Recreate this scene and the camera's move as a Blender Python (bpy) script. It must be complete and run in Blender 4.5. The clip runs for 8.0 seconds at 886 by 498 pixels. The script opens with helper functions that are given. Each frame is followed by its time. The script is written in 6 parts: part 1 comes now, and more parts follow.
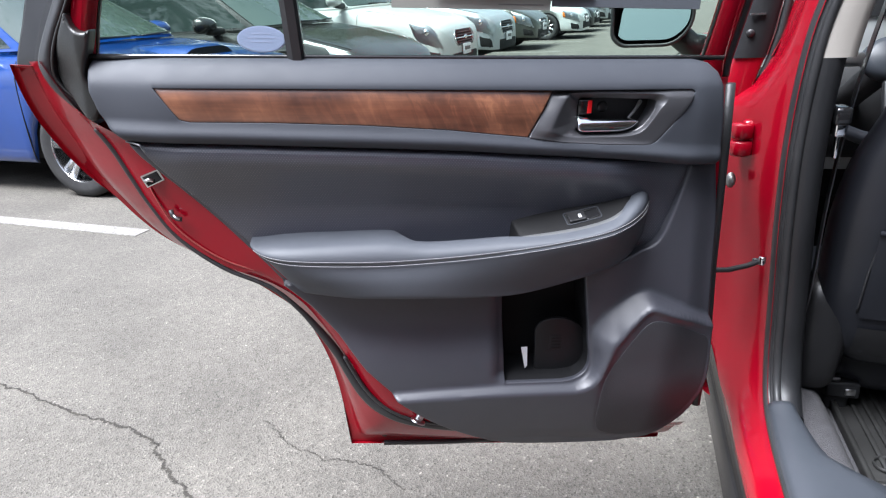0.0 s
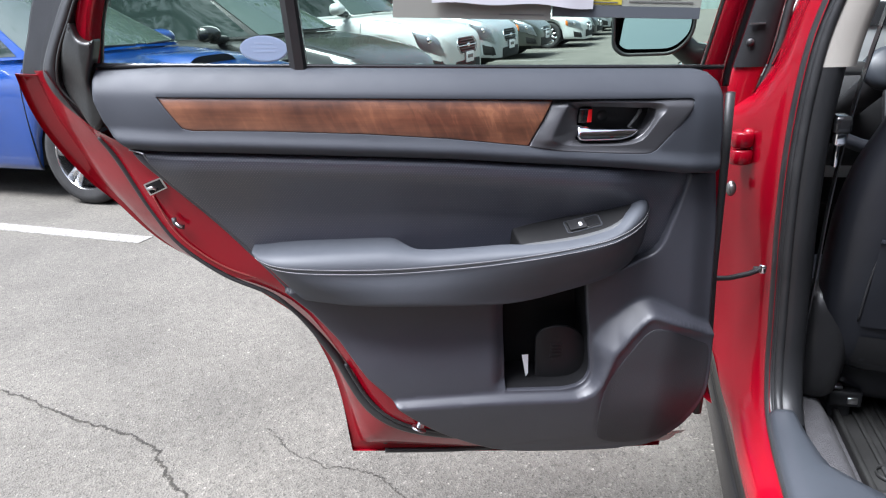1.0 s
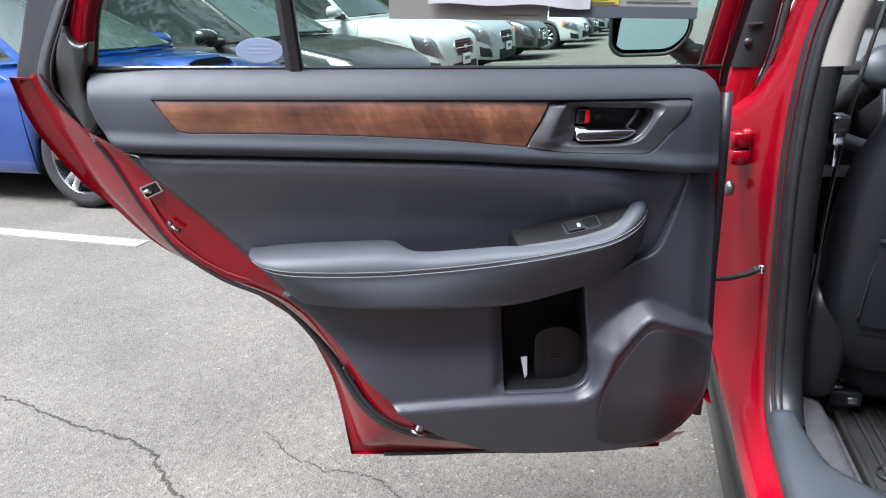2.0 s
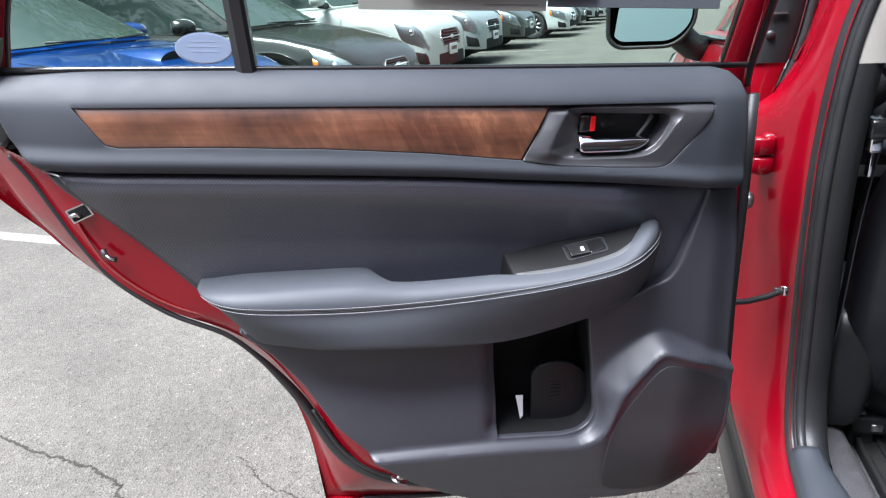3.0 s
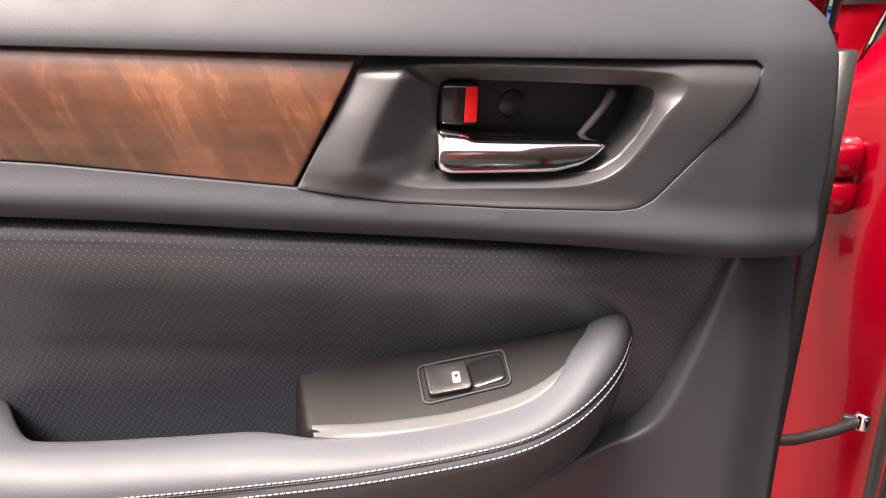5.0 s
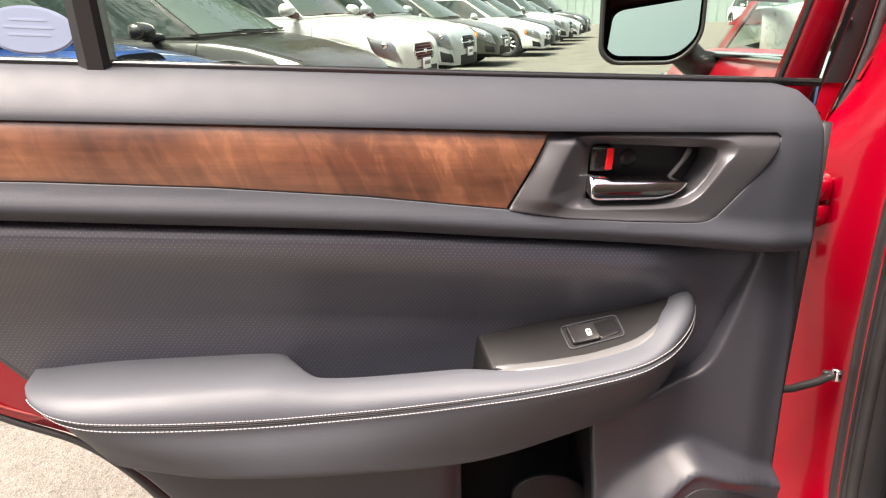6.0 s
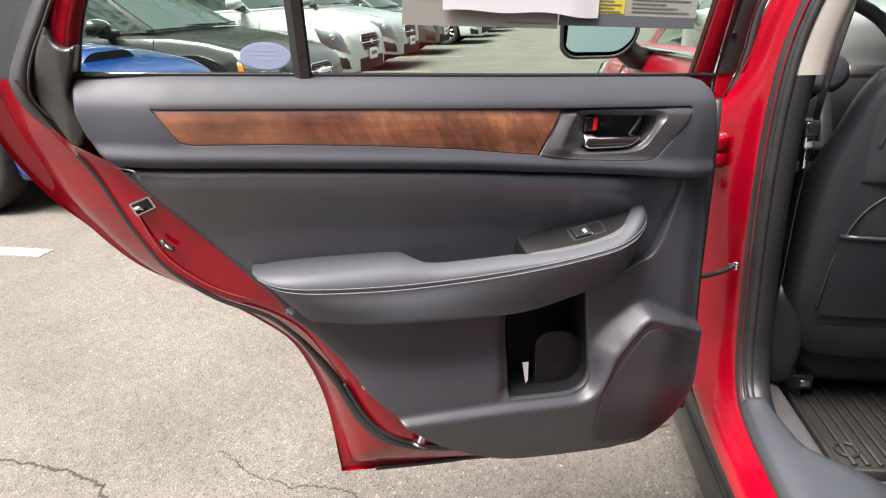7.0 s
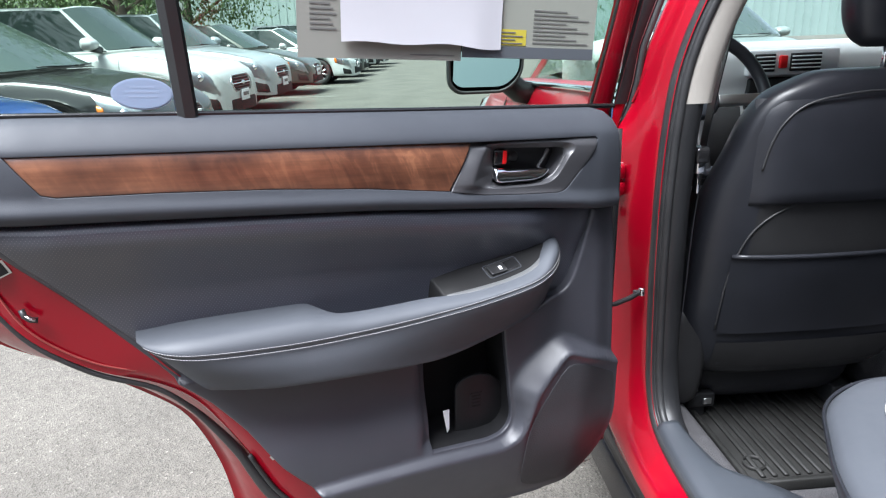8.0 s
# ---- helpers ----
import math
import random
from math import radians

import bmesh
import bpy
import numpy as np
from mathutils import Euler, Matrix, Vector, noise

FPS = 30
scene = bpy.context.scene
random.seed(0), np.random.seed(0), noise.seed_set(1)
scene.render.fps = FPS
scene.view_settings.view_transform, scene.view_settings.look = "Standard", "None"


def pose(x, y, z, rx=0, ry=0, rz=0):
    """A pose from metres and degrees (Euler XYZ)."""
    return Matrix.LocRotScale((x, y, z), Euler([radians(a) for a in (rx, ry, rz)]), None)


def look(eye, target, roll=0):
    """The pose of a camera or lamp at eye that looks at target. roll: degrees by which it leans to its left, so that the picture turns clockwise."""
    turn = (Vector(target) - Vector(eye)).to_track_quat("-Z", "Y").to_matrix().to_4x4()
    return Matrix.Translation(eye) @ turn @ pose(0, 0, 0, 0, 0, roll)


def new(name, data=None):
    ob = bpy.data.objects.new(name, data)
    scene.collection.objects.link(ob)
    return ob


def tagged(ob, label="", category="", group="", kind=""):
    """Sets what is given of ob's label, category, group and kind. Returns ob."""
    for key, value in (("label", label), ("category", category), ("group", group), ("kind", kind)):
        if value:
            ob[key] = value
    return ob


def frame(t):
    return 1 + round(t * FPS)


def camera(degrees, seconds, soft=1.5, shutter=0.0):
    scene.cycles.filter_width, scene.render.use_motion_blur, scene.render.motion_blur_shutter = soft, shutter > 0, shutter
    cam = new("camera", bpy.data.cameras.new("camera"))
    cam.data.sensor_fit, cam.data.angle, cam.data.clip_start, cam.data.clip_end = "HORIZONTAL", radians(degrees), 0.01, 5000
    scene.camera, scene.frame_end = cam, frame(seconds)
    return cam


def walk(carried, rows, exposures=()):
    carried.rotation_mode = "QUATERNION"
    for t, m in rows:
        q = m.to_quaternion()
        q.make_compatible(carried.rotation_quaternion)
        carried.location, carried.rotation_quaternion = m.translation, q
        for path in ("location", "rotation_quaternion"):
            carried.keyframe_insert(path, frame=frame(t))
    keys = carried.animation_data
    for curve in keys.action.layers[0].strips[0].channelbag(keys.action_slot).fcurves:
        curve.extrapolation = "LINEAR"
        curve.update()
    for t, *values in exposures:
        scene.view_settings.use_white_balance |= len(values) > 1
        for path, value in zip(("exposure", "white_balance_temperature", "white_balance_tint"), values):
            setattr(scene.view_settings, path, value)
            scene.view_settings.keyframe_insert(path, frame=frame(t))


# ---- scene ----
from mathutils.geometry import delaunay_2d_cdt

cam = camera(67.1, 8.0, soft=1.2)
PATH = [
    (0, (-0.091, -0.985, 1.15), (0.049, 0.883, 0.45), -3.0),
    (0.5, (-0.091, -0.987, 1.152), (0.048, 0.885, 0.46), -2.9),
    (1, (-0.088, -0.989, 1.152), (0.045, 0.888, 0.473), -3.0),
    (1.5, (-0.088, -0.989, 1.153), (0.047, 0.89, 0.48), -3.1),
    (2.8, (-0.074, -0.906, 1.145), (0.075, 0.967, 0.46), -3.7),
    (3, (-0.065, -0.833, 1.15), (0.106, 1.032, 0.446), -3.4),
    (3.5, (-0.014, -0.646, 1.125), (0.213, 1.206, 0.406), -3.9),
    (4, (0.068, -0.481, 1.079), (0.258, 1.37, 0.344), -3.7),
    (4.5, (0.155, -0.385, 1.053), (0.272, 1.465, 0.302), -2.6),
    (4.7, (0.165, -0.373, 1.05), (0.291, 1.478, 0.302), -2.3),
    (5.8, (0.059, -0.488, 1.092), (0.272, 1.382, 0.416), -1.3),
    (6, (-0.019, -0.57, 1.115), (0.243, 1.298, 0.45), -1.3),
    (6.5, (-0.169, -0.754, 1.154), (0.216, 1.091, 0.485), -1.7),
    (7, (-0.245, -0.931, 1.174), (0.182, 0.892, 0.471), -2.0),
    (7.5, (-0.273, -0.97, 1.179), (0.187, 0.837, 0.457), -2.5),
    (7.7, (-0.268, -0.953, 1.178), (0.217, 0.854, 0.47), -2.8),
    (7.9, (-0.265, -0.897, 1.172), (0.373, 0.886, 0.527), -2.5),
    (8, (-0.264, -0.855, 1.163), (0.505, 0.887, 0.552), -2.1),
]
walk(cam, [(t, look(eye, target, roll)) for t, eye, target, roll in PATH],
     [(0, 2.24, 5900, 12), (1.5, 2.23, 5900, 12), (2.8, 2.25, 5850, 11), (3.2, 2.37, 6050, 12), (3.5, 2.48, 6950, 15), (4.0, 2.70, 7650, 21), (4.5, 2.75, 7650, 21), (5.8, 2.83, 7550, 19), (6.5, 2.63, 7350, 17), (7, 2.41, 6900, 15), (7.5, 2.32, 6300, 13), (8, 2.36, 5950, 10)])

# ---- light ----
world = bpy.data.worlds.new("world")
scene.world = world
world.use_nodes = True
wn, wl = world.node_tree.nodes, world.node_tree.links
sky = wn.new("ShaderNodeTexSky")
sky.sky_type, sky.sun_disc = "NISHITA", False
sky.sun_elevation, sky.sun_rotation = radians(64.7), radians(-115)
sky.dust_density, sky.ozone_density, sky.air_density = 4.0, 1.5, 1.0
hue = wn.new("ShaderNodeHueSaturation")
hue.inputs["Saturation"].default_value = 0.48
wl.new(sky.outputs[0], hue.inputs["Color"])
wl.new(hue.outputs[0], wn["Background"].inputs["Color"])
wn["Background"].inputs["Strength"].default_value = 0.076
sun = new("sun", bpy.data.lights.new("sun", "SUN"))
sun.data.energy, sun.data.angle, sun.data.color = 2.85, radians(34), (1.0, 0.985, 0.955)
sun.matrix_world = look((-3.0, -1.4, 7.0), (0, 0, 0))

# ---- materials ----


def mat(name, color, rough=0.5, metal=0.0, coat=0.0, spec=0.5, sheen=0.0):
    m = bpy.data.materials.new(name)
    m.use_nodes = True
    b = m.node_tree.nodes["Principled BSDF"]
    b.inputs["Base Color"].default_value = (*color, 1)
    b.inputs["Roughness"].default_value = rough
    b.inputs["Metallic"].default_value = metal
    b.inputs["Coat Weight"].default_value = coat
    b.inputs["Coat Roughness"].default_value = 0.04
    b.inputs["Specular IOR Level"].default_value = spec
    b.inputs["Sheen Weight"].default_value = sheen
    return m


def nodes_of(m):
    t = m.node_tree
    return t.nodes, t.links, t.nodes["Principled BSDF"]


def coords(m):
    n, l, b = nodes_of(m)
    c = n.new("ShaderNodeTexCoord")
    return c.outputs["Object"]


def noise_tex(m, vec, scale, detail=4.0, rough=0.55, stretch=None):
    n, l, b = nodes_of(m)
    t = n.new("ShaderNodeTexNoise")
    t.inputs["Scale"].default_value, t.inputs["Detail"].default_value, t.inputs["Roughness"].default_value = scale, detail, rough
    if stretch:
        mp = n.new("ShaderNodeMapping")
        mp.inputs["Scale"].default_value = stretch
        l.new(vec, mp.inputs["Vector"])
        vec = mp.outputs[0]
    l.new(vec, t.inputs["Vector"])
    return t.outputs["Fac"]


def ramp(m, fac, stops):
    n, l, b = nodes_of(m)
    r = n.new("ShaderNodeValToRGB")
    e = r.color_ramp.elements
    while len(e) < len(stops):
        e.new(0.5)
    for k, (p, c) in zip(e, stops):
        k.position, k.color = p, (*c, 1) if len(c) == 3 else c
    l.new(fac, r.inputs[0])
    return r.outputs[0]


def bump(m, fac, strength, distance, chain=None):
    n, l, b = nodes_of(m)
    k = n.new("ShaderNodeBump")
    k.inputs["Strength"].default_value, k.inputs["Distance"].default_value = strength, distance
    l.new(fac, k.inputs["Height"])
    if chain is not None:
        l.new(chain, k.inputs["Normal"])
    l.new(k.outputs[0], b.inputs["Normal"])
    return k.outputs[0]


def math_node(m, op, a, b=None):
    n, l, _ = nodes_of(m)
    k = n.new("ShaderNodeMath")
    k.operation = op
    for i, v in enumerate((a, b)):
        if v is None:
            continue
        if isinstance(v, (int, float)):
            k.inputs[i].default_value = v
        else:
            l.new(v, k.inputs[i])
    return k.outputs[0]


def grained(name, c0, c1, rough, scale=1300.0, depth=0.00011, blot=7.0, spec=0.5, rough2=None):
    """Moulded plastic or leather: fine grain relief, slow colour and gloss variation."""
    m = mat(name, c0, rough, spec=spec)
    n, l, b = nodes_of(m)
    v = coords(m)
    slow = noise_tex(m, v, blot, 3)
    l.new(ramp(m, slow, [(0.3, c0), (0.7, c1)]), b.inputs["Base Color"])
    l.new(math_node(m, "ADD", math_node(m, "MULTIPLY", noise_tex(m, v, blot * 6, 3), 0.14), rough - 0.07), b.inputs["Roughness"])
    vor = n.new("ShaderNodeTexVoronoi")
    vor.inputs["Scale"].default_value = scale
    l.new(v, vor.inputs["Vector"])
    bump(m, vor.outputs["Distance"], 0.5, depth)
    return m


def paint(name, color, flake=0.0, rough=0.28, coat=0.45):
    m = mat(name, color, rough, metal=flake, coat=coat)
    n, l, b = nodes_of(m)
    v = coords(m)
    dark = tuple(c * 0.86 for c in color)
    l.new(ramp(m, noise_tex(m, v, 3.0, 3), [(0.3, dark), (0.7, color)]), b.inputs["Base Color"])
    bump(m, noise_tex(m, v, 1400.0, 2), 0.06, 0.0003)
    return m


M_red = paint("red paint", (0.35, 0.002, 0.013), 0.2, 0.30, 0.5)
M_redin = paint("red paint inner", (0.285, 0.0010, 0.0110), 0.0, 0.27, 0.45)
M_redin.node_tree.nodes["Principled BSDF"].inputs["Specular IOR Level"].default_value = 0.25
n_, l_, b_ = nodes_of(M_redin)
v_ = coords(M_redin)
dust = ramp(M_redin, noise_tex(M_redin, v_, 7.0, 6, 0.62), [(0.52, (0, 0, 0)), (0.74, (0.10, 0.10, 0.10))])
mixd = n_.new("ShaderNodeMix")
mixd.data_type = "RGBA"
l_.new(dust, mixd.inputs["Factor"])
l_.new(b_.inputs["Base Color"].links[0].from_socket, mixd.inputs["A"])
mixd.inputs["B"].default_value = (0.26, 0.045, 0.045, 1)
l_.new(mixd.outputs["Result"], b_.inputs["Base Color"])
l_.new(math_node(M_redin, "ADD", math_node(M_redin, "MULTIPLY", dust, 0.4), 0.22), b_.inputs["Roughness"])
# flange dust, plus the dark of its reflections put into the colour
M_redustdark = paint("dusty red with dark reflections", (0.25, 0.002, 0.010), 0.0, 0.30, 0.4)
M_redustdark.node_tree.nodes["Principled BSDF"].inputs["Specular IOR Level"].default_value = 0.2
n_, l_, b_ = nodes_of(M_redustdark)
v_ = coords(M_redustdark)
dust = ramp(M_redustdark, noise_tex(M_redustdark, v_, 16.0, 7, 0.68), [(0.42, (0.03, 0.03, 0.03)), (0.74, (0.60, 0.60, 0.60))])
mixd = n_.new("ShaderNodeMix")
mixd.data_type = "RGBA"
l_.new(dust, mixd.inputs["Factor"])
l_.new(b_.inputs["Base Color"].links[0].from_socket, mixd.inputs["A"])
mixd.inputs["B"].default_value = (0.17, 0.014, 0.016, 1)
l_.new(mixd.outputs["Result"], b_.inputs["Base Color"])
l_.new(math_node(M_redustdark, "ADD", math_node(M_redustdark, "MULTIPLY", dust, 0.3), 0.28), b_.inputs["Roughness"])
M_trim = grained("soft trim", (0.031, 0.0345, 0.043), (0.038, 0.042, 0.051), 0.60, spec=0.38)
M_trim_lo = grained("hard trim", (0.035, 0.036, 0.045), (0.042, 0.043, 0.053), 0.45, spec=0.62)
M_arm = grained("armrest leather", (0.048, 0.053, 0.063), (0.057, 0.062, 0.073), 0.60, 700, spec=0.45)
M_seat = grained("seat leather", (0.011, 0.012, 0.015), (0.017, 0.018, 0.023), 0.38, 600, spec=0.45)
M_matte = grained("matte black", (0.010, 0.010, 0.011), (0.016, 0.016, 0.017), 0.6, 900, 0.0002)
M_blackcup = grained("satin black plastic", (0.012, 0.012, 0.013), (0.018, 0.018, 0.019), 0.34, 900, 0.0001)
M_gloss = mat("gloss black", (0.012, 0.012, 0.013), 0.18, coat=0.3)
M_bezel = grained("satin bezel", (0.034, 0.034, 0.038), (0.041, 0.041, 0.045), 0.38, 1600, 0.00004, spec=0.65)
M_grille = grained("dimpled grille", (0.030, 0.030, 0.034), (0.038, 0.038, 0.042), 0.52, 420, 0.0004, spec=0.3)
M_ribpl = mat("grey rib plastic", (0.16, 0.16, 0.16), 0.35)
M_lip = grained("paled edge plastic", (0.075, 0.078, 0.080), (0.088, 0.090, 0.092), 0.42, 1600, 0.00006, spec=0.6)
# near-black: the shade inside the map pocket is put into this colour
M_pocketshade = grained("pocket shade", (0.010, 0.010, 0.011), (0.014, 0.014, 0.015), 0.7, 900, 0.0002, spec=0.15)
M_divider = grained("divider plastic", (0.010, 0.010, 0.011), (0.014, 0.014, 0.015), 0.42, 900, 0.0001, spec=0.3)
M_plate = grained("switch plate plastic", (0.009, 0.009, 0.0095), (0.012, 0.012, 0.0125), 0.44, 1600, 0.00008, spec=0.14)
M_rubber = grained("rubber", (0.020, 0.0205, 0.022), (0.030, 0.0305, 0.032), 0.45, 300, 0.0002, 20)
M_capru = grained("corner rubber", (0.012, 0.0125, 0.012), (0.024, 0.0245, 0.023), 0.40, 300, 0.0003, 22, spec=0.5)
M_blackpl = grained("black cladding", (0.011, 0.0115, 0.013), (0.017, 0.0175, 0.019), 0.46, 500, 0.0003)
M_scuff = grained("grey scuff plastic", (0.034, 0.039, 0.047), (0.042, 0.047, 0.056), 0.44, 900)
M_carpet = grained("carpet", (0.036, 0.035, 0.038), (0.052, 0.051, 0.055), 0.95, 350, 0.002, 30)
M_matr = grained("rubber mat", (0.012, 0.012, 0.0115), (0.020, 0.020, 0.0195), 0.50, 200, 0.0005, 12, spec=0.25)
M_sill = mat("gloss sill plastic", (0.007, 0.0075, 0.009), 0.24, spec=0.35)
M_beige = grained("beige trim", (0.28, 0.26, 0.235), (0.32, 0.30, 0.27), 0.65, 900)
M_greylite = grained("light dash", (0.58, 0.61, 0.605), (0.64, 0.67, 0.665), 0.45, 900)
M_silverpl = mat("silver plastic", (0.70, 0.72, 0.73), 0.4)
M_chrome = mat("chrome", (0.88, 0.88, 0.90), 0.09, metal=1.0)
M_satin = mat("satin metal", (0.62, 0.62, 0.62), 0.28, metal=1.0)
M_oldmetal = mat("dull metal", (0.22, 0.22, 0.21), 0.45, metal=0.8)
M_redlock = mat("red marker", (0.75, 0.01, 0.012), 0.35)
M_bead = mat("sealer bead", (0.30, 0.05, 0.045), 0.5)
M_thread = mat("white thread", (0.28, 0.275, 0.285), 0.75)
M_white = mat("white paper", (0.82, 0.82, 0.84), 0.7)
M_paper = mat("plain paper", (0.47, 0.465, 0.50), 0.7)
M_sheet = mat("grey sheet", (0.24, 0.24, 0.215), 0.6)
M_sheet2 = mat("pale sheet", (0.27, 0.28, 0.245), 0.6)
M_band = mat("slate band", (0.09, 0.10, 0.115), 0.6)
M_yel = mat("yellow print", (0.50, 0.42, 0.05), 0.6)
M_ink = mat("ink", (0.14, 0.14, 0.135), 0.7)
M_oval = mat("pale blue sticker", (0.245, 0.305, 0.43), 0.6)
M_ovalink = mat("pale print", (0.28, 0.34, 0.465), 0.6)
M_mirror = mat("mirror glass", (0.20, 0.255, 0.25), 0.01, metal=1.0)
M_tyre = grained("tyre", (0.016, 0.016, 0.017), (0.028, 0.028, 0.028), 0.75, 120, 0.001, 12)
M_rim = mat("alloy", (0.55, 0.56, 0.57), 0.25, metal=0.9)
M_under = mat("underbody", (0.008, 0.008, 0.008), 0.9)
M_lampin = mat("lamp reflector", (0.58, 0.59, 0.60), 0.3, metal=0.4)
M_amber = mat("amber lens", (0.65, 0.18, 0.02), 0.2, coat=0.6)
M_paintline = mat("worn line paint", (0.6, 0.6, 0.57), 0.8)
n_, l_, b_ = nodes_of(M_paintline)
v_ = coords(M_paintline)
l_.new(ramp(M_paintline, noise_tex(M_paintline, v_, 45, 6, 0.7), [(0.36, (0.12, 0.113, 0.10)), (0.60, (0.24, 0.232, 0.215))]), b_.inputs["Base Color"])


def sheet_glass(name, tint, ior=1.45):
    m = bpy.data.materials.new(name)
    m.use_nodes = True
    n, l = m.node_tree.nodes, m.node_tree.links
    n.remove(n["Principled BSDF"])
    tr, gl, fr, mx = n.new("ShaderNodeBsdfTransparent"), n.new("ShaderNodeBsdfGlossy"), n.new("ShaderNodeFresnel"), n.new("ShaderNodeMixShader")
    tr.inputs["Color"].default_value = (*tint, 1)
    gl.inputs["Roughness"].default_value = 0.01
    fr.inputs["IOR"].default_value = ior
    l.new(fr.outputs[0], mx.inputs[0])
    l.new(tr.outputs[0], mx.inputs[1])
    l.new(gl.outputs[0], mx.inputs[2])
    l.new(mx.outputs[0], n["Material Output"].inputs["Surface"])
    return m


M_glass = sheet_glass("window glass", (0.81, 0.89, 0.84), 1.35)
M_wind = sheet_glass("windscreen pane", (0.72, 0.83, 0.79), 1.03)
M_lens = sheet_glass("lamp lens", (0.92, 0.94, 0.95), 1.3)
M_cabin = mat("car glass", (0.020, 0.030, 0.028), 0.04, coat=0.1, spec=0.6)
M_screen = mat("windscreen glass", (0.05, 0.07, 0.064), 0.04, coat=0.2, spec=0.5)

# walnut inlay: long grain with slanted cross figure
M_wood = mat("walnut", (0.12, 0.05, 0.025), 0.38, coat=0.9)
M_wood.node_tree.nodes["Principled BSDF"].inputs["Coat Roughness"].default_value = 0.28
n_, l_, b_ = nodes_of(M_wood)
v_ = coords(M_wood)
grain = noise_tex(M_wood, v_, 70, 5, 0.6, (0.10, 1, 2.2))
mp_ = n_.new("ShaderNodeMapping")
mp_.inputs["Rotation"].default_value = (0, radians(24), 0)
l_.new(v_, mp_.inputs["Vector"])
mp2_ = n_.new("ShaderNodeMapping")
mp2_.inputs["Scale"].default_value = (1.0, 1.0, 0.13)
l_.new(mp_.outputs[0], mp2_.inputs["Vector"])
fig = noise_tex(M_wood, mp2_.outputs[0], 74, 5, 0.6)
fig.node.inputs["Distortion"].default_value = 0.5
blot = noise_tex(M_wood, v_, 13, 5, 0.55, (0.8, 1, 1.5))
sx_ = n_.new("ShaderNodeSeparateXYZ")
l_.new(v_, sx_.inputs[0])
rng_ = n_.new("ShaderNodeMapRange")
rng_.inputs["From Min"].default_value, rng_.inputs["From Max"].default_value = -0.32, 0.06
rng_.inputs["To Min"].default_value, rng_.inputs["To Max"].default_value = 0.18, 0.46
l_.new(sx_.outputs["X"], rng_.inputs["Value"])
figc = math_node(M_wood, "MULTIPLY", math_node(M_wood, "SUBTRACT", fig, 0.5), rng_.outputs["Result"])
flame = math_node(M_wood, "MAXIMUM", math_node(M_wood, "SUBTRACT", 0.045, math_node(M_wood, "ABSOLUTE", math_node(M_wood, "SUBTRACT", fig, 0.55))), 0.0)
figc = math_node(M_wood, "ADD", figc, math_node(M_wood, "MULTIPLY", math_node(M_wood, "MULTIPLY", flame, rng_.outputs["Result"]), 2.6))
mix_ = math_node(M_wood, "ADD", math_node(M_wood, "MULTIPLY", grain, 0.28), math_node(M_wood, "ADD", figc, math_node(M_wood, "MULTIPLY", blot, 0.72)))
l_.new(ramp(M_wood, mix_, [(0.33, (0.040, 0.014, 0.008)), (0.45, (0.088, 0.033, 0.017)), (0.56, (0.137, 0.054, 0.028)), (0.70, (0.235, 0.100, 0.050))]), b_.inputs["Base Color"])
bump(M_wood, grain, 0.12, 0.0002)

# perforated leather: staggered pin holes over the grain
M_perf = grained("perforated leather", (0.033, 0.036, 0.050), (0.041, 0.044, 0.060), 0.40, 900, spec=1.0)
n_, l_, b_ = nodes_of(M_perf)
v_ = coords(M_perf)
sep = n_.new("ShaderNodeSeparateXYZ")
l_.new(v_, sep.inputs[0])


def perf_wave(src, period):
    return math_node(M_perf, "COSINE", math_node(M_perf, "MULTIPLY", src, 2 * math.pi / period))


px_, pz_ = math_node(M_perf, "ADD", sep.outputs["X"], math_node(M_perf, "MULTIPLY", sep.outputs["Z"], 0.12)), math_node(M_perf, "ADD", sep.outputs["Z"], math_node(M_perf, "MULTIPLY", sep.outputs["X"], 0.02))
dots = math_node(M_perf, "MULTIPLY", perf_wave(px_, 0.0043), perf_wave(pz_, 0.0054))
holes = ramp(M_perf, dots, [(0.78, (0, 0, 0)), (0.92, (1, 1, 1))])
mixc = n_.new("ShaderNodeMix")
mixc.data_type = "RGBA"
old = b_.inputs["Base Color"].links[0].from_socket
l_.new(holes, mixc.inputs["Factor"])
l_.new(old, mixc.inputs["A"])
mixc.inputs["B"].default_value = (0.15, 0.15, 0.158, 1)
l_.new(mixc.outputs["Result"], b_.inputs["Base Color"])
bump(M_perf, holes, 0.30, 0.0004, b_.inputs["Normal"].links[0].from_socket)

# asphalt: pale worn binder, stone chips, darker stains
M_asph = mat("asphalt", (0.2, 0.2, 0.19), 0.85)
n_, l_, b_ = nodes_of(M_asph)
v_ = coords(M_asph)
vo = n_.new("ShaderNodeTexVoronoi")
vo.inputs["Scale"].default_value = 190
l_.new(v_, vo.inputs["Vector"])
chip = ramp(M_asph, vo.outputs["Color"], [(0.06, (0.050, 0.046, 0.040)), (0.30, (0.103, 0.096, 0.085)), (0.80, (0.129, 0.120, 0.107)), (0.955, (0.20, 0.188, 0.168)), (0.99, (0.36, 0.342, 0.305))])
stain = ramp(M_asph, noise_tex(M_asph, v_, 1.6, 5), [(0.32, (0.74, 0.73, 0.71)), (0.62, (1.04, 1.03, 1.0))])
fine = ramp(M_asph, noise_tex(M_asph, v_, 26, 5, 0.7), [(0.3, (0.80, 0.80, 0.79)), (0.7, (1.1, 1.1, 1.1))])
mm = n_.new("ShaderNodeMix")
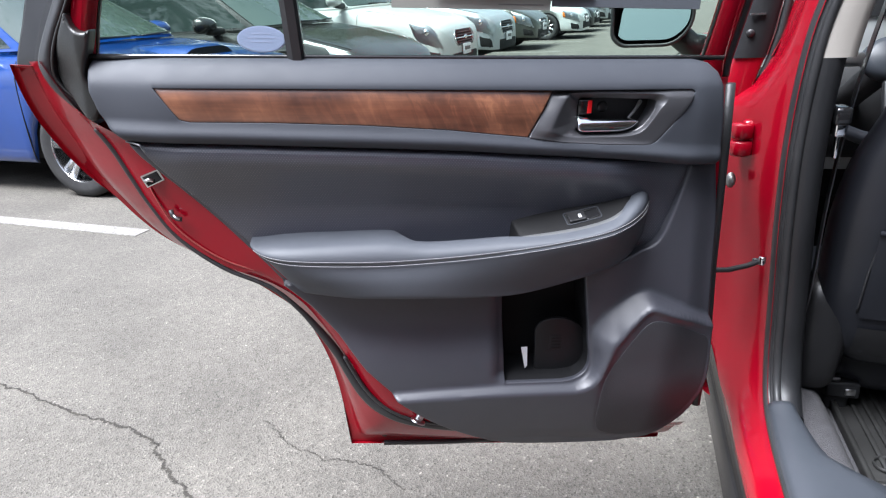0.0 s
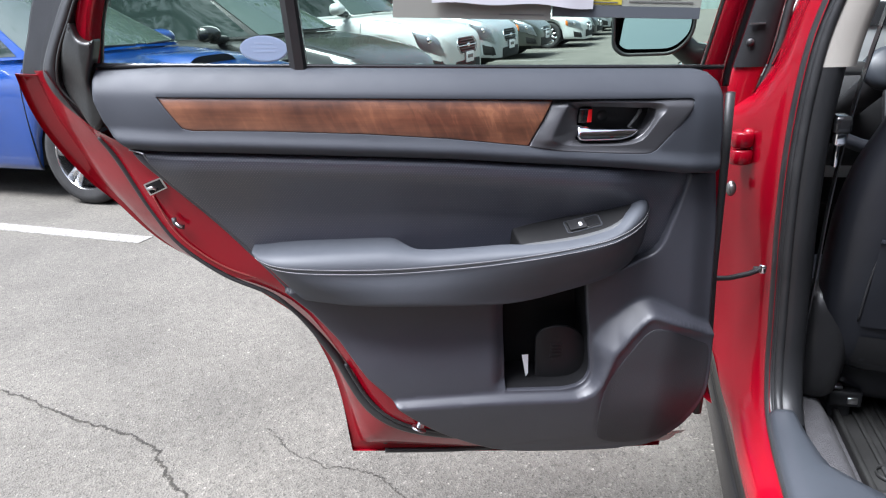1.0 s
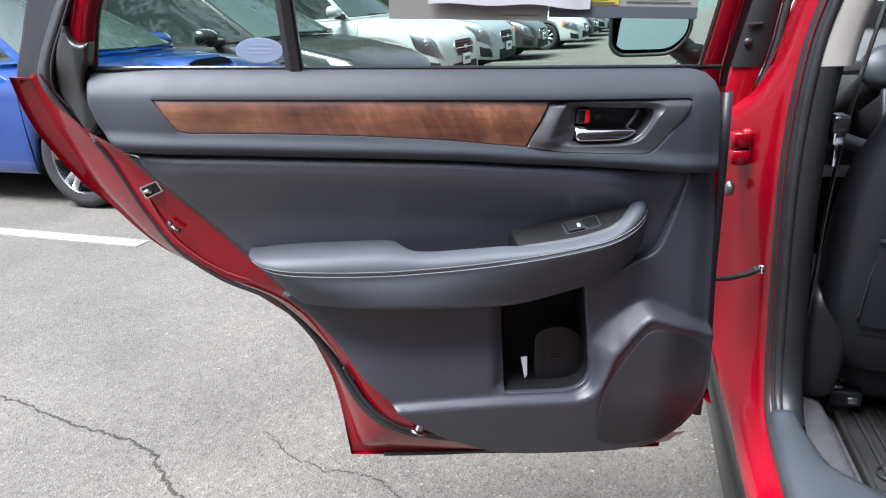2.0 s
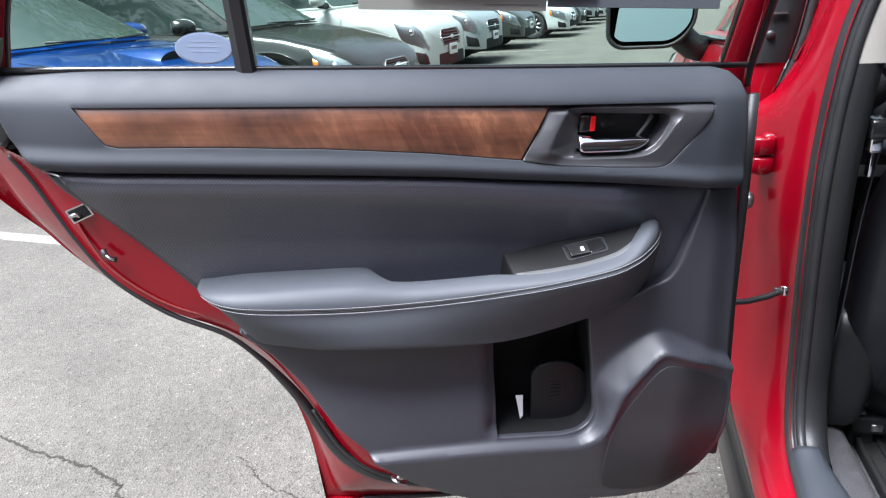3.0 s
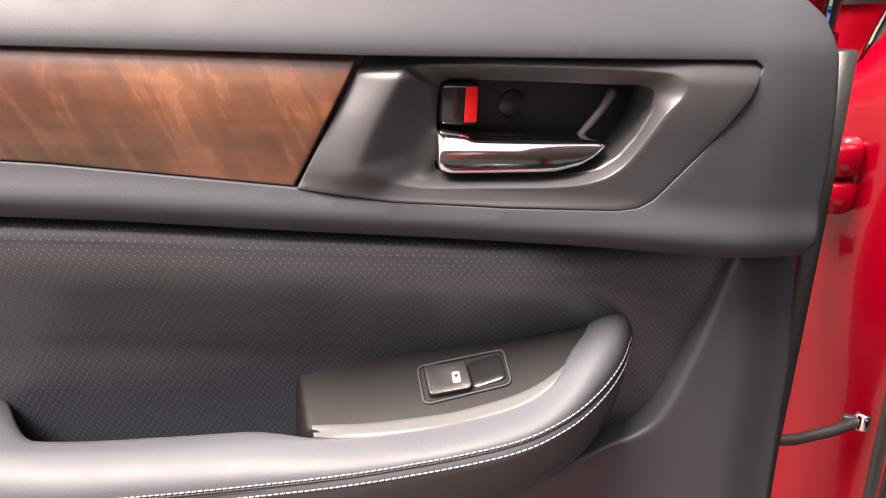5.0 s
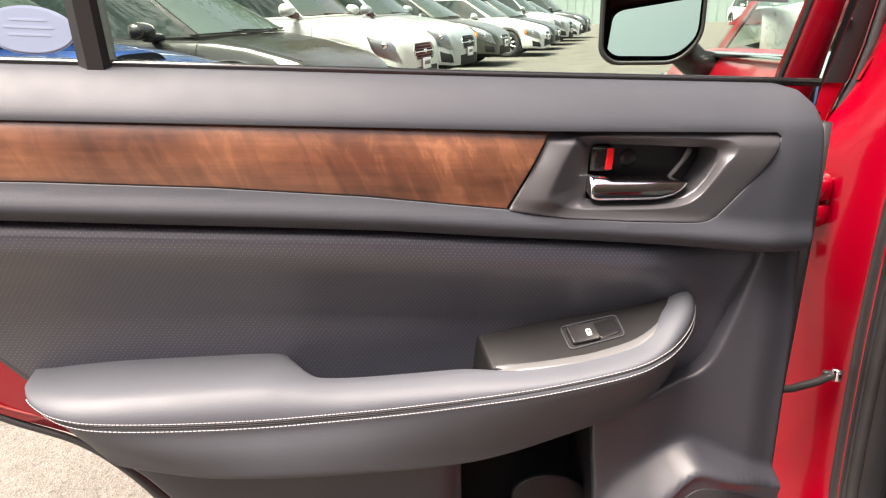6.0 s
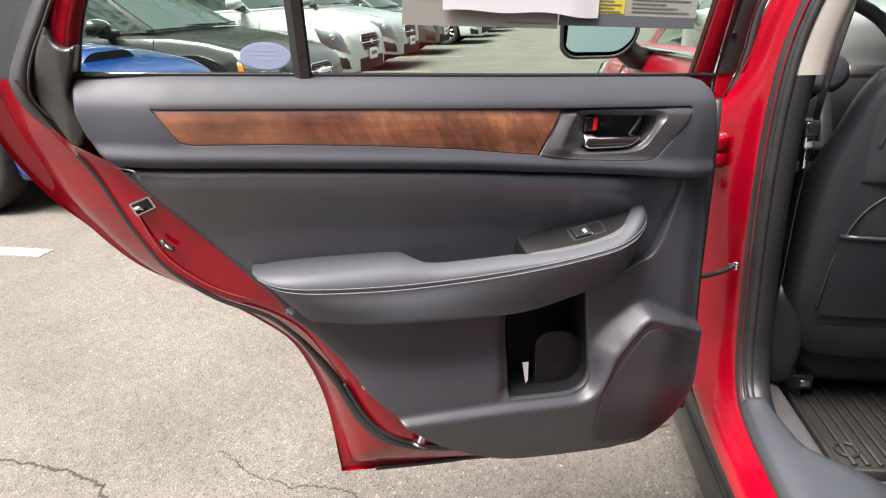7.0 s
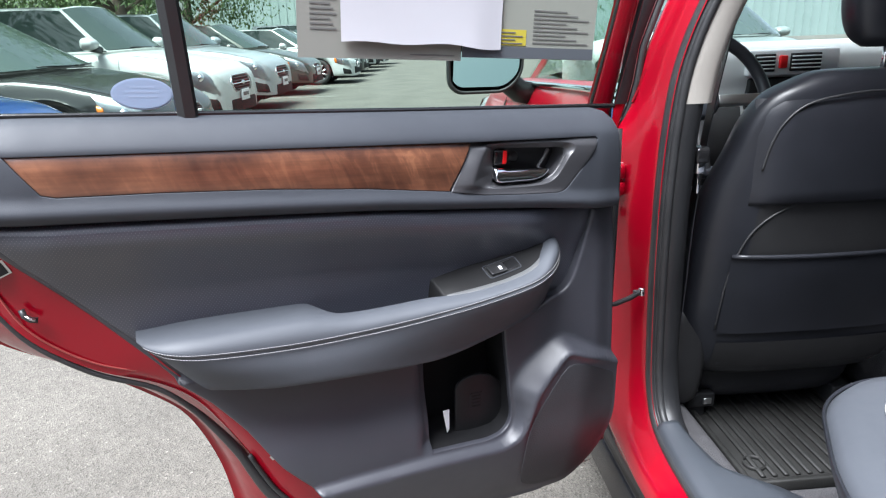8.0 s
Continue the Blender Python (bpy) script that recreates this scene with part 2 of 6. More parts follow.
mm.data_type, mm.blend_type = "RGBA", "MULTIPLY"
mm.inputs["Factor"].default_value = 1
l_.new(chip, mm.inputs["A"])
l_.new(stain, mm.inputs["B"])
mm2 = n_.new("ShaderNodeMix")
mm2.data_type, mm2.blend_type = "RGBA", "MULTIPLY"
mm2.inputs["Factor"].default_value = 1
l_.new(mm.outputs["Result"], mm2.inputs["A"])
l_.new(fine, mm2.inputs["B"])
l_.new(mm2.outputs["Result"], b_.inputs["Base Color"])
c1_ = bump(M_asph, vo.outputs["Distance"], 0.7, 0.004)
bump(M_asph, noise_tex(M_asph, v_, 9, 4), 0.4, 0.012, c1_)

M_tar = grained("crack dirt", (0.018, 0.016, 0.014), (0.05, 0.045, 0.036), 0.95, 90, 0.002, 40)
M_leaf = mat("leaves", (0.06, 0.10, 0.03), 0.6)
n_, l_, b_ = nodes_of(M_leaf)
gi = n_.new("ShaderNodeNewGeometry")
l_.new(ramp(M_leaf, gi.outputs["Random Per Island"], [(0.0, (0.035, 0.065, 0.018)), (0.6, (0.07, 0.12, 0.035)), (1.0, (0.11, 0.16, 0.05))]), b_.inputs["Base Color"])
M_bark = grained("bark", (0.10, 0.08, 0.06), (0.16, 0.13, 0.10), 0.9, 30, 0.01, 6)
M_skyblock = grained("unseen sky block", (0.075, 0.072, 0.068), (0.10, 0.096, 0.09), 0.85, 40, 0.002, 0.6)
M_siding = grained("pale siding", (0.21, 0.265, 0.25), (0.24, 0.295, 0.28), 0.7, 40, 0.002, 0.6)

# ---- mesh helpers ----


def part(name, bm, material, parent=None, label="", smooth=True, kind=""):
    me = bpy.data.meshes.new(name)
    bmesh.ops.recalc_face_normals(bm, faces=bm.faces[:])
    bm.to_mesh(me)
    bm.free()
    me.materials.append(material)
    if smooth:
        me.shade_smooth()
    ob = new(name, me)
    if parent is not None:
        ob.parent = parent
    tagged(ob, label=label, kind=kind)
    return ob


def thing(name, m, label, category, group="", kind=""):
    ob = new(name)
    ob.empty_display_size = 0.1
    ob.matrix_world = m
    return tagged(ob, label, category, group, kind)


def sharp_shade(ob, angle=35):
    ob.data.shade_smooth()
    ob.data.set_sharp_from_angle(angle=radians(angle))
    return ob


def interp(x, table):
    xs, ys = [p[0] for p in table], [p[1] for p in table]
    return float(np.interp(x, xs, ys))


def smoothstep(x, a, b):
    t = min(1.0, max(0.0, (x - a) / (b - a)))
    return t * t * (3 - 2 * t)


def catmull(pts, per, closed=False):
    """A smooth line through pts (tuples of any length)."""
    n, out = len(pts), []
    P = [np.array(p, float) for p in pts]
    for i in range(n if closed else n - 1):
        if closed:
            a, b, c, d = P[i - 1], P[i], P[(i + 1) % n], P[(i + 2) % n]
        else:
            a, b, c, d = P[max(i - 1, 0)], P[i], P[i + 1], P[min(i + 2, n - 1)]
        for k in range(per):
            t = k / per
            out.append(0.5 * (2 * b + (c - a) * t + (2 * a - 5 * b + 4 * c - d) * t * t + (3 * b - a - 3 * c + d) * t ** 3))
    if not closed:
        out.append(P[-1])
    return out


def smooth_table(pts):
    return [tuple(p) for p in catmull(pts, 8)]


def fillet(pts, r, n=5):
    """Round the corners of a closed outline. r: one radius, or one for each corner."""
    out, m = [], len(pts)
    for i, p in enumerate(pts):
        rr = r[i] if isinstance(r, (list, tuple)) else r
        p, a, b = np.array(p, float), np.array(pts[i - 1], float), np.array(pts[(i + 1) % m], float)
        if rr <= 0:
            out.append(p)
            continue
        la, lb = np.linalg.norm(a - p), np.linalg.norm(b - p)
        d = min(rr, la * 0.48, lb * 0.48)
        s, e = p + (a - p) / la * d, p + (b - p) / lb * d
        for k in range(n + 1):
            t = k / n
            out.append((1 - t) ** 2 * s + 2 * t * (1 - t) * p + t * t * e)
    return out


def area2(poly):
    return sum(a[0] * b[1] - b[0] * a[1] for a, b in zip(poly, poly[1:] + poly[:1]))


def ccw(poly):
    return [np.array(p, float) for p in (poly if area2([tuple(p) for p in poly]) > 0 else poly[::-1])]


def resample(poly, step):
    out = []
    m = len(poly)
    for i in range(m):
        a, b = np.array(poly[i], float), np.array(poly[(i + 1) % m], float)
        k = max(1, int(np.ceil(np.linalg.norm(b - a) / step)))
        out += [a + (b - a) * j / k for j in range(k)]
    return out


def offset(poly, d):
    """The closed outline (anticlockwise) moved inwards by d."""
    out, m = [], len(poly)
    for i in range(m):
        a, p, b = poly[i - 1], poly[i], poly[(i + 1) % m]
        e1, e2 = p - a, b - p
        e1, e2 = e1 / (np.linalg.norm(e1) + 1e-9), e2 / (np.linalg.norm(e2) + 1e-9)
        nn = np.array([-e1[1] - e2[1], e1[0] + e2[0]])
        nn /= np.linalg.norm(nn) + 1e-9
        c = max(0.6, np.dot(nn, (-e1[1], e1[0])))
        out.append(p + nn * d / c)
    return out


def signed(poly):
    """A function that gives the distance inside (+) or outside (-) an outline."""
    P = np.array(poly, float)
    A, B = P, np.roll(P, -1, 0)

    def f(x, z):
        q = np.array([x, z])
        ab, aq = B - A, q - A
        t = np.clip((aq * ab).sum(1) / ((ab ** 2).sum(1) + 1e-12), 0, 1)
        d = np.sqrt((((A + ab * t[:, None]) - q) ** 2).sum(1).min())
        c = (A[:, 1] > z) != (B[:, 1] > z)
        xs = A[:, 0] + (z - A[:, 1]) * (B[:, 0] - A[:, 0]) / (B[:, 1] - A[:, 1] + 1e-12)
        return d if (c & (x < xs)).sum() % 2 else -d

    return f


def inside(points, poly):
    """For each point: its distance inside (+) or outside (-) an outline."""
    P = np.array(poly, float)
    A, B = P, np.roll(P, -1, 0)
    ab = B - A
    out = []
    for q in np.array_split(np.array(points, float), max(1, len(points) // 400)):
        aq = q[:, None, :] - A[None]
        t = np.clip((aq * ab[None]).sum(2) / ((ab ** 2).sum(1)[None] + 1e-12), 0, 1)
        d = np.sqrt(((aq - ab[None] * t[..., None]) ** 2).sum(2).min(1))
        c = (A[None, :, 1] > q[:, None, 1]) != (B[None, :, 1] > q[:, None, 1])
        xs = A[None, :, 0] + (q[:, None, 1] - A[None, :, 1]) * ab[None, :, 0] / (ab[None, :, 1] + 1e-12)
        out.append(np.where((c & (q[:, None, 0] < xs)).sum(1) % 2 == 1, d, -d))
    return np.concatenate(out)


def panel(outline, depth, r=0.006, back=0.02, res=0.006, rings=4, lines=(), holes=()):
    """A moulded panel in the plane of x and z, its face at y = depth(x, z), with an edge of radius r rolled back and a skirt.
    lines: outlines whose edges the mesh keeps, where the face has a step; holes: (outline, lip radius, depth of its wall)."""
    poly = [np.array(p, float) for p in outline]
    if area2([tuple(p) for p in poly]) < 0:
        poly.reverse()
    poly = resample(poly, max(res, 0.004))
    bm = bmesh.new()
    loops, drops = [], []
    for k in range(rings + 1):
        a = math.pi / 2 * k / rings
        drops.append(r * (1 - math.sin(a)))
        loops.append([bm.verts.new((p[0], depth(*p) + drops[-1], p[1])) for p in offset(poly, r * (1 - math.cos(a)))])
    skirt = [bm.verts.new((p[0], depth(*p) + r + back, p[1])) for p in poly]
    m = len(poly)
    for a, b in zip([skirt] + loops, loops):
        for i in range(m):
            bm.faces.new((a[i], a[(i + 1) % m], b[(i + 1) % m], b[i]))
    rim = [np.array((v.co.x, v.co.z)) for v in loops[-1]]
    pts, edges = list(rim), [(i, (i + 1) % m) for i in range(m)]
    kept = []
    for line in lines:
        line = resample([np.array(p, float) for p in line], res * 0.6)
        ok = inside(line, rim) > res * 0.25
        n0, n = len(pts), len(line)
        ids = {}
        for i in range(n):
            if ok[i]:
                ids[i] = len(pts)
                pts.append(line[i])
                kept.append(line[i])
        edges += [(ids[i], ids[(i + 1) % n]) for i in range(n) if i in ids and (i + 1) % n in ids]
    cut, loops_h = [], []
    for hole, lip, wall in holes:
        hole = resample(ccw(hole), res * 0.6)
        n0, n = len(pts), len(hole)
        pts += hole
        kept += hole
        edges += [(n0 + i, n0 + (i + 1) % n) for i in range(n)]
        loops_h.append((n0, hole, lip, wall))
        cut.append(hole)
    lo, hi = np.min(rim, 0), np.max(rim, 0)
    grid = []
    for iz, z in enumerate(np.arange(lo[1] + res * 0.6, hi[1], res * 0.9)):
        grid += [(x, z) for x in np.arange(lo[0] + res * (0.5 + 0.5 * (iz % 2)), hi[0], res)]
    if grid:
        grid = np.array(grid)
        grid = grid[inside(grid, rim) > res * 0.45]
        if kept and len(grid):
            kp = np.array(kept)
            far = np.concatenate([np.sqrt(((q[:, None] - kp[None]) ** 2).sum(2)).min(1) for q in np.array_split(grid, len(grid) // 400 + 1)])
            grid = grid[far > res * 0.85]
        pts += list(grid)
    vs, _, fs, orig, _, _ = delaunay_2d_cdt([Vector(p) for p in pts], edges, [list(range(m))], 1, 1e-7)
    made, of_input = {}, {}
    gone = np.zeros(len(fs), bool)
    for hole in cut:
        gone |= inside([np.mean([vs[i] for i in f], 0) for f in fs], hole) > 0
    for i, v in enumerate(vs):
        src = [k for k in orig[i] if k < m]
        for k in orig[i]:
            of_input[k] = i
        made[i] = loops[-1][src[0]] if src else bm.verts.new((v.x, depth(v.x, v.y), v.y))
    for f, off in zip(fs, gone):
        if off:
            continue
        try:
            bm.faces.new([made[i] for i in f])
        except ValueError:
            pass
    for n0, hole, lip, wall in loops_h:
        n = len(hole)
        last = [made[of_input[n0 + i]] for i in range(n)]
        for k in range(1, 5):
            a = math.pi / 2 * min(k, 3) / 3
            ring_pts = offset(hole, lip * math.sin(a))
            nxt = [bm.verts.new((p[0], v.co.y if k > 3 else depth(*h) + lip * (1 - math.cos(a)), p[1])) for p, h, v in zip(ring_pts, hole, last)]
            if k == 4:
                for v in nxt:
                    v.co.y += wall
            for i in range(n):
                bm.faces.new((last[i], last[(i + 1) % n], nxt[(i + 1) % n], nxt[i]))
            last = nxt
    return bm


def loft(rows, close_ring=False, caps=False):
    bm = bmesh.new()
    V = [[bm.verts.new(tuple(p)) for p in row] for row in rows]
    m = len(rows[0])
    for a, b in zip(V, V[1:]):
        for i in range(m if close_ring else m - 1):
            j = (i + 1) % m
            try:
                bm.faces.new((a[i], a[j], b[j], b[i]))
            except ValueError:
                pass
    if caps:
        bm.faces.new(V[0])
        bm.faces.new(list(reversed(V[-1])))
    return bm


def tube(path, radius, sides=8, caps=True, flat=None):
    """A tube along path. radius: a number, or one for each point; flat: a scale across for a strap."""
    P = [Vector(p) for p in path]
    rows = []
    up = Vector((0, 0, 1))
    for i, p in enumerate(P):
        d = (P[min(i + 1, len(P) - 1)] - P[max(i - 1, 0)]).normalized()
        if abs(d.dot(up)) > 0.95:
            up = Vector((0, 1, 0)) if abs(d.y) < 0.9 else Vector((1, 0, 0))
        s = d.cross(up).normalized()
        t = s.cross(d).normalized()
        up = t
        r = radius[i] if isinstance(radius, (list, tuple)) else radius
        rows.append([p + (s * math.cos(a) * (flat or 1) + t * math.sin(a)) * r for a in [2 * math.pi * k / sides for k in range(sides)]])
    return loft(rows, True, caps)


def box(x0, x1, y0, y1, z0, z1, bev=0.004, seg=2):
    bm = bmesh.new()
    bmesh.ops.create_cube(bm, size=1)
    for v in bm.verts:
        v.co = Vector(((x0 + x1) / 2 + v.co.x * (x1 - x0), (y0 + y1) / 2 + v.co.y * (y1 - y0), (z0 + z1) / 2 + v.co.z * (z1 - z0)))
    if bev:
        bmesh.ops.bevel(bm, geom=bm.edges[:], offset=bev, segments=seg, affect="EDGES", profile=0.5)
    return bm


def lathe(profile, sides=32, axis="Y"):
    """Turn (radius, along) pairs round an axis."""
    rows = []
    for r, h in profile:
        row = []
        for k in range(sides):
            a = 2 * math.pi * k / sides
            row.append({"Y": (r * math.cos(a), h, r * math.sin(a)), "Z": (r * math.cos(a), r * math.sin(a), h), "X": (h, r * math.cos(a), r * math.sin(a))}[axis])
        rows.append(row)
    return loft(rows, True)


def merge(*bms):
    out = bmesh.new()
    for b in bms:
        me = bpy.data.meshes.new("tmp")
        b.to_mesh(me)
        b.free()
        out.from_mesh(me)
        bpy.data.meshes.remove(me)
    return out


def moved(bm, m):
    bmesh.ops.transform(bm, matrix=m, verts=bm.verts[:])
    return bm


def slab(poly, y0, y1):
    """A flat plate with an outline in x and z."""
    bm = bmesh.new()
    a = [bm.verts.new((p[0], y0, p[1])) for p in poly]
    b = [bm.verts.new((p[0], y1, p[1])) for p in poly]
    bm.faces.new(a)
    bm.faces.new(list(reversed(b)))
    for i in range(len(poly)):
        j = (i + 1) % len(poly)
        bm.faces.new((a[j], a[i], b[i], b[j]))
    return bm

# ---- ground ----
LOT = pose(0, 0, 0, 0, 0, -26)          # x: the way the parked cars face, y: along their row


def lot(u, v, z=0.0):
    return LOT @ Vector((u, v, z))


bm = bmesh.new()
bmesh.ops.create_grid(bm, x_segments=40, y_segments=40, size=400)
ground = tagged(part("ground", bm, M_asph, smooth=False), "worn pale grey asphalt of a parking lot", "ground", kind="structure")

for i, v0 in enumerate((1.78, 4.72, 7.66, 10.6, 13.5, 16.45, 19.4, 22.3)):
    bm = box(-7.6, -2.54, -0.055, 0.055, 0.0, 0.004, 0)
    ob = part("parking_line", moved(bm, LOT @ pose(0, v0, 0)), M_paintline, smooth=False)
    tagged(ob, "worn white painted stall line on the asphalt", "road marking", "stall lines", "structure")


def crack(points, width, seed):
    """A ragged line: slow and quick wander, uneven width, closed here and there by grit."""
    rng = random.Random(seed)
    line = catmull(points, 60)
    rows, slow, quick = [], 0.0, 0.0
    for i, p in enumerate(line):
        q = line[min(i + 1, len(line) - 1)] - line[max(i - 1, 0)]
        s = np.array([-q[1], q[0]]) / (np.linalg.norm(q) + 1e-9)
        slow = slow * 0.95 + rng.gauss(0, 0.0022)
        quick = quick * 0.55 + rng.gauss(0, 0.0012)
        w = width * (0.25 + 1.2 * rng.random() ** 1.6)
        c = p + s * (slow + quick)
        rows.append([(*(c - s * w), 0.0022), (*(c + s * w * rng.uniform(0.4, 1.0)), 0.0022)])
    return loft(rows)


ob = part("pavement_crack", crack([(-1.75, 1.22), (-1.48, 1.12), (-1.18, 0.93), (-0.99, 0.81), (-0.84, 0.71), (-0.76, 0.59), (-0.69, 0.49), (-0.62, 0.36)], 0.0058, 3), M_tar, smooth=False)
tagged(ob, "dark jagged crack running through the asphalt", "crack", kind="structure")
ob = part("pavement_crack", crack([(-0.52, 0.75), (-0.43, 0.62), (-0.33, 0.55), (-0.21, 0.50), (-0.12, 0.38)], 0.0022, 5), M_tar, smooth=False)
tagged(ob, "fine hairline crack in the asphalt under the open door", "crack", kind="structure")

# ---- the open rear door ----
DOOR = pose(-0.0719, 0.0219, -0.0117, 1.084, 3.824, 0.182)
door = thing("car_door", DOOR, "open red rear car door with black trim and walnut inlay", "car door")

SEAM = [(-0.46, 0.9695), (-0.30, 0.966), (-0.058, 0.959), (0.026, 0.956), (0.109, 0.951), (0.193, 0.947), (0.277, 0.942), (0.361, 0.935), (0.45, 0.933)]
BELT = [(-0.5, 1.081), (-0.2, 1.083), (0.1, 1.085), (0.43, 1.089)]
WOOD = [(-0.4015, 1.0450), (0.1548, 1.0458), (0.1195, 0.9775), (0.0, 0.9880), (-0.12, 0.9945), (-0.25, 0.9980), (-0.354, 0.9985), (-0.369, 1.0020)]
BEZEL = [(0.1548, 1.0458), (0.3595, 1.0490), (0.3645, 1.0455), (0.3590, 1.030), (0.3485, 1.0135), (0.3355, 0.9965), (0.3215, 0.9795), (0.3145, 0.9715), (0.3065, 0.9675), (0.2945, 0.9660), (0.2300, 0.9675), (0.1690, 0.9710), (0.1195, 0.9775)]
FACE = WOOD[:1] + BEZEL + WOOD[3:]
CREASE = [(0.1835, 1.0412), (0.1735, 1.0350), (0.1624, 1.0162), (0.1534, 0.9960), (0.1530, 0.9890), (0.1600, 0.9845), (0.1711, 0.9803), (0.1909, 0.9786), (0.2296, 0.9788), (0.2603, 0.9796), (0.2809, 0.9830), (0.2944, 0.9914), (0.3046, 1.0060), (0.3135, 1.0205), (0.3222, 1.0310), (0.3205, 1.0385), (0.3080, 1.0415), (0.2547, 1.0420)]
CUP = [(0.1930, 0.9835), (0.1930, 1.0170), (0.1945, 1.0315), (0.2000, 1.0335), (0.3050, 1.0340), (0.3108, 1.0315), (0.3100, 1.0205), (0.3030, 1.0060), (0.2945, 0.9945), (0.2840, 0.9870), (0.2700, 0.9835), (0.2000, 0.9822)]


CREASE = ccw(catmull(CREASE, 4, True))
CUP = ccw(fillet(CUP, 0.0025, 3))

ROLL = smooth_table([(0.0, 0.002), (0.006, -0.010), (0.014, -0.019), (0.024, -0.027), (0.034, -0.0325), (0.048, -0.0355), (0.068, -0.0375), (0.09, -0.038), (0.14, -0.0375)])
UNDER = smooth_table([(0.0, 0.0085), (0.0015, 0.0035), (0.004, -0.0012), (0.008, -0.0048), (0.013, -0.0068), (0.018, -0.0062), (0.024, -0.0032), (0.031, -0.0004), (0.036, 0.0), (0.06, 0.0)])
CURVE = smooth_table([(0, -0.027), (0.002, -0.0315), (0.005, -0.0350), (0.010, -0.0375), (0.016, -0.0380), (0.024, -0.0365), (0.036, -0.031), (0.055, -0.020), (0.08, -0.009), (0.11, -0.002), (0.2, 0.002)])


def upper_base(x, z):
    zs, zb = interp(x, SEAM), interp(x, BELT)
    y = interp(zb - z, ROLL) + interp(z - zs, UNDER) * (1 - 0.5 * smoothstep(x, 0.30, 0.41))
    return y + 0.010 * smoothstep(x, 0.37, 0.44) + 0.015 * smoothstep(-0.375 - x, 0.0, 0.115)


outline = [(x, interp(x, BELT)) for x in np.linspace(-0.488, 0.368, 12)] + [(0.391, 1.083), (0.404, 1.071), (0.411, 1.052), (0.420, 0.99), (0.423, 0.943), (0.4185, 0.9365)]
outline += [(x, interp(x, SEAM)) for x in np.linspace(0.415, -0.44, 22)] + [(-0.448, 0.9705), (-0.466, 0.989), (-0.479, 1.009), (-0.489, 1.036), (-0.491, 1.065)]
upper = part("upper_trim", panel(outline, upper_base, 0.005, 0.02, 0.0042, holes=[(FACE, 0.0007, 0.009)]), M_trim, door, "soft charcoal plastic upper door trim")


def wood_depth(x, z):
    """Slightly crowned across its width."""
    mid = interp(x, [(-0.4, 1.023), (0.0, 1.018), (0.16, 1.012)])
    return upper_base(x, z) + 0.0003 + 5.5 * max(0.0, z - mid) ** 2 + 0.8 * max(0.0, mid - z) ** 2


part("inlay_backing", slab([tuple(p) for p in offset(ccw(WOOD), -0.0015)], -0.026, -0.022), M_matte, upper, smooth=False)
part("wood_inlay", panel(offset(ccw(WOOD), 0.0011), wood_depth, 0.0014, 0.006, 0.006), M_wood, upper, "glossy figured walnut inlay strip")


def bezel_face(x, z):
    y = upper_base(x, z) + 0.0004 + 0.011 * (smoothstep(z, 0.970, 1.050) - 0.1) * (1 - smoothstep(x, 0.165, 0.225)) - 0.003 * smoothstep(x, 0.29, 0.34) * smoothstep(z, 0.99, 1.03)
    fold = interp(z, [(0.975, 0.148), (0.995, 0.153), (1.016, 0.162), (1.035, 0.173), (1.05, 0.184)])
    y -= 0.0075 * math.exp(-((x - fold) / 0.020) ** 2) * (1 - smoothstep(z, 1.034, 1.046)) * smoothstep(z, 0.970, 0.990)
    return y + 0.006 * smoothstep(z, 1.036, 1.050) * smoothstep(x, 0.15, 0.19)


def rays(poly, centre, angles, squeeze=0.4):
    """Where rays from a centre leave a closed outline; squeeze evens their spread over a long shape."""
    P = np.array([tuple(p) for p in poly]) - centre
    P[:, 0] *= squeeze
    Q = np.roll(P, -1, 0)
    out = []
    for t in angles:
        d = np.array((math.cos(t), math.sin(t)))
        e = Q - P
        den = d[0] * e[:, 1] - d[1] * e[:, 0]
        den = np.where(abs(den) < 1e-12, 1e-12, den)
        r = (P[:, 0] * e[:, 1] - P[:, 1] * e[:, 0]) / den
        u = (P[:, 0] * d[1] - P[:, 1] * d[0]) / den
        r = r[(r > 0) & (u >= -1e-6) & (u <= 1 + 1e-6)].max()
        out.append(np.array((d[0] * r / squeeze, d[1] * r)) + centre)
    return out


hub = np.array((0.243, 1.008))
rim_ = ccw([tuple(p) for p in offset(ccw(BEZEL), 0.0007)])
spread = sorted([2 * math.pi * k / 260 - math.pi for k in range(260)] + [math.atan2(p[1] - hub[1], (p[0] - hub[0]) * 0.4) for p in rim_])
r_out, r_mid, r_cup = (rays(q, hub, spread) for q in (rim_, CREASE, CUP))
rows = [[(p[0], bezel_face(*p) + 0.008, p[1]) for p in r_out]]
for k in range(4):
    a = math.pi / 2 * k / 3
    rows.append([(*(q := p + (c - p) / np.linalg.norm(c - p) * 0.0014 * (1 - math.cos(a)))[:1], bezel_face(*p) + 0.0014 * (1 - math.sin(a)), q[1]) for p, c in zip(r_out, r_mid)])
for f in (0.2, 0.4, 0.6, 0.8, 0.92):
    rows.append([((1 - f) * p[0] + f * c[0], bezel_face(*((1 - f) * p + f * c)), (1 - f) * p[1] + f * c[1]) for p, c in zip(r_out, r_mid)])
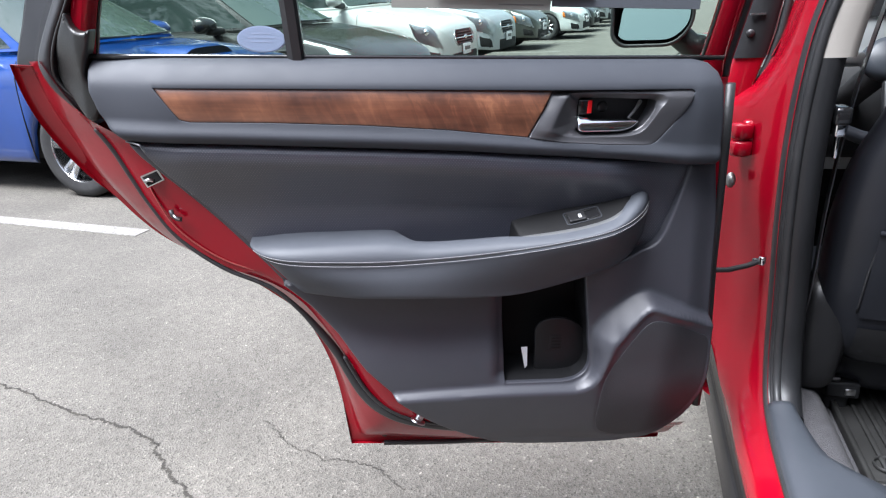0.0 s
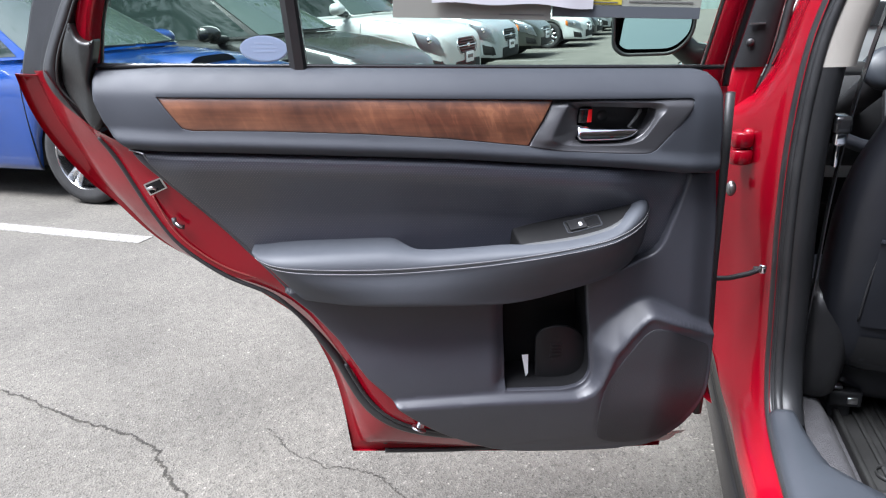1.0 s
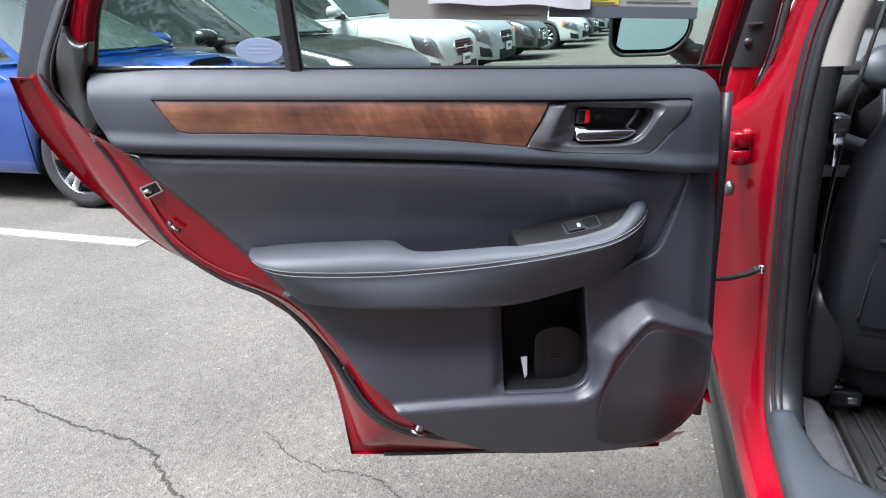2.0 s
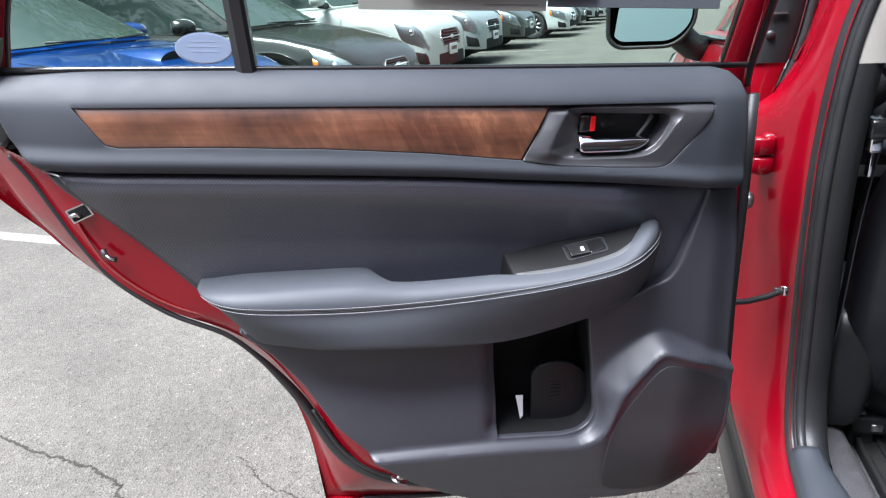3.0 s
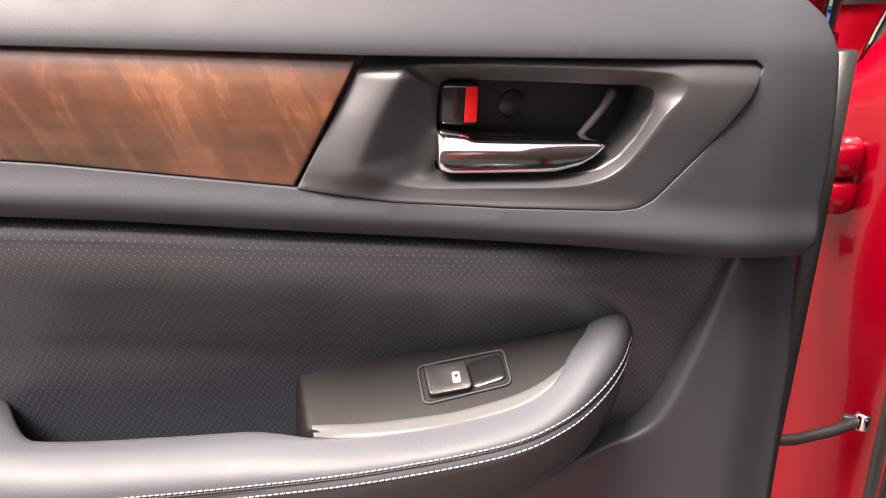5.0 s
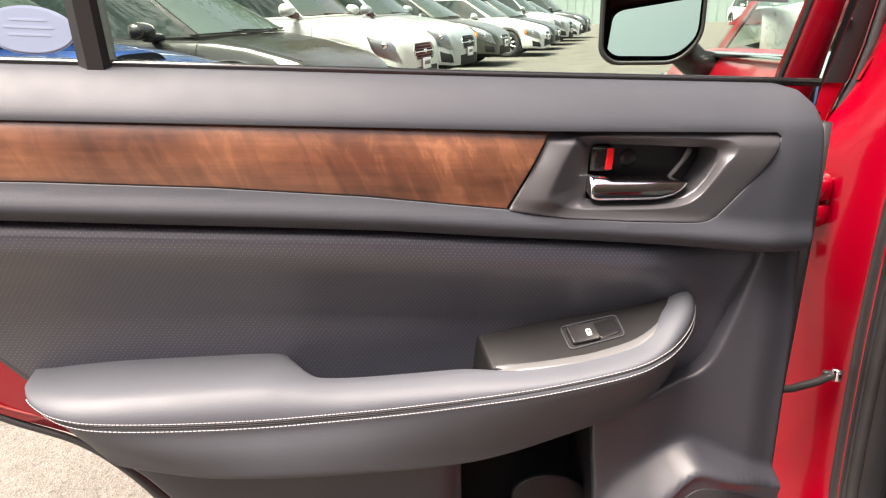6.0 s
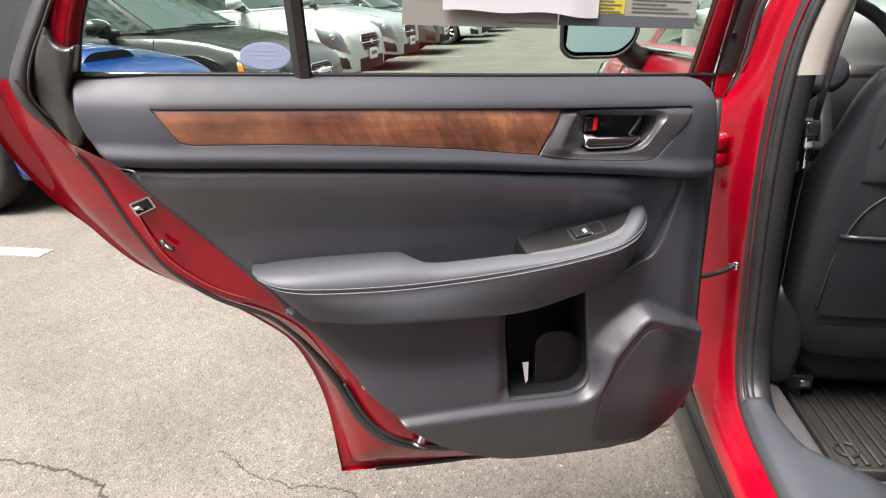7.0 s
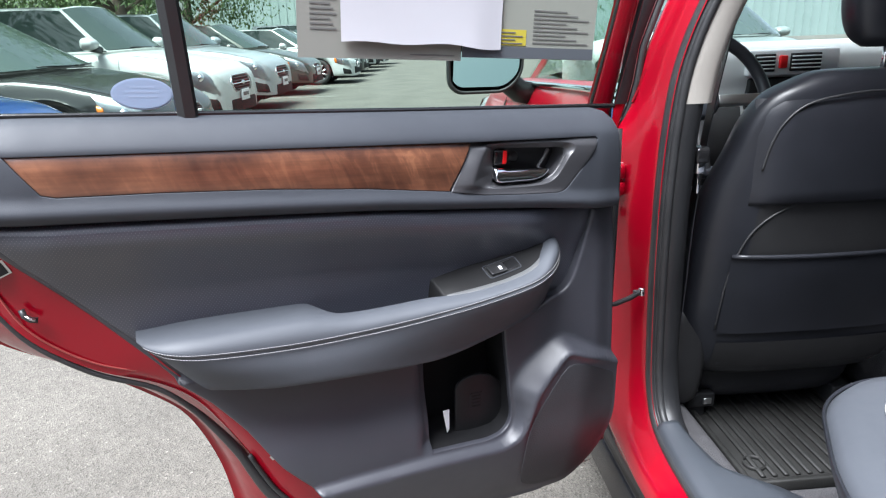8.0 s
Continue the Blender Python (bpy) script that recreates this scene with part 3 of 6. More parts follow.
for f in (0.0, 0.05, 0.10, 0.16, 0.24, 0.36, 0.5, 0.64, 0.78, 0.88, 0.95, 1.0):
    fall = 0.0150 * (f * f / (f + 0.22) * 1.22)
    rows.append([((1 - f) * c[0] + f * e[0], bezel_face(*c) * (1 - f) + bezel_face(*e) * f + fall * (1 - 0.42 * smoothstep(c[0], 0.23, 0.30)), (1 - f) * c[1] + f * e[1]) for c, e in zip(r_mid, r_cup)])
last = rows[-1]
for k in range(1, 4):
    a = math.pi / 2 * k / 3
    rows.append([(e[0] + (hub[0] - e[0]) * 0.02 * math.sin(a), v[1] + 0.0016 * (1 - math.cos(a)), e[1] + (hub[1] - e[1]) * 0.03 * math.sin(a)) for e, v in zip(r_cup, last)])
rows.append([(v[0], 0.006, v[2]) for v in rows[-1]])
bezel = part("handle_bezel", loft(rows, True), M_bezel, door, "satin charcoal surround of the inner door handle")
part("handle_cup", panel([tuple(p) for p in offset(CUP, -0.001)], lambda x, z: 0.000 + 6.0 * max(0.0, x - 0.285) ** 2, 0.002, 0.004, 0.006), M_blackcup, bezel, "glossy black recess behind the handle")
lever = fillet([(0.1935, 1.0068), (0.2085, 1.0055), (0.2140, 1.0030), (0.2845, 1.0028), (0.2885, 1.0005), (0.2815, 0.9945), (0.2735, 0.9900), (0.2595, 0.9865), (0.2010, 0.9850), (0.1940, 0.9880)], [0.0025, 0.002, 0.002, 0.0025, 0.002, 0.002, 0.002, 0.003, 0.003, 0.004], 4)
part("door_lever", panel(lever, lambda x, z: -0.0335 + 22 * max(0, 0.9985 - z) ** 2 + 55 * max(0, z - 0.9985) ** 2 + 0.004 * smoothstep(x, 0.24, 0.29) + 0.52 * (z - 0.995), 0.0028, 0.012, 0.0022), M_chrome, bezel, "chrome inner door handle lever")
lock = part("lock_knob", panel(fillet([(0.1950, 1.0310), (0.2165, 1.0315), (0.2172, 1.0085), (0.1945, 1.0080)], 0.004), lambda x, z: -0.022 + 14 * (x - 0.2075) ** 2 + 6 * (z - 1.02) ** 2, 0.003, 0.020, 0.003), M_gloss, bezel, "black locking tab with a red marker")
part("lock_marker", panel(fillet([(0.2088, 1.0295), (0.2152, 1.0298), (0.2154, 1.0110), (0.2085, 1.0106)], 0.0006, 2), lambda x, z: -0.0232 + 14 * (x - 0.2075) ** 2 + 6 * (z - 1.02) ** 2, 0.0005, 0.002, 0.004), M_redlock, bezel, "red unlocked marker")
part("rib", tube([(0.2745, -0.0085, 0.9990), (0.2815, -0.009, 1.0080), (0.2880, -0.009, 1.0170), (0.2930, -0.0075, 1.0255), (0.2945, -0.006, 1.0275)], [0.0016, 0.0021, 0.0022, 0.0030, 0.0022], 10), M_ribpl, bezel, "grey moulded rib at the end of the recess")
part("screw_cap", moved(lathe([(0.0, -0.0002), (0.0078, -0.0002), (0.0084, 0.0006), (0.0084, 0.003)], 24), Matrix.Translation((0.2385, -0.0010, 1.0170))), M_blackcup, bezel)

# lower carrier with map pocket and loudspeaker housing
LOWER = [(-0.448, 0.968), (-0.405, 0.914), (-0.331, 0.834), (-0.291, 0.787), (-0.252, 0.741), (-0.209, 0.702), (-0.167, 0.653), (-0.122, 0.591), (-0.067, 0.535), (-0.016, 0.4925), (0.044, 0.4570), (0.090, 0.4365), (0.131, 0.4265), (0.190, 0.4225), (0.265, 0.4205), (0.345, 0.4225), (0.405, 0.434), (0.450, 0.466), (0.4715, 0.528), (0.470, 0.594), (0.456, 0.745), (0.4470, 0.844), (0.4310, 0.931)]
low_ = [tuple(p) for p in catmull(LOWER[8:-3], 4)]
RIGHT = [(0.42, 0.36), (0.434, 0.405), (0.466, 0.450), (0.528, 0.4715), (0.594, 0.470), (0.745, 0.456), (0.844, 0.447), (0.931, 0.431), (0.95, 0.428)]
INS_R = [tuple(p) for p in catmull([(0.3835, 0.931), (0.3790, 0.908), (0.3715, 0.874), (0.3605, 0.832), (0.3510, 0.809), (0.3385, 0.797), (0.3215, 0.790)], 3)]
INS_L = [(0.29, 0.772), (0.20, 0.762), (-0.19, 0.762), (-0.262, 0.782), (-0.318, 0.838), (-0.390, 0.916), (-0.4225, 0.960)]
outline = LOWER[:8] + low_ + LOWER[-3:] + [(x, interp(x, SEAM) - 0.0030) for x in np.linspace(0.428, 0.386, 5)] + INS_R + INS_L + [(-0.4235, 0.967)]
HOUSE = [(-0.30, 0.536), (-0.15, 0.545), (-0.062, 0.5505), (0.025, 0.5545), (0.111, 0.5570), (0.205, 0.5570), (0.234, 0.5600), (0.250, 0.5700), (0.2570, 0.5860), (0.2570, 0.6080), (0.2545, 0.6260), (0.2560, 0.6450), (0.2650, 0.6640), (0.2800, 0.6840), (0.3020, 0.7030), (0.3210, 0.7145), (0.3390, 0.7190), (0.3545, 0.7165), (0.3800, 0.7040), (0.4125, 0.6880), (0.4511, 0.6700), (0.50, 0.648), (0.60, 0.60)]
HOUSE = [tuple(p) for p in catmull(HOUSE, 3)]
house_in = signed(HOUSE + [(0.60, 0.30), (-0.30, 0.30)])
POCKET = ccw(fillet([(0.0975, 0.748), (0.1060, 0.5595), (0.2050, 0.5590), (0.2330, 0.5620), (0.2485, 0.5715), (0.2555, 0.5870), (0.2550, 0.6080), (0.2520, 0.6260), (0.2500, 0.6600), (0.2440, 0.7000), (0.238, 0.748)], [0.003, 0.005, 0.004, 0.008, 0.008, 0.008, 0.008, 0.008, 0.008, 0.008, 0.004], 3))
SPEAKER = ccw(catmull([(0.268, 0.500), (0.270, 0.560), (0.290, 0.607), (0.312, 0.645), (0.331, 0.671), (0.349, 0.681), (0.372, 0.677), (0.400, 0.665), (0.436, 0.647), (0.458, 0.634), (0.466, 0.600), (0.466, 0.535), (0.455, 0.499), (0.430, 0.463), (0.385, 0.444), (0.330, 0.436), (0.288, 0.446), (0.272, 0.468)], 3, True))
speaker_in = signed([tuple(p) for p in SPEAKER])
HOLLOW = smooth_table([(0.40, -0.012), (0.43, -0.022), (0.465, -0.031), (0.50, -0.035), (0.55, -0.036), (0.585, -0.0345), (0.612, -0.0300), (0.635, -0.0225), (0.66, -0.0150), (0.69, -0.0115), (0.74, -0.0100), (0.80, -0.0100), (1.0, -0.010)])
FRONT = smooth_table([(0.40, -0.006), (0.43, -0.020), (0.465, -0.033), (0.52, -0.0465), (0.56, -0.0530), (0.60, -0.0550), (0.66, -0.0560), (0.75, -0.052)])


def insert_base(x, z):
    h = interp(x, SEAM) - z
    return interp(h, CURVE) * (1 - 0.75 * smoothstep(x, 0.24, 0.375)) + 0.010 * smoothstep(-0.36 - x, 0.0, 0.07)


def soft_ramp(t, k):
    """0 to 1 in a straight line, its two corners rounded over k."""
    t = min(1.0 + k, max(-k, t))
    if t < k:
        return (t + k) ** 2 / (4 * k)
    if t > 1 - k:
        return 1 - (1 - t + k) ** 2 / (4 * k)
    return t


def lower_depth(x, z):
    xr = interp(z, RIGHT)
    column = -0.0195 + 0.0025 * smoothstep(z, 0.60, 0.90) + 0.012 * smoothstep(x, xr - 0.05, xr)
    y = interp(z, HOLLOW) + (column - interp(z, HOLLOW)) * smoothstep(x, 0.20, 0.30)
    if z > 0.74 and x < 0.2:
        y = insert_base(x, z) + 0.003
    wide = interp(x, [(0.235, 0.007), (0.252, 0.011), (0.270, 0.026), (0.290, 0.034), (0.315, 0.028), (0.336, 0.019), (0.362, 0.015), (0.40, 0.012), (0.46, 0.009)])
    low = smoothstep(z, 0.558, 0.66) if x < 0.30 else 1.0
    wide = 0.007 + (wide - 0.007) * low
    d = house_in(x, z)
    q = soft_ramp(d / wide, 0.13)
    rise = interp(z, FRONT) + 0.030 * smoothstep(x, 0.36, 0.475)
    y += (min(rise, y) - y) * q
    y += 0.0055 * smoothstep(d, wide + 0.001, wide + 0.013) * smoothstep(z, 0.50, 0.60) * smoothstep(x, 0.255, 0.285) * (1 - 0.6 * smoothstep(x, 0.40, 0.46))
    y += 0.015 * smoothstep(x, 0.074, 0.108) ** 2 * (1 - smoothstep(x, 0.110, 0.16)) * smoothstep(z, 0.560, 0.580)
    y += 0.0010 * smoothstep(speaker_in(x, z), -0.001, 0.0025)
    return y


lower = part("lower_trim", panel(outline, lower_depth, 0.0045, 0.022, 0.0045, holes=[([tuple(p) for p in POCKET], 0.003, 0.006)], lines=[offset(ccw(HOUSE + [(0.60, 0.30), (-0.30, 0.30)]), d) for d in (-0.002, 0.002, 0.006)]), M_trim_lo, door, "hard black plastic lower door trim with map pocket")
part("speaker_grille", panel([tuple(p) for p in offset(SPEAKER, 0.0030)], lambda x, z: lower_depth(x, z) - 0.0010, 0.0012, 0.001, 0.007), M_grille, lower, "finely dimpled black loudspeaker grille")
INSERT = [(x, interp(x, SEAM) + 0.001) for x in np.linspace(-0.432, 0.3865, 14)] + [(p[0] + 0.004, p[1] - 0.002) for p in INS_R] + [(0.28, 0.762), (-0.20, 0.756), (-0.268, 0.776), (-0.324, 0.834), (-0.397, 0.914), (-0.430, 0.960)]
part("insert_panel", panel(ccw(INSERT), lambda x, z: insert_base(x, z) + 0.0012, 0.003, 0.006, 0.006, lines=[[(x, interp(x, SEAM) - h) for x in np.linspace(-0.42, 0.38, 60)] + [(x, interp(x, SEAM) - h - 0.0015) for x in np.linspace(0.38, -0.42, 60)] for h in (0.004, 0.009)]), M_perf, door, "black perforated leather door insert")
# wall and back of the pocket, its inner shade painted on as black
cup_ = resample(offset(POCKET, 0.0028), 0.01)
part("pocket_wall", loft([[(p[0], lower_depth(p[0], p[1]) + 0.006, p[1]) for p in cup_ + cup_[:1]], [(p[0], 0.062, p[1]) for p in cup_ + cup_[:1]]]), M_pocketshade, lower, "pocket wall, black for the shade inside")
part("pocket_liner", panel([tuple(p) for p in offset(POCKET, 0.001)], lambda x, z: 0.060, 0.004, 0.01, 0.02), M_pocketshade, lower, "pocket back, black for the shade inside")
arch = [(0.168, 0.552), (0.164, 0.642), (0.176, 0.655), (0.198, 0.662), (0.222, 0.658), (0.240, 0.646), (0.2530, 0.630), (0.256, 0.59), (0.252, 0.552)]
part("pocket_divider", panel([tuple(p) for p in fillet(arch, 0.012)], lambda x, z: 0.004 + 0.02 * (z - 0.55) + 2.2 * (x - 0.205) ** 2, 0.002, 0.003, 0.008), M_divider, lower, "smooth black bottle holder wall")
part("pocket_tag", panel([(0.1405, 0.6080), (0.1515, 0.6085), (0.1535, 0.572), (0.1495, 0.566)], lambda x, z: 0.002, 0.0004, 0.001, 0.02), M_white, lower, "white paper tag in the pocket")
mark = part("moulded_mark", panel(fillet([(0.190, 0.628), (0.212, 0.628), (0.212, 0.600), (0.190, 0.600)], 0.002), lambda x, z: 0.0046, 0.0006, 0.002, 0.02), M_divider, lower)
for k in range(4):
    part("mark_bar", panel([(0.193, 0.6235 - 0.006 * k), (0.209, 0.6235 - 0.006 * k), (0.209, 0.6215 - 0.006 * k), (0.193, 0.6215 - 0.006 * k)], lambda x, z: 0.0038, 0.0003, 0.001, 0.02), M_plate, mark)
part("trim_clip", panel([(-0.137, 0.600), (-0.126, 0.607), (-0.122, 0.601), (-0.133, 0.594)], lambda x, z: -0.010, 0.001, 0.002, 0.02), M_satin, lower)

part("trim_edge", tube(catmull([(-0.449, -0.020, 0.9695), (-0.4275, -0.036, 0.9680), (-0.424, -0.036, 0.9640), (-0.4195, -0.036, 0.9565)], 4), 0.0013, 6), M_lip, lower, "pale moulded edge at the trim corner")

# armrest
ZST = smooth_table([(-0.292, 0.812), (-0.27, 0.807), (-0.237, 0.804), (-0.184, 0.8015), (-0.12, 0.800), (-0.063, 0.801), (0.011, 0.8065), (0.084, 0.8155), (0.158, 0.828), (0.231, 0.8435), (0.27, 0.8545), (0.295, 0.8625), (0.312, 0.8685), (0.322, 0.8720), (0.328, 0.874)])
YF = smooth_table([(-0.292, -0.024), (-0.28, -0.044), (-0.25, -0.063), (-0.20, -0.070), (-0.06, -0.069), (0.011, -0.071), (0.084, -0.075), (0.158, -0.080), (0.231, -0.081), (0.265, -0.074), (0.29, -0.059), (0.312, -0.036), (0.328, -0.008)])
ZL = smooth_table([(-0.292, 0.742), (-0.20, 0.740), (-0.1, 0.740), (0.0, 0.7375), (0.08, 0.734), (0.12, 0.735), (0.17, 0.742), (0.262, 0.762), (0.305, 0.784), (0.328, 0.81)])
YL = smooth_table([(-0.292, -0.048), (-0.2, -0.066), (-0.1, -0.073), (0, -0.070), (0.08, -0.061), (0.17, -0.046), (0.262, -0.030), (0.305, -0.016), (0.328, 0.0)])
CROWN = smooth_table([(-0.292, 0.004), (-0.25, 0.014), (-0.18, 0.020), (-0.10, 0.0232), (-0.06, 0.0205), (-0.02, 0.0160), (0.04, 0.0140), (0.09, 0.0120), (0.13, 0.0088), (0.16, 0.0066), (0.20, 0.0052), (0.25, 0.0066), (0.268, 0.010), (0.285, 0.0155), (0.30, 0.0185), (0.312, 0.0185), (0.320, 0.0165), (0.325, 0.012), (0.328, 0.004)])
rows = []
for x in np.linspace(-0.292, 0.328, 140):
    zs, yf, zl, yl = interp(x, ZST), interp(x, YF), interp(x, ZL), interp(x, YL)
    grip = smoothstep(x, -0.088, -0.040) * (1 - smoothstep(x, 0.290, 0.309))
    plate = smoothstep(x, 0.08, 0.15)
    crown = zs + interp(x, CROWN)
    ytop = 0.010 * (1 - grip) + (yf + 0.034 - 0.013 * plate + 0.018 * smoothstep(x, 0.258, 0.288)) * grip
    ztop = crown + 0.002 * (1 - grip) * smoothstep(x, -0.292, -0.2) - 0.0015 * grip
    sec = [(0.012, zl + 0.012), (yl + 0.02, zl + 0.001), (yl + 0.004, zl), (yl + 0.0005, zl + 0.002), (yl - 0.0012, zl + 0.010), ((yl + yf) / 2 - 0.003, (zl + zs) / 2), (yf - 0.001, zs - 0.012), (yf - 0.0005, zs - 0.002), (yf + 0.002, zs + 0.38 * (crown - zs)), (yf + 0.009, zs + (crown - zs) * 0.78), (yf + 0.020, crown), ((yf + 0.02) * 0.5 + ytop * 0.5, (crown + ztop) / 2 + 0.0008), (ytop, ztop), (ytop + 0.004, ztop - 0.008), (ytop + 0.006, ztop - 0.05)]
    sec = catmull(sec, 3)
    shear = 1.0 * (1 - smoothstep(x, -0.292, 0.02))
    rows.append([(x + shear * min(0.08, max(0, zs - p[1])) * 1.15, p[0], p[1]) for p in sec])
arm = part("armrest", loft(rows), M_arm, door, "padded dark leather armrest with white double stitching")
for row in (rows[0], rows[-1]):
    b = bmesh.new()
    b.faces.new([b.verts.new(p) for p in row])
    part("armrest_end", b, M_arm, arm, smooth=False)


def stitch_row(dz):
    verts, faces, line = [], [], []
    for x in np.linspace(-0.285, 0.326, 1600):
        sh = 1.15 * (1 - smoothstep(x, -0.292, 0.02))
        line.append(Vector((x + sh * max(0, -dz), interp(x, YF) + (-0.0007 if dz > -0.004 else -0.0024), interp(x, ZST) + dz)))
    acc, start = 0.0, 0
    for i in range(1, len(line)):
        acc += (line[i] - line[i - 1]).length
        if acc < 0.0034:
            continue
        a, b = line[start], line[start].lerp(line[i], 0.80)
        d = (b - a).normalized()
        s = d.cross(Vector((0, -1, 0.3))).normalized()
        t = s.cross(d)
        n0 = len(verts)
        for u, r in ((0.0, 0.00022), (0.18, 0.00046), (0.82, 0.00046), (1.0, 0.00022)):
            c = a.lerp(b, u)
            verts += [tuple(c + (s * math.cos(w) + t * math.sin(w)) * r) for w in (0.5, 1.76, 3.01, 4.27, 5.53)]
        faces += [(n0 + 5 * k + j, n0 + 5 * k + (j + 1) % 5, n0 + 5 * k + 5 + (j + 1) % 5, n0 + 5 * k + 5 + j) for k in range(3) for j in range(5)]
        acc, start = 0.0, i
    b = bmesh.new()
    me = bpy.data.meshes.new("tmp")
    me.from_pydata(verts, [], faces)
    b.from_mesh(me)
    bpy.data.meshes.remove(me)
    return b


part("stitching", stitch_row(0.0), M_thread, arm, "white thread stitching")
part("stitching", stitch_row(-0.0062), M_thread, arm, "white thread stitching")
for dz in (-0.0022, -0.0042):
    seam = [(x - dz * 1.15 * (1 - smoothstep(x, -0.292, 0.02)), interp(x, YF) - 0.0002, interp(x, ZST) + dz) for x in np.linspace(-0.288, 0.327, 110)]
    part("seam_welt", tube(seam, 0.0009, 6), M_matte, arm)

# window switch plate
PL = [((0.114, 0.003, 0.8415), (0.1235, -0.040, 0.820)), ((0.150, 0.001, 0.8505), (0.154, -0.053, 0.8275)), ((0.19, -0.001, 0.8595), (0.190, -0.059, 0.835)), ((0.2155, -0.002, 0.8650), (0.2155, -0.060, 0.8405)), ((0.255, -0.003, 0.8745), (0.252, -0.055, 0.851)), ((0.285, -0.004, 0.882), (0.280, -0.040, 0.866)), ((0.302, -0.005, 0.8855), (0.299, -0.020, 0.878))]
PLINE = [(p[:3], p[3:]) for p in catmull([a + b for a, b in PL], 6)]
rows = []
for a, b in PLINE:
    rows.append([a + (b - a) * t for t in (0, 0.25, 0.5, 0.75, 0.84, 0.92)] + [b + np.array((0, 0.004, -0.004)), b + np.array((0, -0.003, -0.012))])
side_ = rows[0]
for dx, dz, f in ((-0.0022, -0.0006, 0.97), (-0.0040, -0.0022, 0.93), (-0.0052, -0.0055, 0.90), (-0.0070, -0.040, 0.86)):
    mid_ = (side_[0] + side_[5]) / 2
    rows.insert(0, [mid_ + (p - mid_) * f + np.array((dx, 0.0, dz)) for p in side_])
switch_plate = part("switch_plate", loft(rows), M_plate, arm, "charcoal window switch plate")
lip, gap = [], []
for k, (a, b) in enumerate(PLINE):
    e = smoothstep(k, 0, 5)
    lip.append([a + (b - a) * 0.80 + np.array((0, 0, -0.0006)), a + (b - a) * 0.83 + np.array((0, 0, 0.0010 * e)), a + (b - a) * 0.88 + np.array((0, 0, 0.0024 * e)), b + np.array((0, 0.002, 0.0046 * e)), b + np.array((0, -0.0005, 0.0046 * e)), b + np.array((0, -0.0022, 0.003 * e)), b + np.array((0, -0.003, -0.010))])
    gap.append(b + np.array((0, -0.0029, 0.0018)))
# paler than the plate: top light on the lip is put into its colour
part("plate_lip", loft(lip), M_lip, switch_plate, "raised lip along the switch plate, top light put into its pale colour")
part("plate_gap", tube(gap, 0.0010, 6), M_matte, switch_plate, "dark joint beside the leather")


def on_plate(x, t, lift=0.0):
    xs = [a[0] for a, b in PL]
    a = np.array([np.interp(x, xs, [a[k] for a, b in PL]) for k in range(3)])
    b = np.array([np.interp(x, xs, [b[k] for a, b in PL]) for k in range(3)])
    return Vector(a + (b - a) * t + np.array((0, -0.36, 0.93)) * lift)


def plate_block(outline, height, drop=0.004, round_=0.0008):
    """A block on the switch plate. outline: (along, across) pairs; height(u, v): its top over the plate."""
    poly = ccw(outline)
    rows = [[on_plate(p[0], p[1], -drop) for p in poly]]
    for k in range(4):
        a = math.pi / 2 * k / 3
        c = np.mean(poly, 0)
        ins = [p + (c - p) * (round_ * (1 - math.cos(a)) / 0.012) for p in poly]
        rows.append([on_plate(p[0], p[1], height(*p) - round_ * (1 - math.sin(a))) for p in ins])
    b = loft(rows, True)
    c = np.mean(poly, 0)
    b.verts.ensure_lookup_table()
    n, m = len(poly), len(rows) * len(poly)
    ring_in = [b.verts.new(on_plate(*(c + (p - c) * 0.5), height(*(c + (p - c) * 0.5)))) for p in poly]
    mid = b.verts.new(on_plate(*c, height(*c)))
    b.verts.ensure_lookup_table()
    for i in range(n):
        j = (i + 1) % n
        b.faces.new((b.verts[m - n + i], b.verts[m - n + j], ring_in[j], ring_in[i]))
        b.faces.new((ring_in[i], ring_in[j], mid))
    return b


def round_quad(x0, x1, t0, t1, r, skew=0.0):
    """A rounded quad; t runs across the plate, which is about 62 mm wide."""
    k = 0.062
    return [(p[0], p[1] / k) for p in fillet([(x0, t0 * k), (x1, t0 * k), (x1 + skew, t1 * k), (x0 + skew, t1 * k)], r, 4)]


part("switch_well", plate_block(round_quad(0.1885, 0.2405, 0.27, 0.66, 0.004, 0.003), lambda u, v: 0.0004, 0.003, 0.0002), M_under, switch_plate, "black switch recess")
ring_ = round_quad(0.1872, 0.2418, 0.245, 0.685, 0.0045, 0.003)
part("switch_frame", tube([on_plate(p[0], p[1], 0.0006) for p in ring_ + ring_[:1]], 0.0008, 6, False), M_trim, switch_plate, "thin switch frame")
part("window_switch", plate_block(round_quad(0.1908, 0.2165, 0.30, 0.635, 0.0025, 0.0028), lambda u, v: 0.0038 + 9.0 * (u - 0.206) ** 2, 0.003), M_blackcup, switch_plate, "black rocker window switch")
part("switch_scoop", plate_block(round_quad(0.2180, 0.2392, 0.30, 0.62, 0.004, 0.0026), lambda u, v: 0.0008 + 0.0012 * smoothstep(u, 0.228, 0.240), 0.003), M_gloss, switch_plate, "scooped end of the switch")
part("switch_symbol", plate_block(round_quad(0.2078, 0.2122, 0.42, 0.545, 0.0012, 0.0006), lambda u, v: 0.0043, 0.0004, 0.0002), M_white, switch_plate, "white window symbol")
part("symbol_pane", plate_block(round_quad(0.2090, 0.2112, 0.45, 0.485, 0.0005, 0.0003), lambda u, v: 0.0046, 0.0002, 0.0001), M_under, switch_plate)

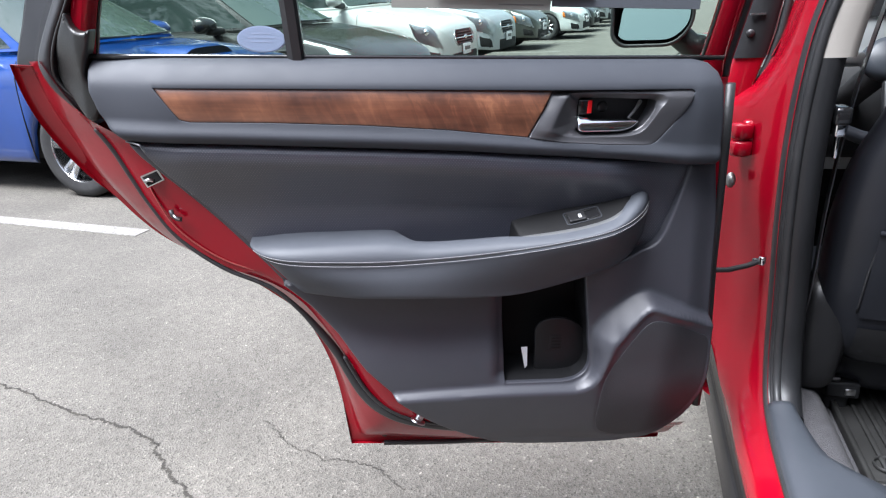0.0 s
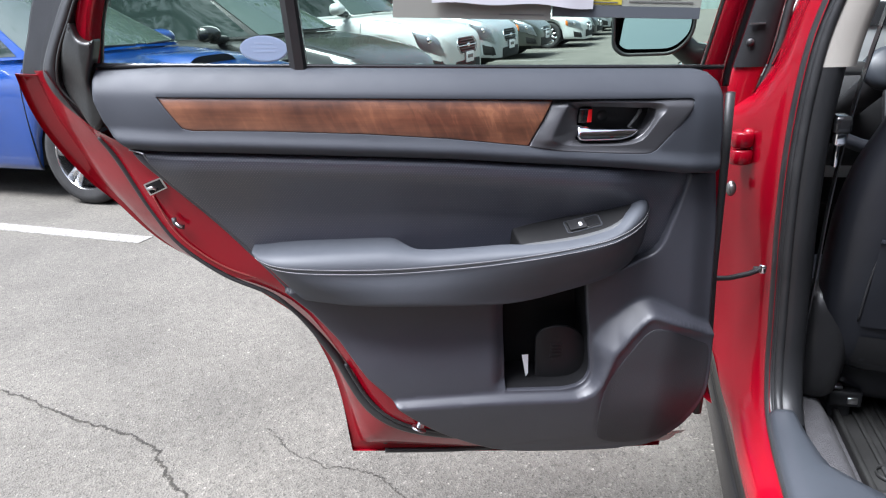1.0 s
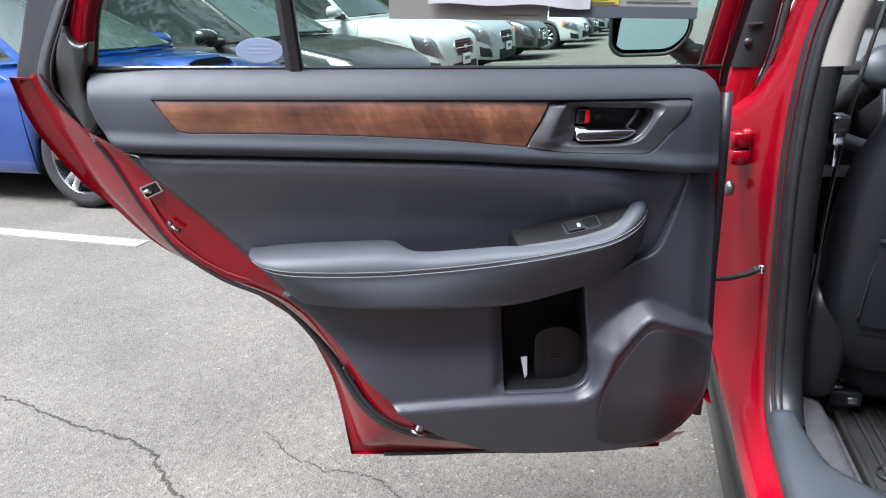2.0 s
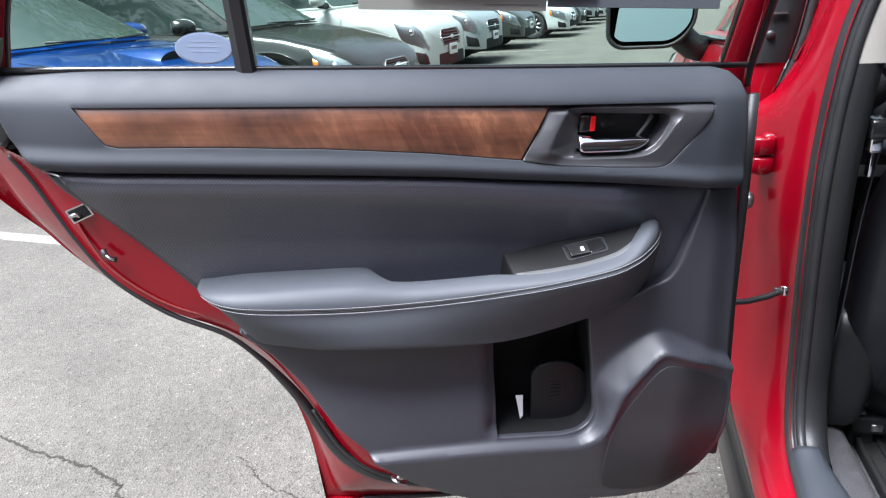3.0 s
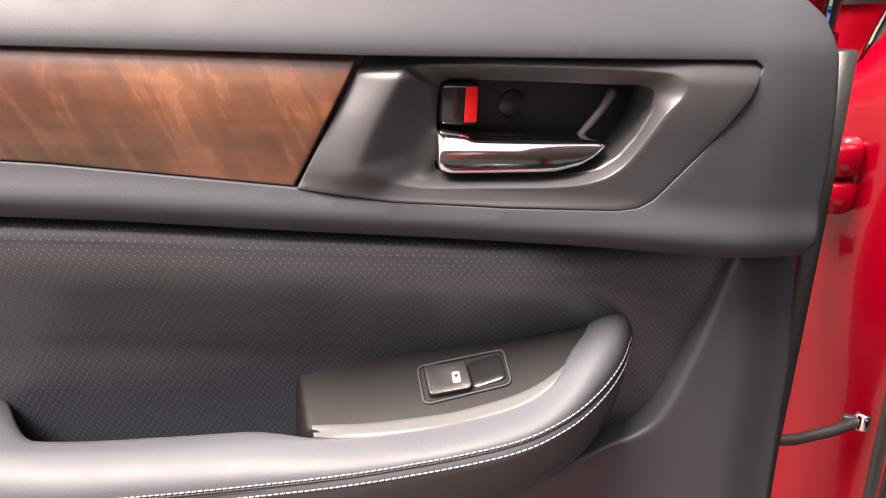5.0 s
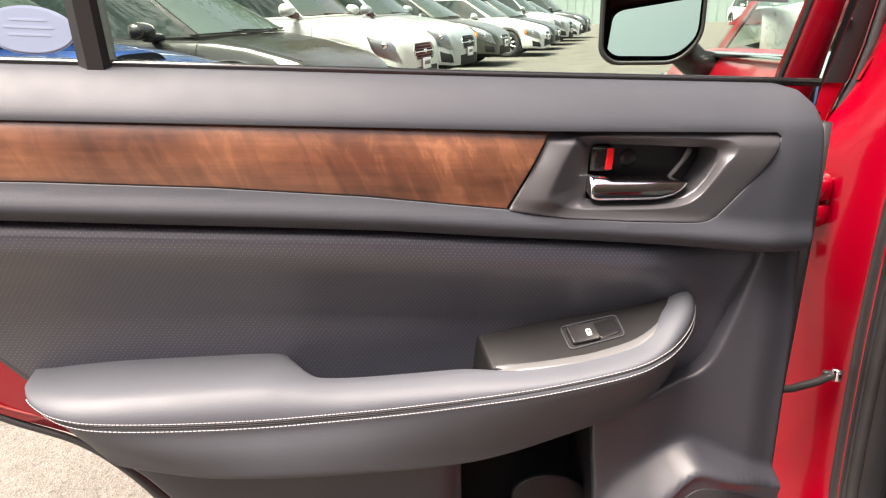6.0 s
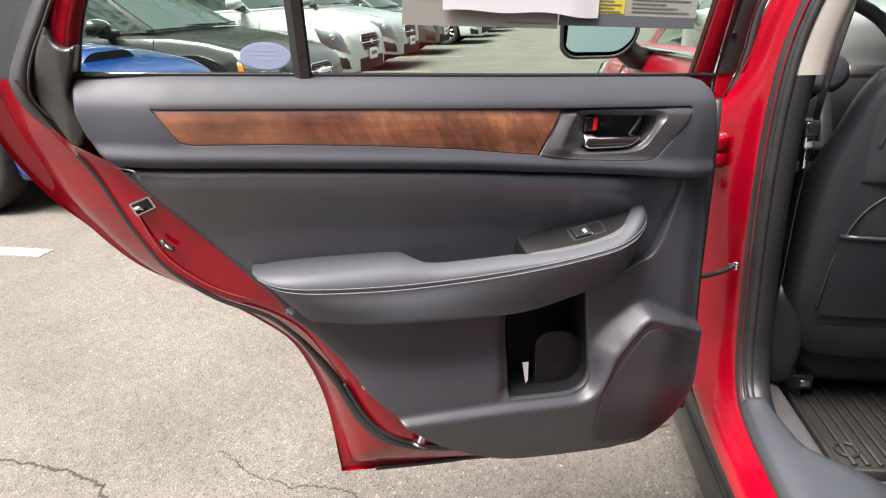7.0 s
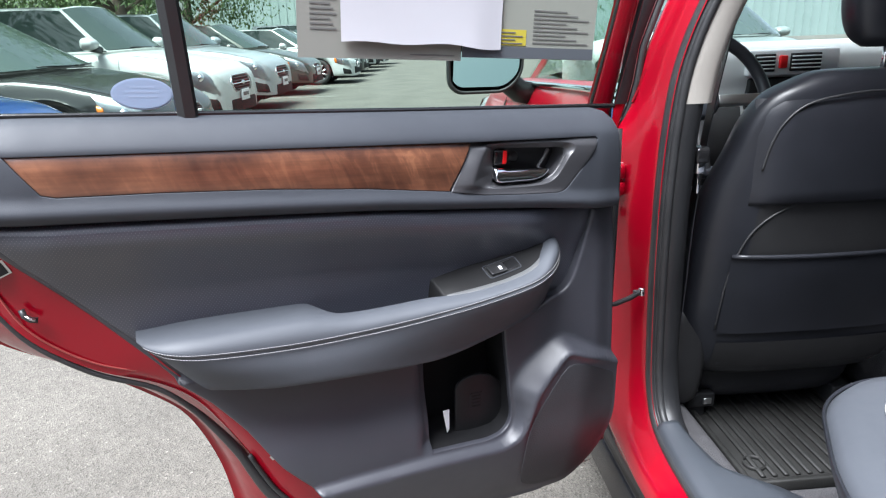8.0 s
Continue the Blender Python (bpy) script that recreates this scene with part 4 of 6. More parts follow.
# red door shell
TRIML = [(-0.556, 1.075), (-0.512, 1.004), (-0.448, 0.962), (-0.395, 0.914), (-0.355, 0.870), (-0.321, 0.834), (-0.281, 0.787), (-0.242, 0.741), (-0.199, 0.702), (-0.157, 0.653), (-0.112, 0.591), (-0.057, 0.533), (-0.006, 0.495), (0.10, 0.440), (0.25, 0.43), (0.46, 0.44)]
SEALL = [(-0.560, 1.073), (-0.522, 1.002), (-0.488, 0.958), (-0.462, 0.905), (-0.4426, 0.866), (-0.407, 0.812), (-0.345, 0.763), (-0.272, 0.730), (-0.225, 0.694), (-0.190, 0.646), (-0.152, 0.584), (-0.112, 0.512), (-0.060, 0.466), (0.080, 0.430), (0.25, 0.405), (0.46, 0.42)]
OUTL = [(-0.632, 1.062), (-0.622, 1.005), (-0.605, 0.956), (-0.572, 0.895), (-0.535, 0.850), (-0.495, 0.803), (-0.452, 0.766), (-0.362, 0.714), (-0.292, 0.666), (-0.237, 0.615), (-0.195, 0.525), (-0.172, 0.425), (-0.159, 0.337), (0.05, 0.326), (0.25, 0.32), (0.47, 0.32)]
A, B, C = catmull(TRIML, 6), catmull(SEALL, 6), catmull(OUTL, 6)
for i in range(66, 78):
    a, b = (np.array(OUTL[i // 6 + k]) for k in (0, 1))
    C[i] = a + (b - a) * (i % 6) / 6
rows = []
for a, b, c in zip(A, B, C):
    mid = b + (c - b) * 0.70
    g = b + (c - b) * 0.10
    rows.append([(a[0], 0.004, a[1]), (a[0] * 0.5 + b[0] * 0.5, 0.013, a[1] * 0.5 + b[1] * 0.5), (b[0], 0.021, b[1]), (g[0], 0.036, g[1]), ((b[0] + c[0]) / 2, 0.070, (b[1] + c[1]) / 2), (mid[0], 0.092, mid[1]), (b[0] + (c[0] - b[0]) * 0.80, 0.116, b[1] + (c[1] - b[1]) * 0.80), (b[0] + (c[0] - b[0]) * 0.88, 0.122, b[1] + (c[1] - b[1]) * 0.88), (b[0] + (c[0] - b[0]) * 0.985, 0.124, b[1] + (c[1] - b[1]) * 0.985), (c[0], 0.128, c[1]), (c[0], 0.134, c[1])])
sharp_shade(part("inner_flange", loft([r[:4] for r in rows]), M_redin, door, "red painted inner door edge"), 50)
sharp_shade(part("shut_flange", loft([r[3:] for r in rows]), M_redustdark, door, "dusty shut flange round the door edge, dark reflections put into its red"), 50)
SEAL = catmull([(-0.504, 0.980), (-0.484, 0.948), (-0.463, 0.903), (-0.443, 0.862), (-0.408, 0.808), (-0.346, 0.757), (-0.276, 0.722), (-0.236, 0.684), (-0.204, 0.640), (-0.174, 0.592), (-0.156, 0.555), (-0.133, 0.513), (-0.104, 0.480), (-0.064, 0.455), (-0.014, 0.440), (0.045, 0.431), (0.12, 0.424)], 5)
part("door_seal", tube([(p[0], 0.024 + 0.010 * smoothstep(k, 30, 45), p[1]) for k, p in enumerate(SEAL)], [0.0050 - 0.0015 * smoothstep(k, 4, 20) + 0.0040 * smoothstep(k, 32, 45) + 0.004 * smoothstep(k, 46, 62) for k in range(len(SEAL))], 12), M_rubber, door, "grey rubber weatherstrip along the door edge")
part("seal_lip", tube([(p[0] + 0.009, 0.022, p[1] + 0.006) for p in SEAL[46:]], 0.0035, 8), M_rubber, door)
part("sealer_bead", tube([(p[0] + 0.009, 0.0165, p[1] + 0.007) for p in catmull([(-0.447, 0.885), (-0.4235, 0.8313), (-0.3888, 0.7933), (-0.3421, 0.7623), (-0.285, 0.742)], 6)], 0.0013, 6), M_bead, door, "thin sealer bead along the flange")
part("edge_seal", tube([(p[0], 0.112, p[1]) for p in catmull([(-0.095, 0.340), (0.02, 0.336), (0.11, 0.337), (0.30, 0.345)], 8)], 0.005, 6), M_rubber, door)
# outer skin closes the door from behind
poly = [tuple(p) for p in C] + [(0.485, 0.5), (0.475, 0.8), (0.455, 1.04), (0.0, 1.045), (-0.5, 1.055)]


def skin_depth(x, z):
    return 0.150 - 0.06 * smoothstep(z, 0.75, 1.08) - 0.02 * smoothstep(0.55 - z, 0, 0.2)


bm = panel([tuple(p) for p in fillet(poly, 0.0)], lambda x, z: -skin_depth(x, z), 0.006, 0.006, 0.03)
for v in bm.verts:
    v.co.y = -v.co.y
part("outer_skin", bm, M_red, door, "red painted outer door skin")
part("inner_panel", slab([(0.455, 1.03), (0.485, 0.93), (0.487, 0.75), (0.478, 0.53), (0.445, 0.465), (0.39, 0.447), (0.0, 0.50), (-0.10, 0.585), (-0.28, 0.80), (-0.44, 0.97), (-0.47, 1.04)], 0.105, 0.112), M_redin, door, smooth=False)
part("hinge_edge", loft([[(0.452 + dx, 0.016, z), (0.470 + dx, 0.022, z), (0.482 + dx, 0.05, z), (0.484 + dx, 0.12 - 0.05 * smoothstep(z, 0.8, 1.05), z)] for dx, z in ((0.014, 0.50), (0.012, 0.6), (-0.002, 0.745), (-0.009, 0.85), (-0.018, 0.95), (-0.030, 1.06))]), M_redin, door)
part("edge_rubber", tube([(0.488, 0.03, 0.46), (0.486, 0.03, 0.6), (0.470, 0.028, 0.745), (0.462, 0.026, 0.85), (0.454, 0.024, 0.95), (0.446, 0.024, 1.05)], 0.009, 8), M_rubber, door, "black rubber strip on the hinge edge")
# latch, buffers and bolts
LT = [(-0.447, 0.911), (-0.421, 0.922), (-0.413, 0.906), (-0.439, 0.894)]
latch = part("door_latch", slab(LT, 0.008, 0.014), M_satin, door, "bright metal door latch opening", smooth=False)
ctr = np.mean(np.array(LT), 0)
part("latch_slot", slab([tuple(ctr + (np.array(p) - ctr) * 0.80) for p in LT], 0.0065, 0.0085), M_under, latch, "dark latch slot", smooth=False)
part("latch_claw", tube([(-0.441, 0.004, 0.905), (-0.434, 0.004, 0.9075), (-0.428, 0.004, 0.906)], 0.0028, 8), M_satin, latch)
part("child_lock", tube([(-0.4105, 0.009, 0.859), (-0.408, 0.007, 0.851), (-0.402, 0.006, 0.846), (-0.395, 0.007, 0.8445)], 0.0036, 8), M_rubber, door, "dark child lock slot")
part("child_lock_lever", tube([(-0.4065, 0.005, 0.852), (-0.402, 0.004, 0.8475), (-0.397, 0.004, 0.846)], 0.0018, 8), M_satin, door)
bolt_at = pose(-0.035, 0.006, 0.464, -14, 25, 0)
bolt = part("buffer_bolt", moved(lathe([(0.0, 0.024), (0.0058, 0.024), (0.0068, 0.022), (0.0068, 0.002), (0.0068, 0.0)], 20, "Z"), bolt_at), M_satin, door, "bright metal bolt on the lower door edge")
part("washer", moved(lathe([(0.0065, 0.003), (0.0125, 0.002), (0.014, 0.0), (0.014, -0.002)], 24, "Z"), bolt_at), M_satin, bolt)
part("rubber_buffer", moved(lathe([(0.0, -0.016), (0.006, -0.016), (0.008, -0.013), (0.0085, 0.0), (0.013, 0.002), (0.013, 0.008)], 20), pose(-0.094, 0.112, 0.372)), M_rubber, door, "small black rubber door buffer")

# window frame, glass, divider
FR = catmull([(-0.506, 0.022, 1.060), (-0.503, 0.022, 1.090), (-0.482, 0.020, 1.175), (-0.420, 0.014, 1.30), (-0.335, 0.008, 1.385), (-0.22, 0.0, 1.425), (0.05, -0.006, 1.445), (0.32, -0.004, 1.452), (0.435, 0.0, 1.44), (0.458, 0.006, 1.395), (0.446, 0.022, 1.26), (0.431, 0.034, 1.14), (0.424, 0.040, 1.085), (0.424, 0.042, 1.055)], 5)


def frame_sweep(path, sec):
    rows = []
    for i, p in enumerate(path):
        d = path[min(i + 1, len(path) - 1)] - path[max(i - 1, 0)]
        o = np.array([-d[2], 0, d[0]])
        o /= np.linalg.norm(o)
        rows.append([p + o * a + np.array((0, b, 0)) for a, b in sec])
    return loft(rows, True, True)


part("window_frame", frame_sweep(FR, [(-0.015, -0.002), (-0.015, 0.020), (0.004, 0.024), (0.018, 0.020), (0.020, 0.004), (0.012, -0.004), (-0.004, -0.006)]), M_redin, door, "red painted window frame")
part("glass_run", frame_sweep(FR, [(-0.0175, 0.007), (-0.0175, 0.0115), (-0.0145, 0.0118), (-0.0145, 0.006)]), M_rubber, door, "black glass run channel")
part("frame_seal", frame_sweep([np.array(p) for p in FR[14:]], [(0.0185, 0.010), (0.020, 0.036), (0.030, 0.042), (0.038, 0.034), (0.036, 0.014), (0.028, 0.006)]), M_rubber, door, "grey rubber seal round the window frame")
# wide black pillar cover on the latch side
OP = catmull([(-0.615, 0.122, 1.015, -0.580, 0.100, 1.010), (-0.635, 0.120, 1.045, -0.600, 0.098, 1.040), (-0.641, 0.120, 1.062, -0.607, 0.098, 1.060), (-0.624, 0.120, 1.113, -0.588, 0.098, 1.120), (-0.604, 0.118, 1.170, -0.562, 0.096, 1.172), (-0.545, 0.108, 1.30, -0.500, 0.086, 1.30), (-0.46, 0.09, 1.42, -0.42, 0.07, 1.41)], 5)
cover = part("pillar_cover", loft([[(p[0] + 0.004, p[1] + 0.012, p[2]), (p[0], p[1], p[2]), (p[0] * 0.8 + p[3] * 0.2, p[1] - 0.010, p[2]), (p[3], p[4], p[5]), (p[3] + 0.012, p[4] - 0.022, p[5]), (p[3] + 0.045, 0.050, p[5] + 0.002), (p[3] + 0.075, 0.036, p[5] + 0.004)] for p in OP]), M_divider, door, "satin black cover along the rear of the window")
OUT_ = [(-0.470, 0.034, 1.25), (-0.509, 0.034, 1.186), (-0.526, 0.034, 1.171), (-0.545, 0.034, 1.135), (-0.564, 0.034, 1.093), (-0.571, 0.034, 1.070), (-0.567, 0.034, 1.050), (-0.554, 0.034, 1.028), (-0.530, 0.034, 1.004), (-0.506, 0.032, 0.984)]
IN_ = [(-0.450, 0.022, 1.25), (-0.489, 0.022, 1.187), (-0.502, 0.022, 1.172), (-0.518, 0.022, 1.139), (-0.533, 0.022, 1.109), (-0.542, 0.022, 1.083), (-0.545, 0.022, 1.057), (-0.538, 0.022, 1.040), (-0.517, 0.022, 1.016), (-0.501, 0.024, 0.988)]
rows = []
for p, q in zip(catmull(OUT_, 5), catmull(IN_, 5)):
    rows.append([p + np.array((0.004, 0.012, 0)), p, p * 0.75 + q * 0.25 + np.array((0, -0.008, 0)), p * 0.4 + q * 0.6 + np.array((0, -0.012, 0)), p * 0.1 + q * 0.9 + np.array((0, -0.010, 0)), q + np.array((0, -0.004, 0)), q + np.array((0.006, 0.010, 0))])
part("upper_seal", loft(rows), M_rubber, door, "thick dark rubber seal beside the window")
CAP = [(-0.514, 1.140), (-0.505, 1.118), (-0.491, 1.112), (-0.480, 1.119), (-0.486, 1.093), (-0.4935, 1.070), (-0.4965, 1.055), (-0.490, 1.040), (-0.481, 1.024), (-0.482, 1.010), (-0.492, 0.993), (-0.503, 0.998), (-0.519, 1.021), (-0.534, 1.040), (-0.541, 1.058), (-0.538, 1.083), (-0.529, 1.110)]
part("corner_cap", panel([tuple(p) for p in fillet(CAP, 0.006, 3)], lambda x, z: -0.006 + 0.55 * max(0.0, -0.500 - x) + 0.0015 * math.sin(75 * z + 40 * x), 0.005, 0.02, 0.005), M_capru, cover, "grey moulded plastic corner cap")
part("cap_ridge", tube([(p[0] + 0.002, 0.012, p[2]) for p in catmull(IN_, 5)[8:]], 0.0022, 8), M_capru, cover)
part("belt_seal", tube([(x, 0.007, interp(x, BELT) + 0.0005) for x in np.linspace(-0.490, 0.420, 12)], 0.0042, 6), M_gloss, door, "black rubber belt seal")
gl = [(-0.505, 1.06)] + [(p[0], p[2]) for p in FR if p[2] > 1.07][::3] + [(0.425, 1.06)]
g = part("window_glass", slab(gl, 0.0120, 0.0155), M_glass, door, "slightly tinted clear window glass", smooth=False)
g.visible_shadow = False
part("window_divider", loft([[(x - 0.012, 0.002, z), (x - 0.004, -0.004, z), (x + 0.008, -0.004, z), (x + 0.012, 0.002, z), (x + 0.012, 0.02, z), (x - 0.012, 0.02, z)] for x, z in ((-0.2100, 1.079), (-0.2195, 1.178), (-0.232, 1.30), (-0.243, 1.43))], True, True), M_blackcup, door, "black upright divider bar of the window", smooth=False)
oval = [(-0.2575 + 0.0315 * math.cos(a), 1.1065 + 0.0165 * math.sin(a)) for a in [2 * math.pi * k / 40 for k in range(40)]]
part("sticker_rim", slab([(-0.2575 + (x + 0.2575) * 1.06, 1.1065 + (z - 1.1065) * 1.10) for x, z in oval], 0.0112, 0.0119), M_ovalink, door, smooth=False)
st = part("oval_sticker", slab(oval, 0.0105, 0.0111), M_oval, door, "pale blue oval sticker on the glass", smooth=False)
for k, (w, z) in enumerate(((0.026, 1.1135), (0.036, 1.1080), (0.030, 1.1025))):
    part("print_line", slab([(-0.2575 - w / 2, z), (-0.2575 + w / 2, z), (-0.2575 + w / 2, z + 0.0018), (-0.2575 - w / 2, z + 0.0018)], 0.01035, 0.0106), M_ovalink, st, smooth=False)


def sticker(name, x0, x1, z0, z1, y, material, label):
    return tagged(part(name, moved(slab([(x0, z0), (x1, z0), (x1, z1), (x0, z1)], y, y + 0.0007), DOOR), material, smooth=False), label, "window sticker", "papers on the window")


def printed(parent, x0, x1, z0, z1, y, material):
    part("print_block", moved(slab([(x0, z0), (x1, z0), (x1, z1), (x0, z1)], y, y + 0.0004), DOOR), material, parent, smooth=False)


left = sticker("window_sheet", -0.076, 0.1505, 1.1515, 1.40, 0.0095, M_sheet, "large grey printed sheet inside the door window")
right = sticker("window_sheet", 0.1520, 0.3725, 1.1565, 1.40, 0.0095, M_sheet2, "pale printed price sheet inside the door window")
printed(right, 0.1525, 0.372, 1.157, 1.1725, 0.0088, M_band)
printed(right, 0.1525, 0.253, 1.1745, 1.196, 0.0088, M_yel)
for k in range(9):
    printed(right, 0.264, 0.36 - 0.02 * (k % 3), 1.178 + 0.0055 * k, 1.1798 + 0.0055 * k, 0.0088, M_ink)
for k in range(4):
    printed(right, 0.157, 0.247 - 0.012 * (k % 2), 1.1765 + 0.0048 * k, 1.1782 + 0.0048 * k, 0.0082, M_ink)
for k in range(10):
    printed(left, -0.06, -0.026 - 0.004 * (k % 3), 1.186 + 0.006 * k, 1.188 + 0.006 * k, 0.0088, M_ink)
printed(left, 0.075, 0.14, 1.158, 1.1592, 0.0088, M_ink)
# loose paper with a curled lower edge
rows = []
for i in range(15):
    x = -0.022 + 0.232 * i / 14
    z0 = 1.172 + 0.0015 * math.sin(i * 0.9) - 0.004 * smoothstep(i, 9, 14)
    rows.append([(x, 0.0072 - 0.004 * t * math.sin(3 * t + i * 0.25) ** 2 - 0.006 * (1 - t) ** 3 * (1 if i < 13 else 0.4), z0 + (1.39 - z0) * t) for t in (0, 0.04, 0.1, 0.2, 0.4, 0.7, 1)])
tagged(part("paper", moved(loft(rows), DOOR), M_paper), "loose white paper sheet curling over the window sheets", "paper", "papers on the window")

# ---- cars ----


def build_car(P, m, name, label, color, hollow=None, group="parked cars"):
    """A car with its nose at x = 0, its tail at x = -L, its left side at +y. P: its sizes; hollow: where the left side stands open."""
    car = thing(name, m, label, "car", group)
    L, W = P["L"], P["W"] / 2
    wheels = (-P["axle"], -P["axle"] - P["base"])
    R = P.get("tyre", 0.33)
    top = P["top"]          # (x, height on the centre line)
    sh = P["shoulder"]      # (x, height of the side's upper edge)
    wid = P["width"]        # (x, share of the half width)

    def section(x, s):
        w, zs, zt = W * interp(-x, wid), interp(-x, sh), interp(-x, top)
        zb = P.get("sill", 0.22)
        for xw in wheels:
            d = abs(x - xw)
            if d < R + 0.045:
                zb = max(zb, R + math.sqrt((R + 0.045) ** 2 - d * d) - 0.01)
        zb += 0.05 * smoothstep(-x, L - 0.5, L) - 0.02 * smoothstep(x, -0.3, 0)
        zb = min(zb, zs - 0.12)
        pts = [(w * 0.95, zb), (w * 0.985, zb + 0.05), (w, zb + 0.42 * (zs - zb)), (w * 0.992, zs - 0.11), (w * 0.955, zs - 0.012), (w * 0.89, zs + (zt - zs) * 0.45), (w * 0.62, zs + (zt - zs) * 0.84), (w * 0.3, zt - 0.004), (0, zt)]
        i = min(int(s), 7)
        a, b, c, d = (np.array(pts[max(0, min(8, i + k))]) for k in (-1, 0, 1, 2))
        t = s - i
        q = 0.5 * (2 * b + (c - a) * t + (2 * a - 5 * b + 4 * c - d) * t * t + (3 * b - a - 3 * c + d) * t ** 3)
        return np.array((x, q[0], q[1]))

    xs = [0, -0.004, -0.009, -0.016, -0.026, -0.04, -0.06, -0.085, -0.12, -0.16] + list(np.arange(-0.22, -L + 0.2, -0.05)) + [-L + 0.2, -L + 0.12, -L + 0.06, -L + 0.02, -L]
    ss = np.linspace(0, 8, 25)
    bm = bmesh.new()
    grid = {}
    for side in (1, -1):
        for i, x in enumerate(xs):
            for j, s in enumerate(ss):
                if side < 0 and j == len(ss) - 1:
                    grid[side, i, j] = grid[1, i, j]
                    continue
                p = section(x, s)
                grid[side, i, j] = bm.verts.new((p[0], p[1] * side, p[2]))
        for i in range(len(xs) - 1):
            for j in range(len(ss) - 1):
                if hollow:
                    xm, sm = (xs[i] + xs[i + 1]) / 2, ss[j]
                    if side > 0 and hollow[1] < xm < hollow[0] and sm > -1:
                        continue
                    if hollow[3] < xm < hollow[2] and sm >= 5.2:
                        continue
                q = [grid[side, i, j], grid[side, i + 1, j], grid[side, i + 1, j + 1], grid[side, i, j + 1]]
                bm.faces.new(q if side > 0 else q[::-1])
    for i in (0, len(xs) - 1):
        bm.faces.new([grid[1, i, j] for j in range(len(ss))] + [grid[-1, i, j] for j in range(len(ss) - 2, -1, -1)])
    body = sharp_shade(part("body", bm, color, car), 40)

    def patch(nm, x0, x1, s0, s1, side, material, lift=0.006, parent=None, lbl="", skew=0.0, nx=8, ns=5):
        rows = []
        for k in range(nx + 1):
            row = []
            for q in range(ns + 1):
                s = s0 + (s1 - s0) * q / ns
                x = x0 + (x1 - x0) * k / nx + skew * q / ns
                edge = min(k, nx - k, q, ns - q) == 0
                p = section(x, s)
                e = (section(x, s + 0.02) - section(x, s - 0.02)) if 0.02 < s < 7.98 else np.array((0, 0, 1.0))
                f = section(x - 0.01, s) - section(x + 0.01, s)
                n = np.cross(e, f)
                n /= np.linalg.norm(n) + 1e-9
                if n[1] < 0 and s < 6:
                    n = -n
                if n[2] < 0 and s >= 6:
                    n = -n
                p = p + n * (-0.004 if edge else lift)
                row.append((p[0], p[1] * side, p[2]))
            rows.append(row)
        return part(nm, loft(rows), material, parent or car, lbl)

    # cabin
    C = P["cabin"]
    lo = [np.array(p) for p in C["low"]]
    hi = [np.array(p) for p in C["high"]]
    n = len(lo)
    bm = bmesh.new()

    def quad(a, b, c, d):
        bm.faces.new([bm.verts.new(tuple(p)) for p in (a, b, c, d)])

    flip = np.array((1, -1, 1))
    open_i = C.get("open", ())
    rim = hollow is not None
    panes = []
    for i in range(n - 1):
        for side in (1, -1):
            k = np.array((1, side, 1))
            if i in open_i and side > 0:
                continue
            a, b, c, d = lo[i] * k, lo[i + 1] * k, hi[i + 1] * k, hi[i] * k
            kind = C["kind"][i]
            ix, ib, it = C["inset"][i]
            if kind == "solid":
                quad(a, b, c, d)
                continue
            f = lambda u, v: (a * (1 - u) + b * u) * (1 - v) + (d * (1 - u) + c * u) * v
            u0, u1, v0, v1 = ix[0], 1 - ix[1], ib, 1 - it
            if kind == "screen":
                u0, u1 = ix
            us, vs = sorted({0, u0, u1, 1}), sorted({0, v0, v1, 1})
            for p, q in zip(us, us[1:]):
                for r, s in zip(vs, vs[1:]):
                    if p >= u0 - 1e-6 and q <= u1 + 1e-6 and r >= v0 - 1e-6 and s <= v1 + 1e-6:
                        continue
                    quad(f(p, r), f(q, r), f(q, s), f(p, s))
            nn = np.cross(b - a, d - a)
            nn /= np.linalg.norm(nn)
            if nn @ (a - np.array((lo[0][0] - 1.4, 0, 0.9))) < 0:
                nn = -nn
            rows = [[f(u0 - 0.01 + (u1 - u0 + 0.02) * x / 6, v0 - 0.012 + (v1 - v0 + 0.024) * z / 5) + nn * (0.004 + 0.0 * math.sin(math.pi * x / 6)) for x in range(7)] for z in range(6)]
            panes.append((kind, side, rows))
    # roof
    m_ = len(hi)
    for i in range(m_ - 1):
        quad(hi[i], hi[i + 1], hi[i + 1] * flip, hi[i] * flip)
    bmesh.ops.remove_doubles(bm, verts=bm.verts[:], dist=0.0006)
    sharp_shade(part("cabin", bm, color, car), 50)
    see = rim

    def screen(name, idx, u_end, v0, v1, sign):
        low_ = [lo[i] * flip for i in idx[:0:-1]] + [lo[i] for i in idx]
        top_ = [hi[i] * flip for i in idx[:0:-1]] + [hi[i] for i in idx]
        a, b = catmull(low_, 5), catmull(top_, 5)
        k = int(5 * (1 - u_end))
        a, b = a[k:len(a) - k], b[k:len(b) - k]
        rows = []
        for v in np.linspace(v0, v1, 6):
            row = []
            for p, q in zip(a, b):
                d = q - p
                out = np.array((sign * abs(d[2]), 0, abs(d[0])))
                row.append(p + d * v + out / np.linalg.norm(out) * 0.010)
            rows.append(row)
        g = part(name, loft(rows), M_wind if see else M_screen, car)
        g.visible_shadow = False

    screen("windscreen", (0, 1, 2), 0.90, 0.03, 0.96, 1)
    screen("rear_window", (6, 5), 0.85, 0.08, 0.92, -1)
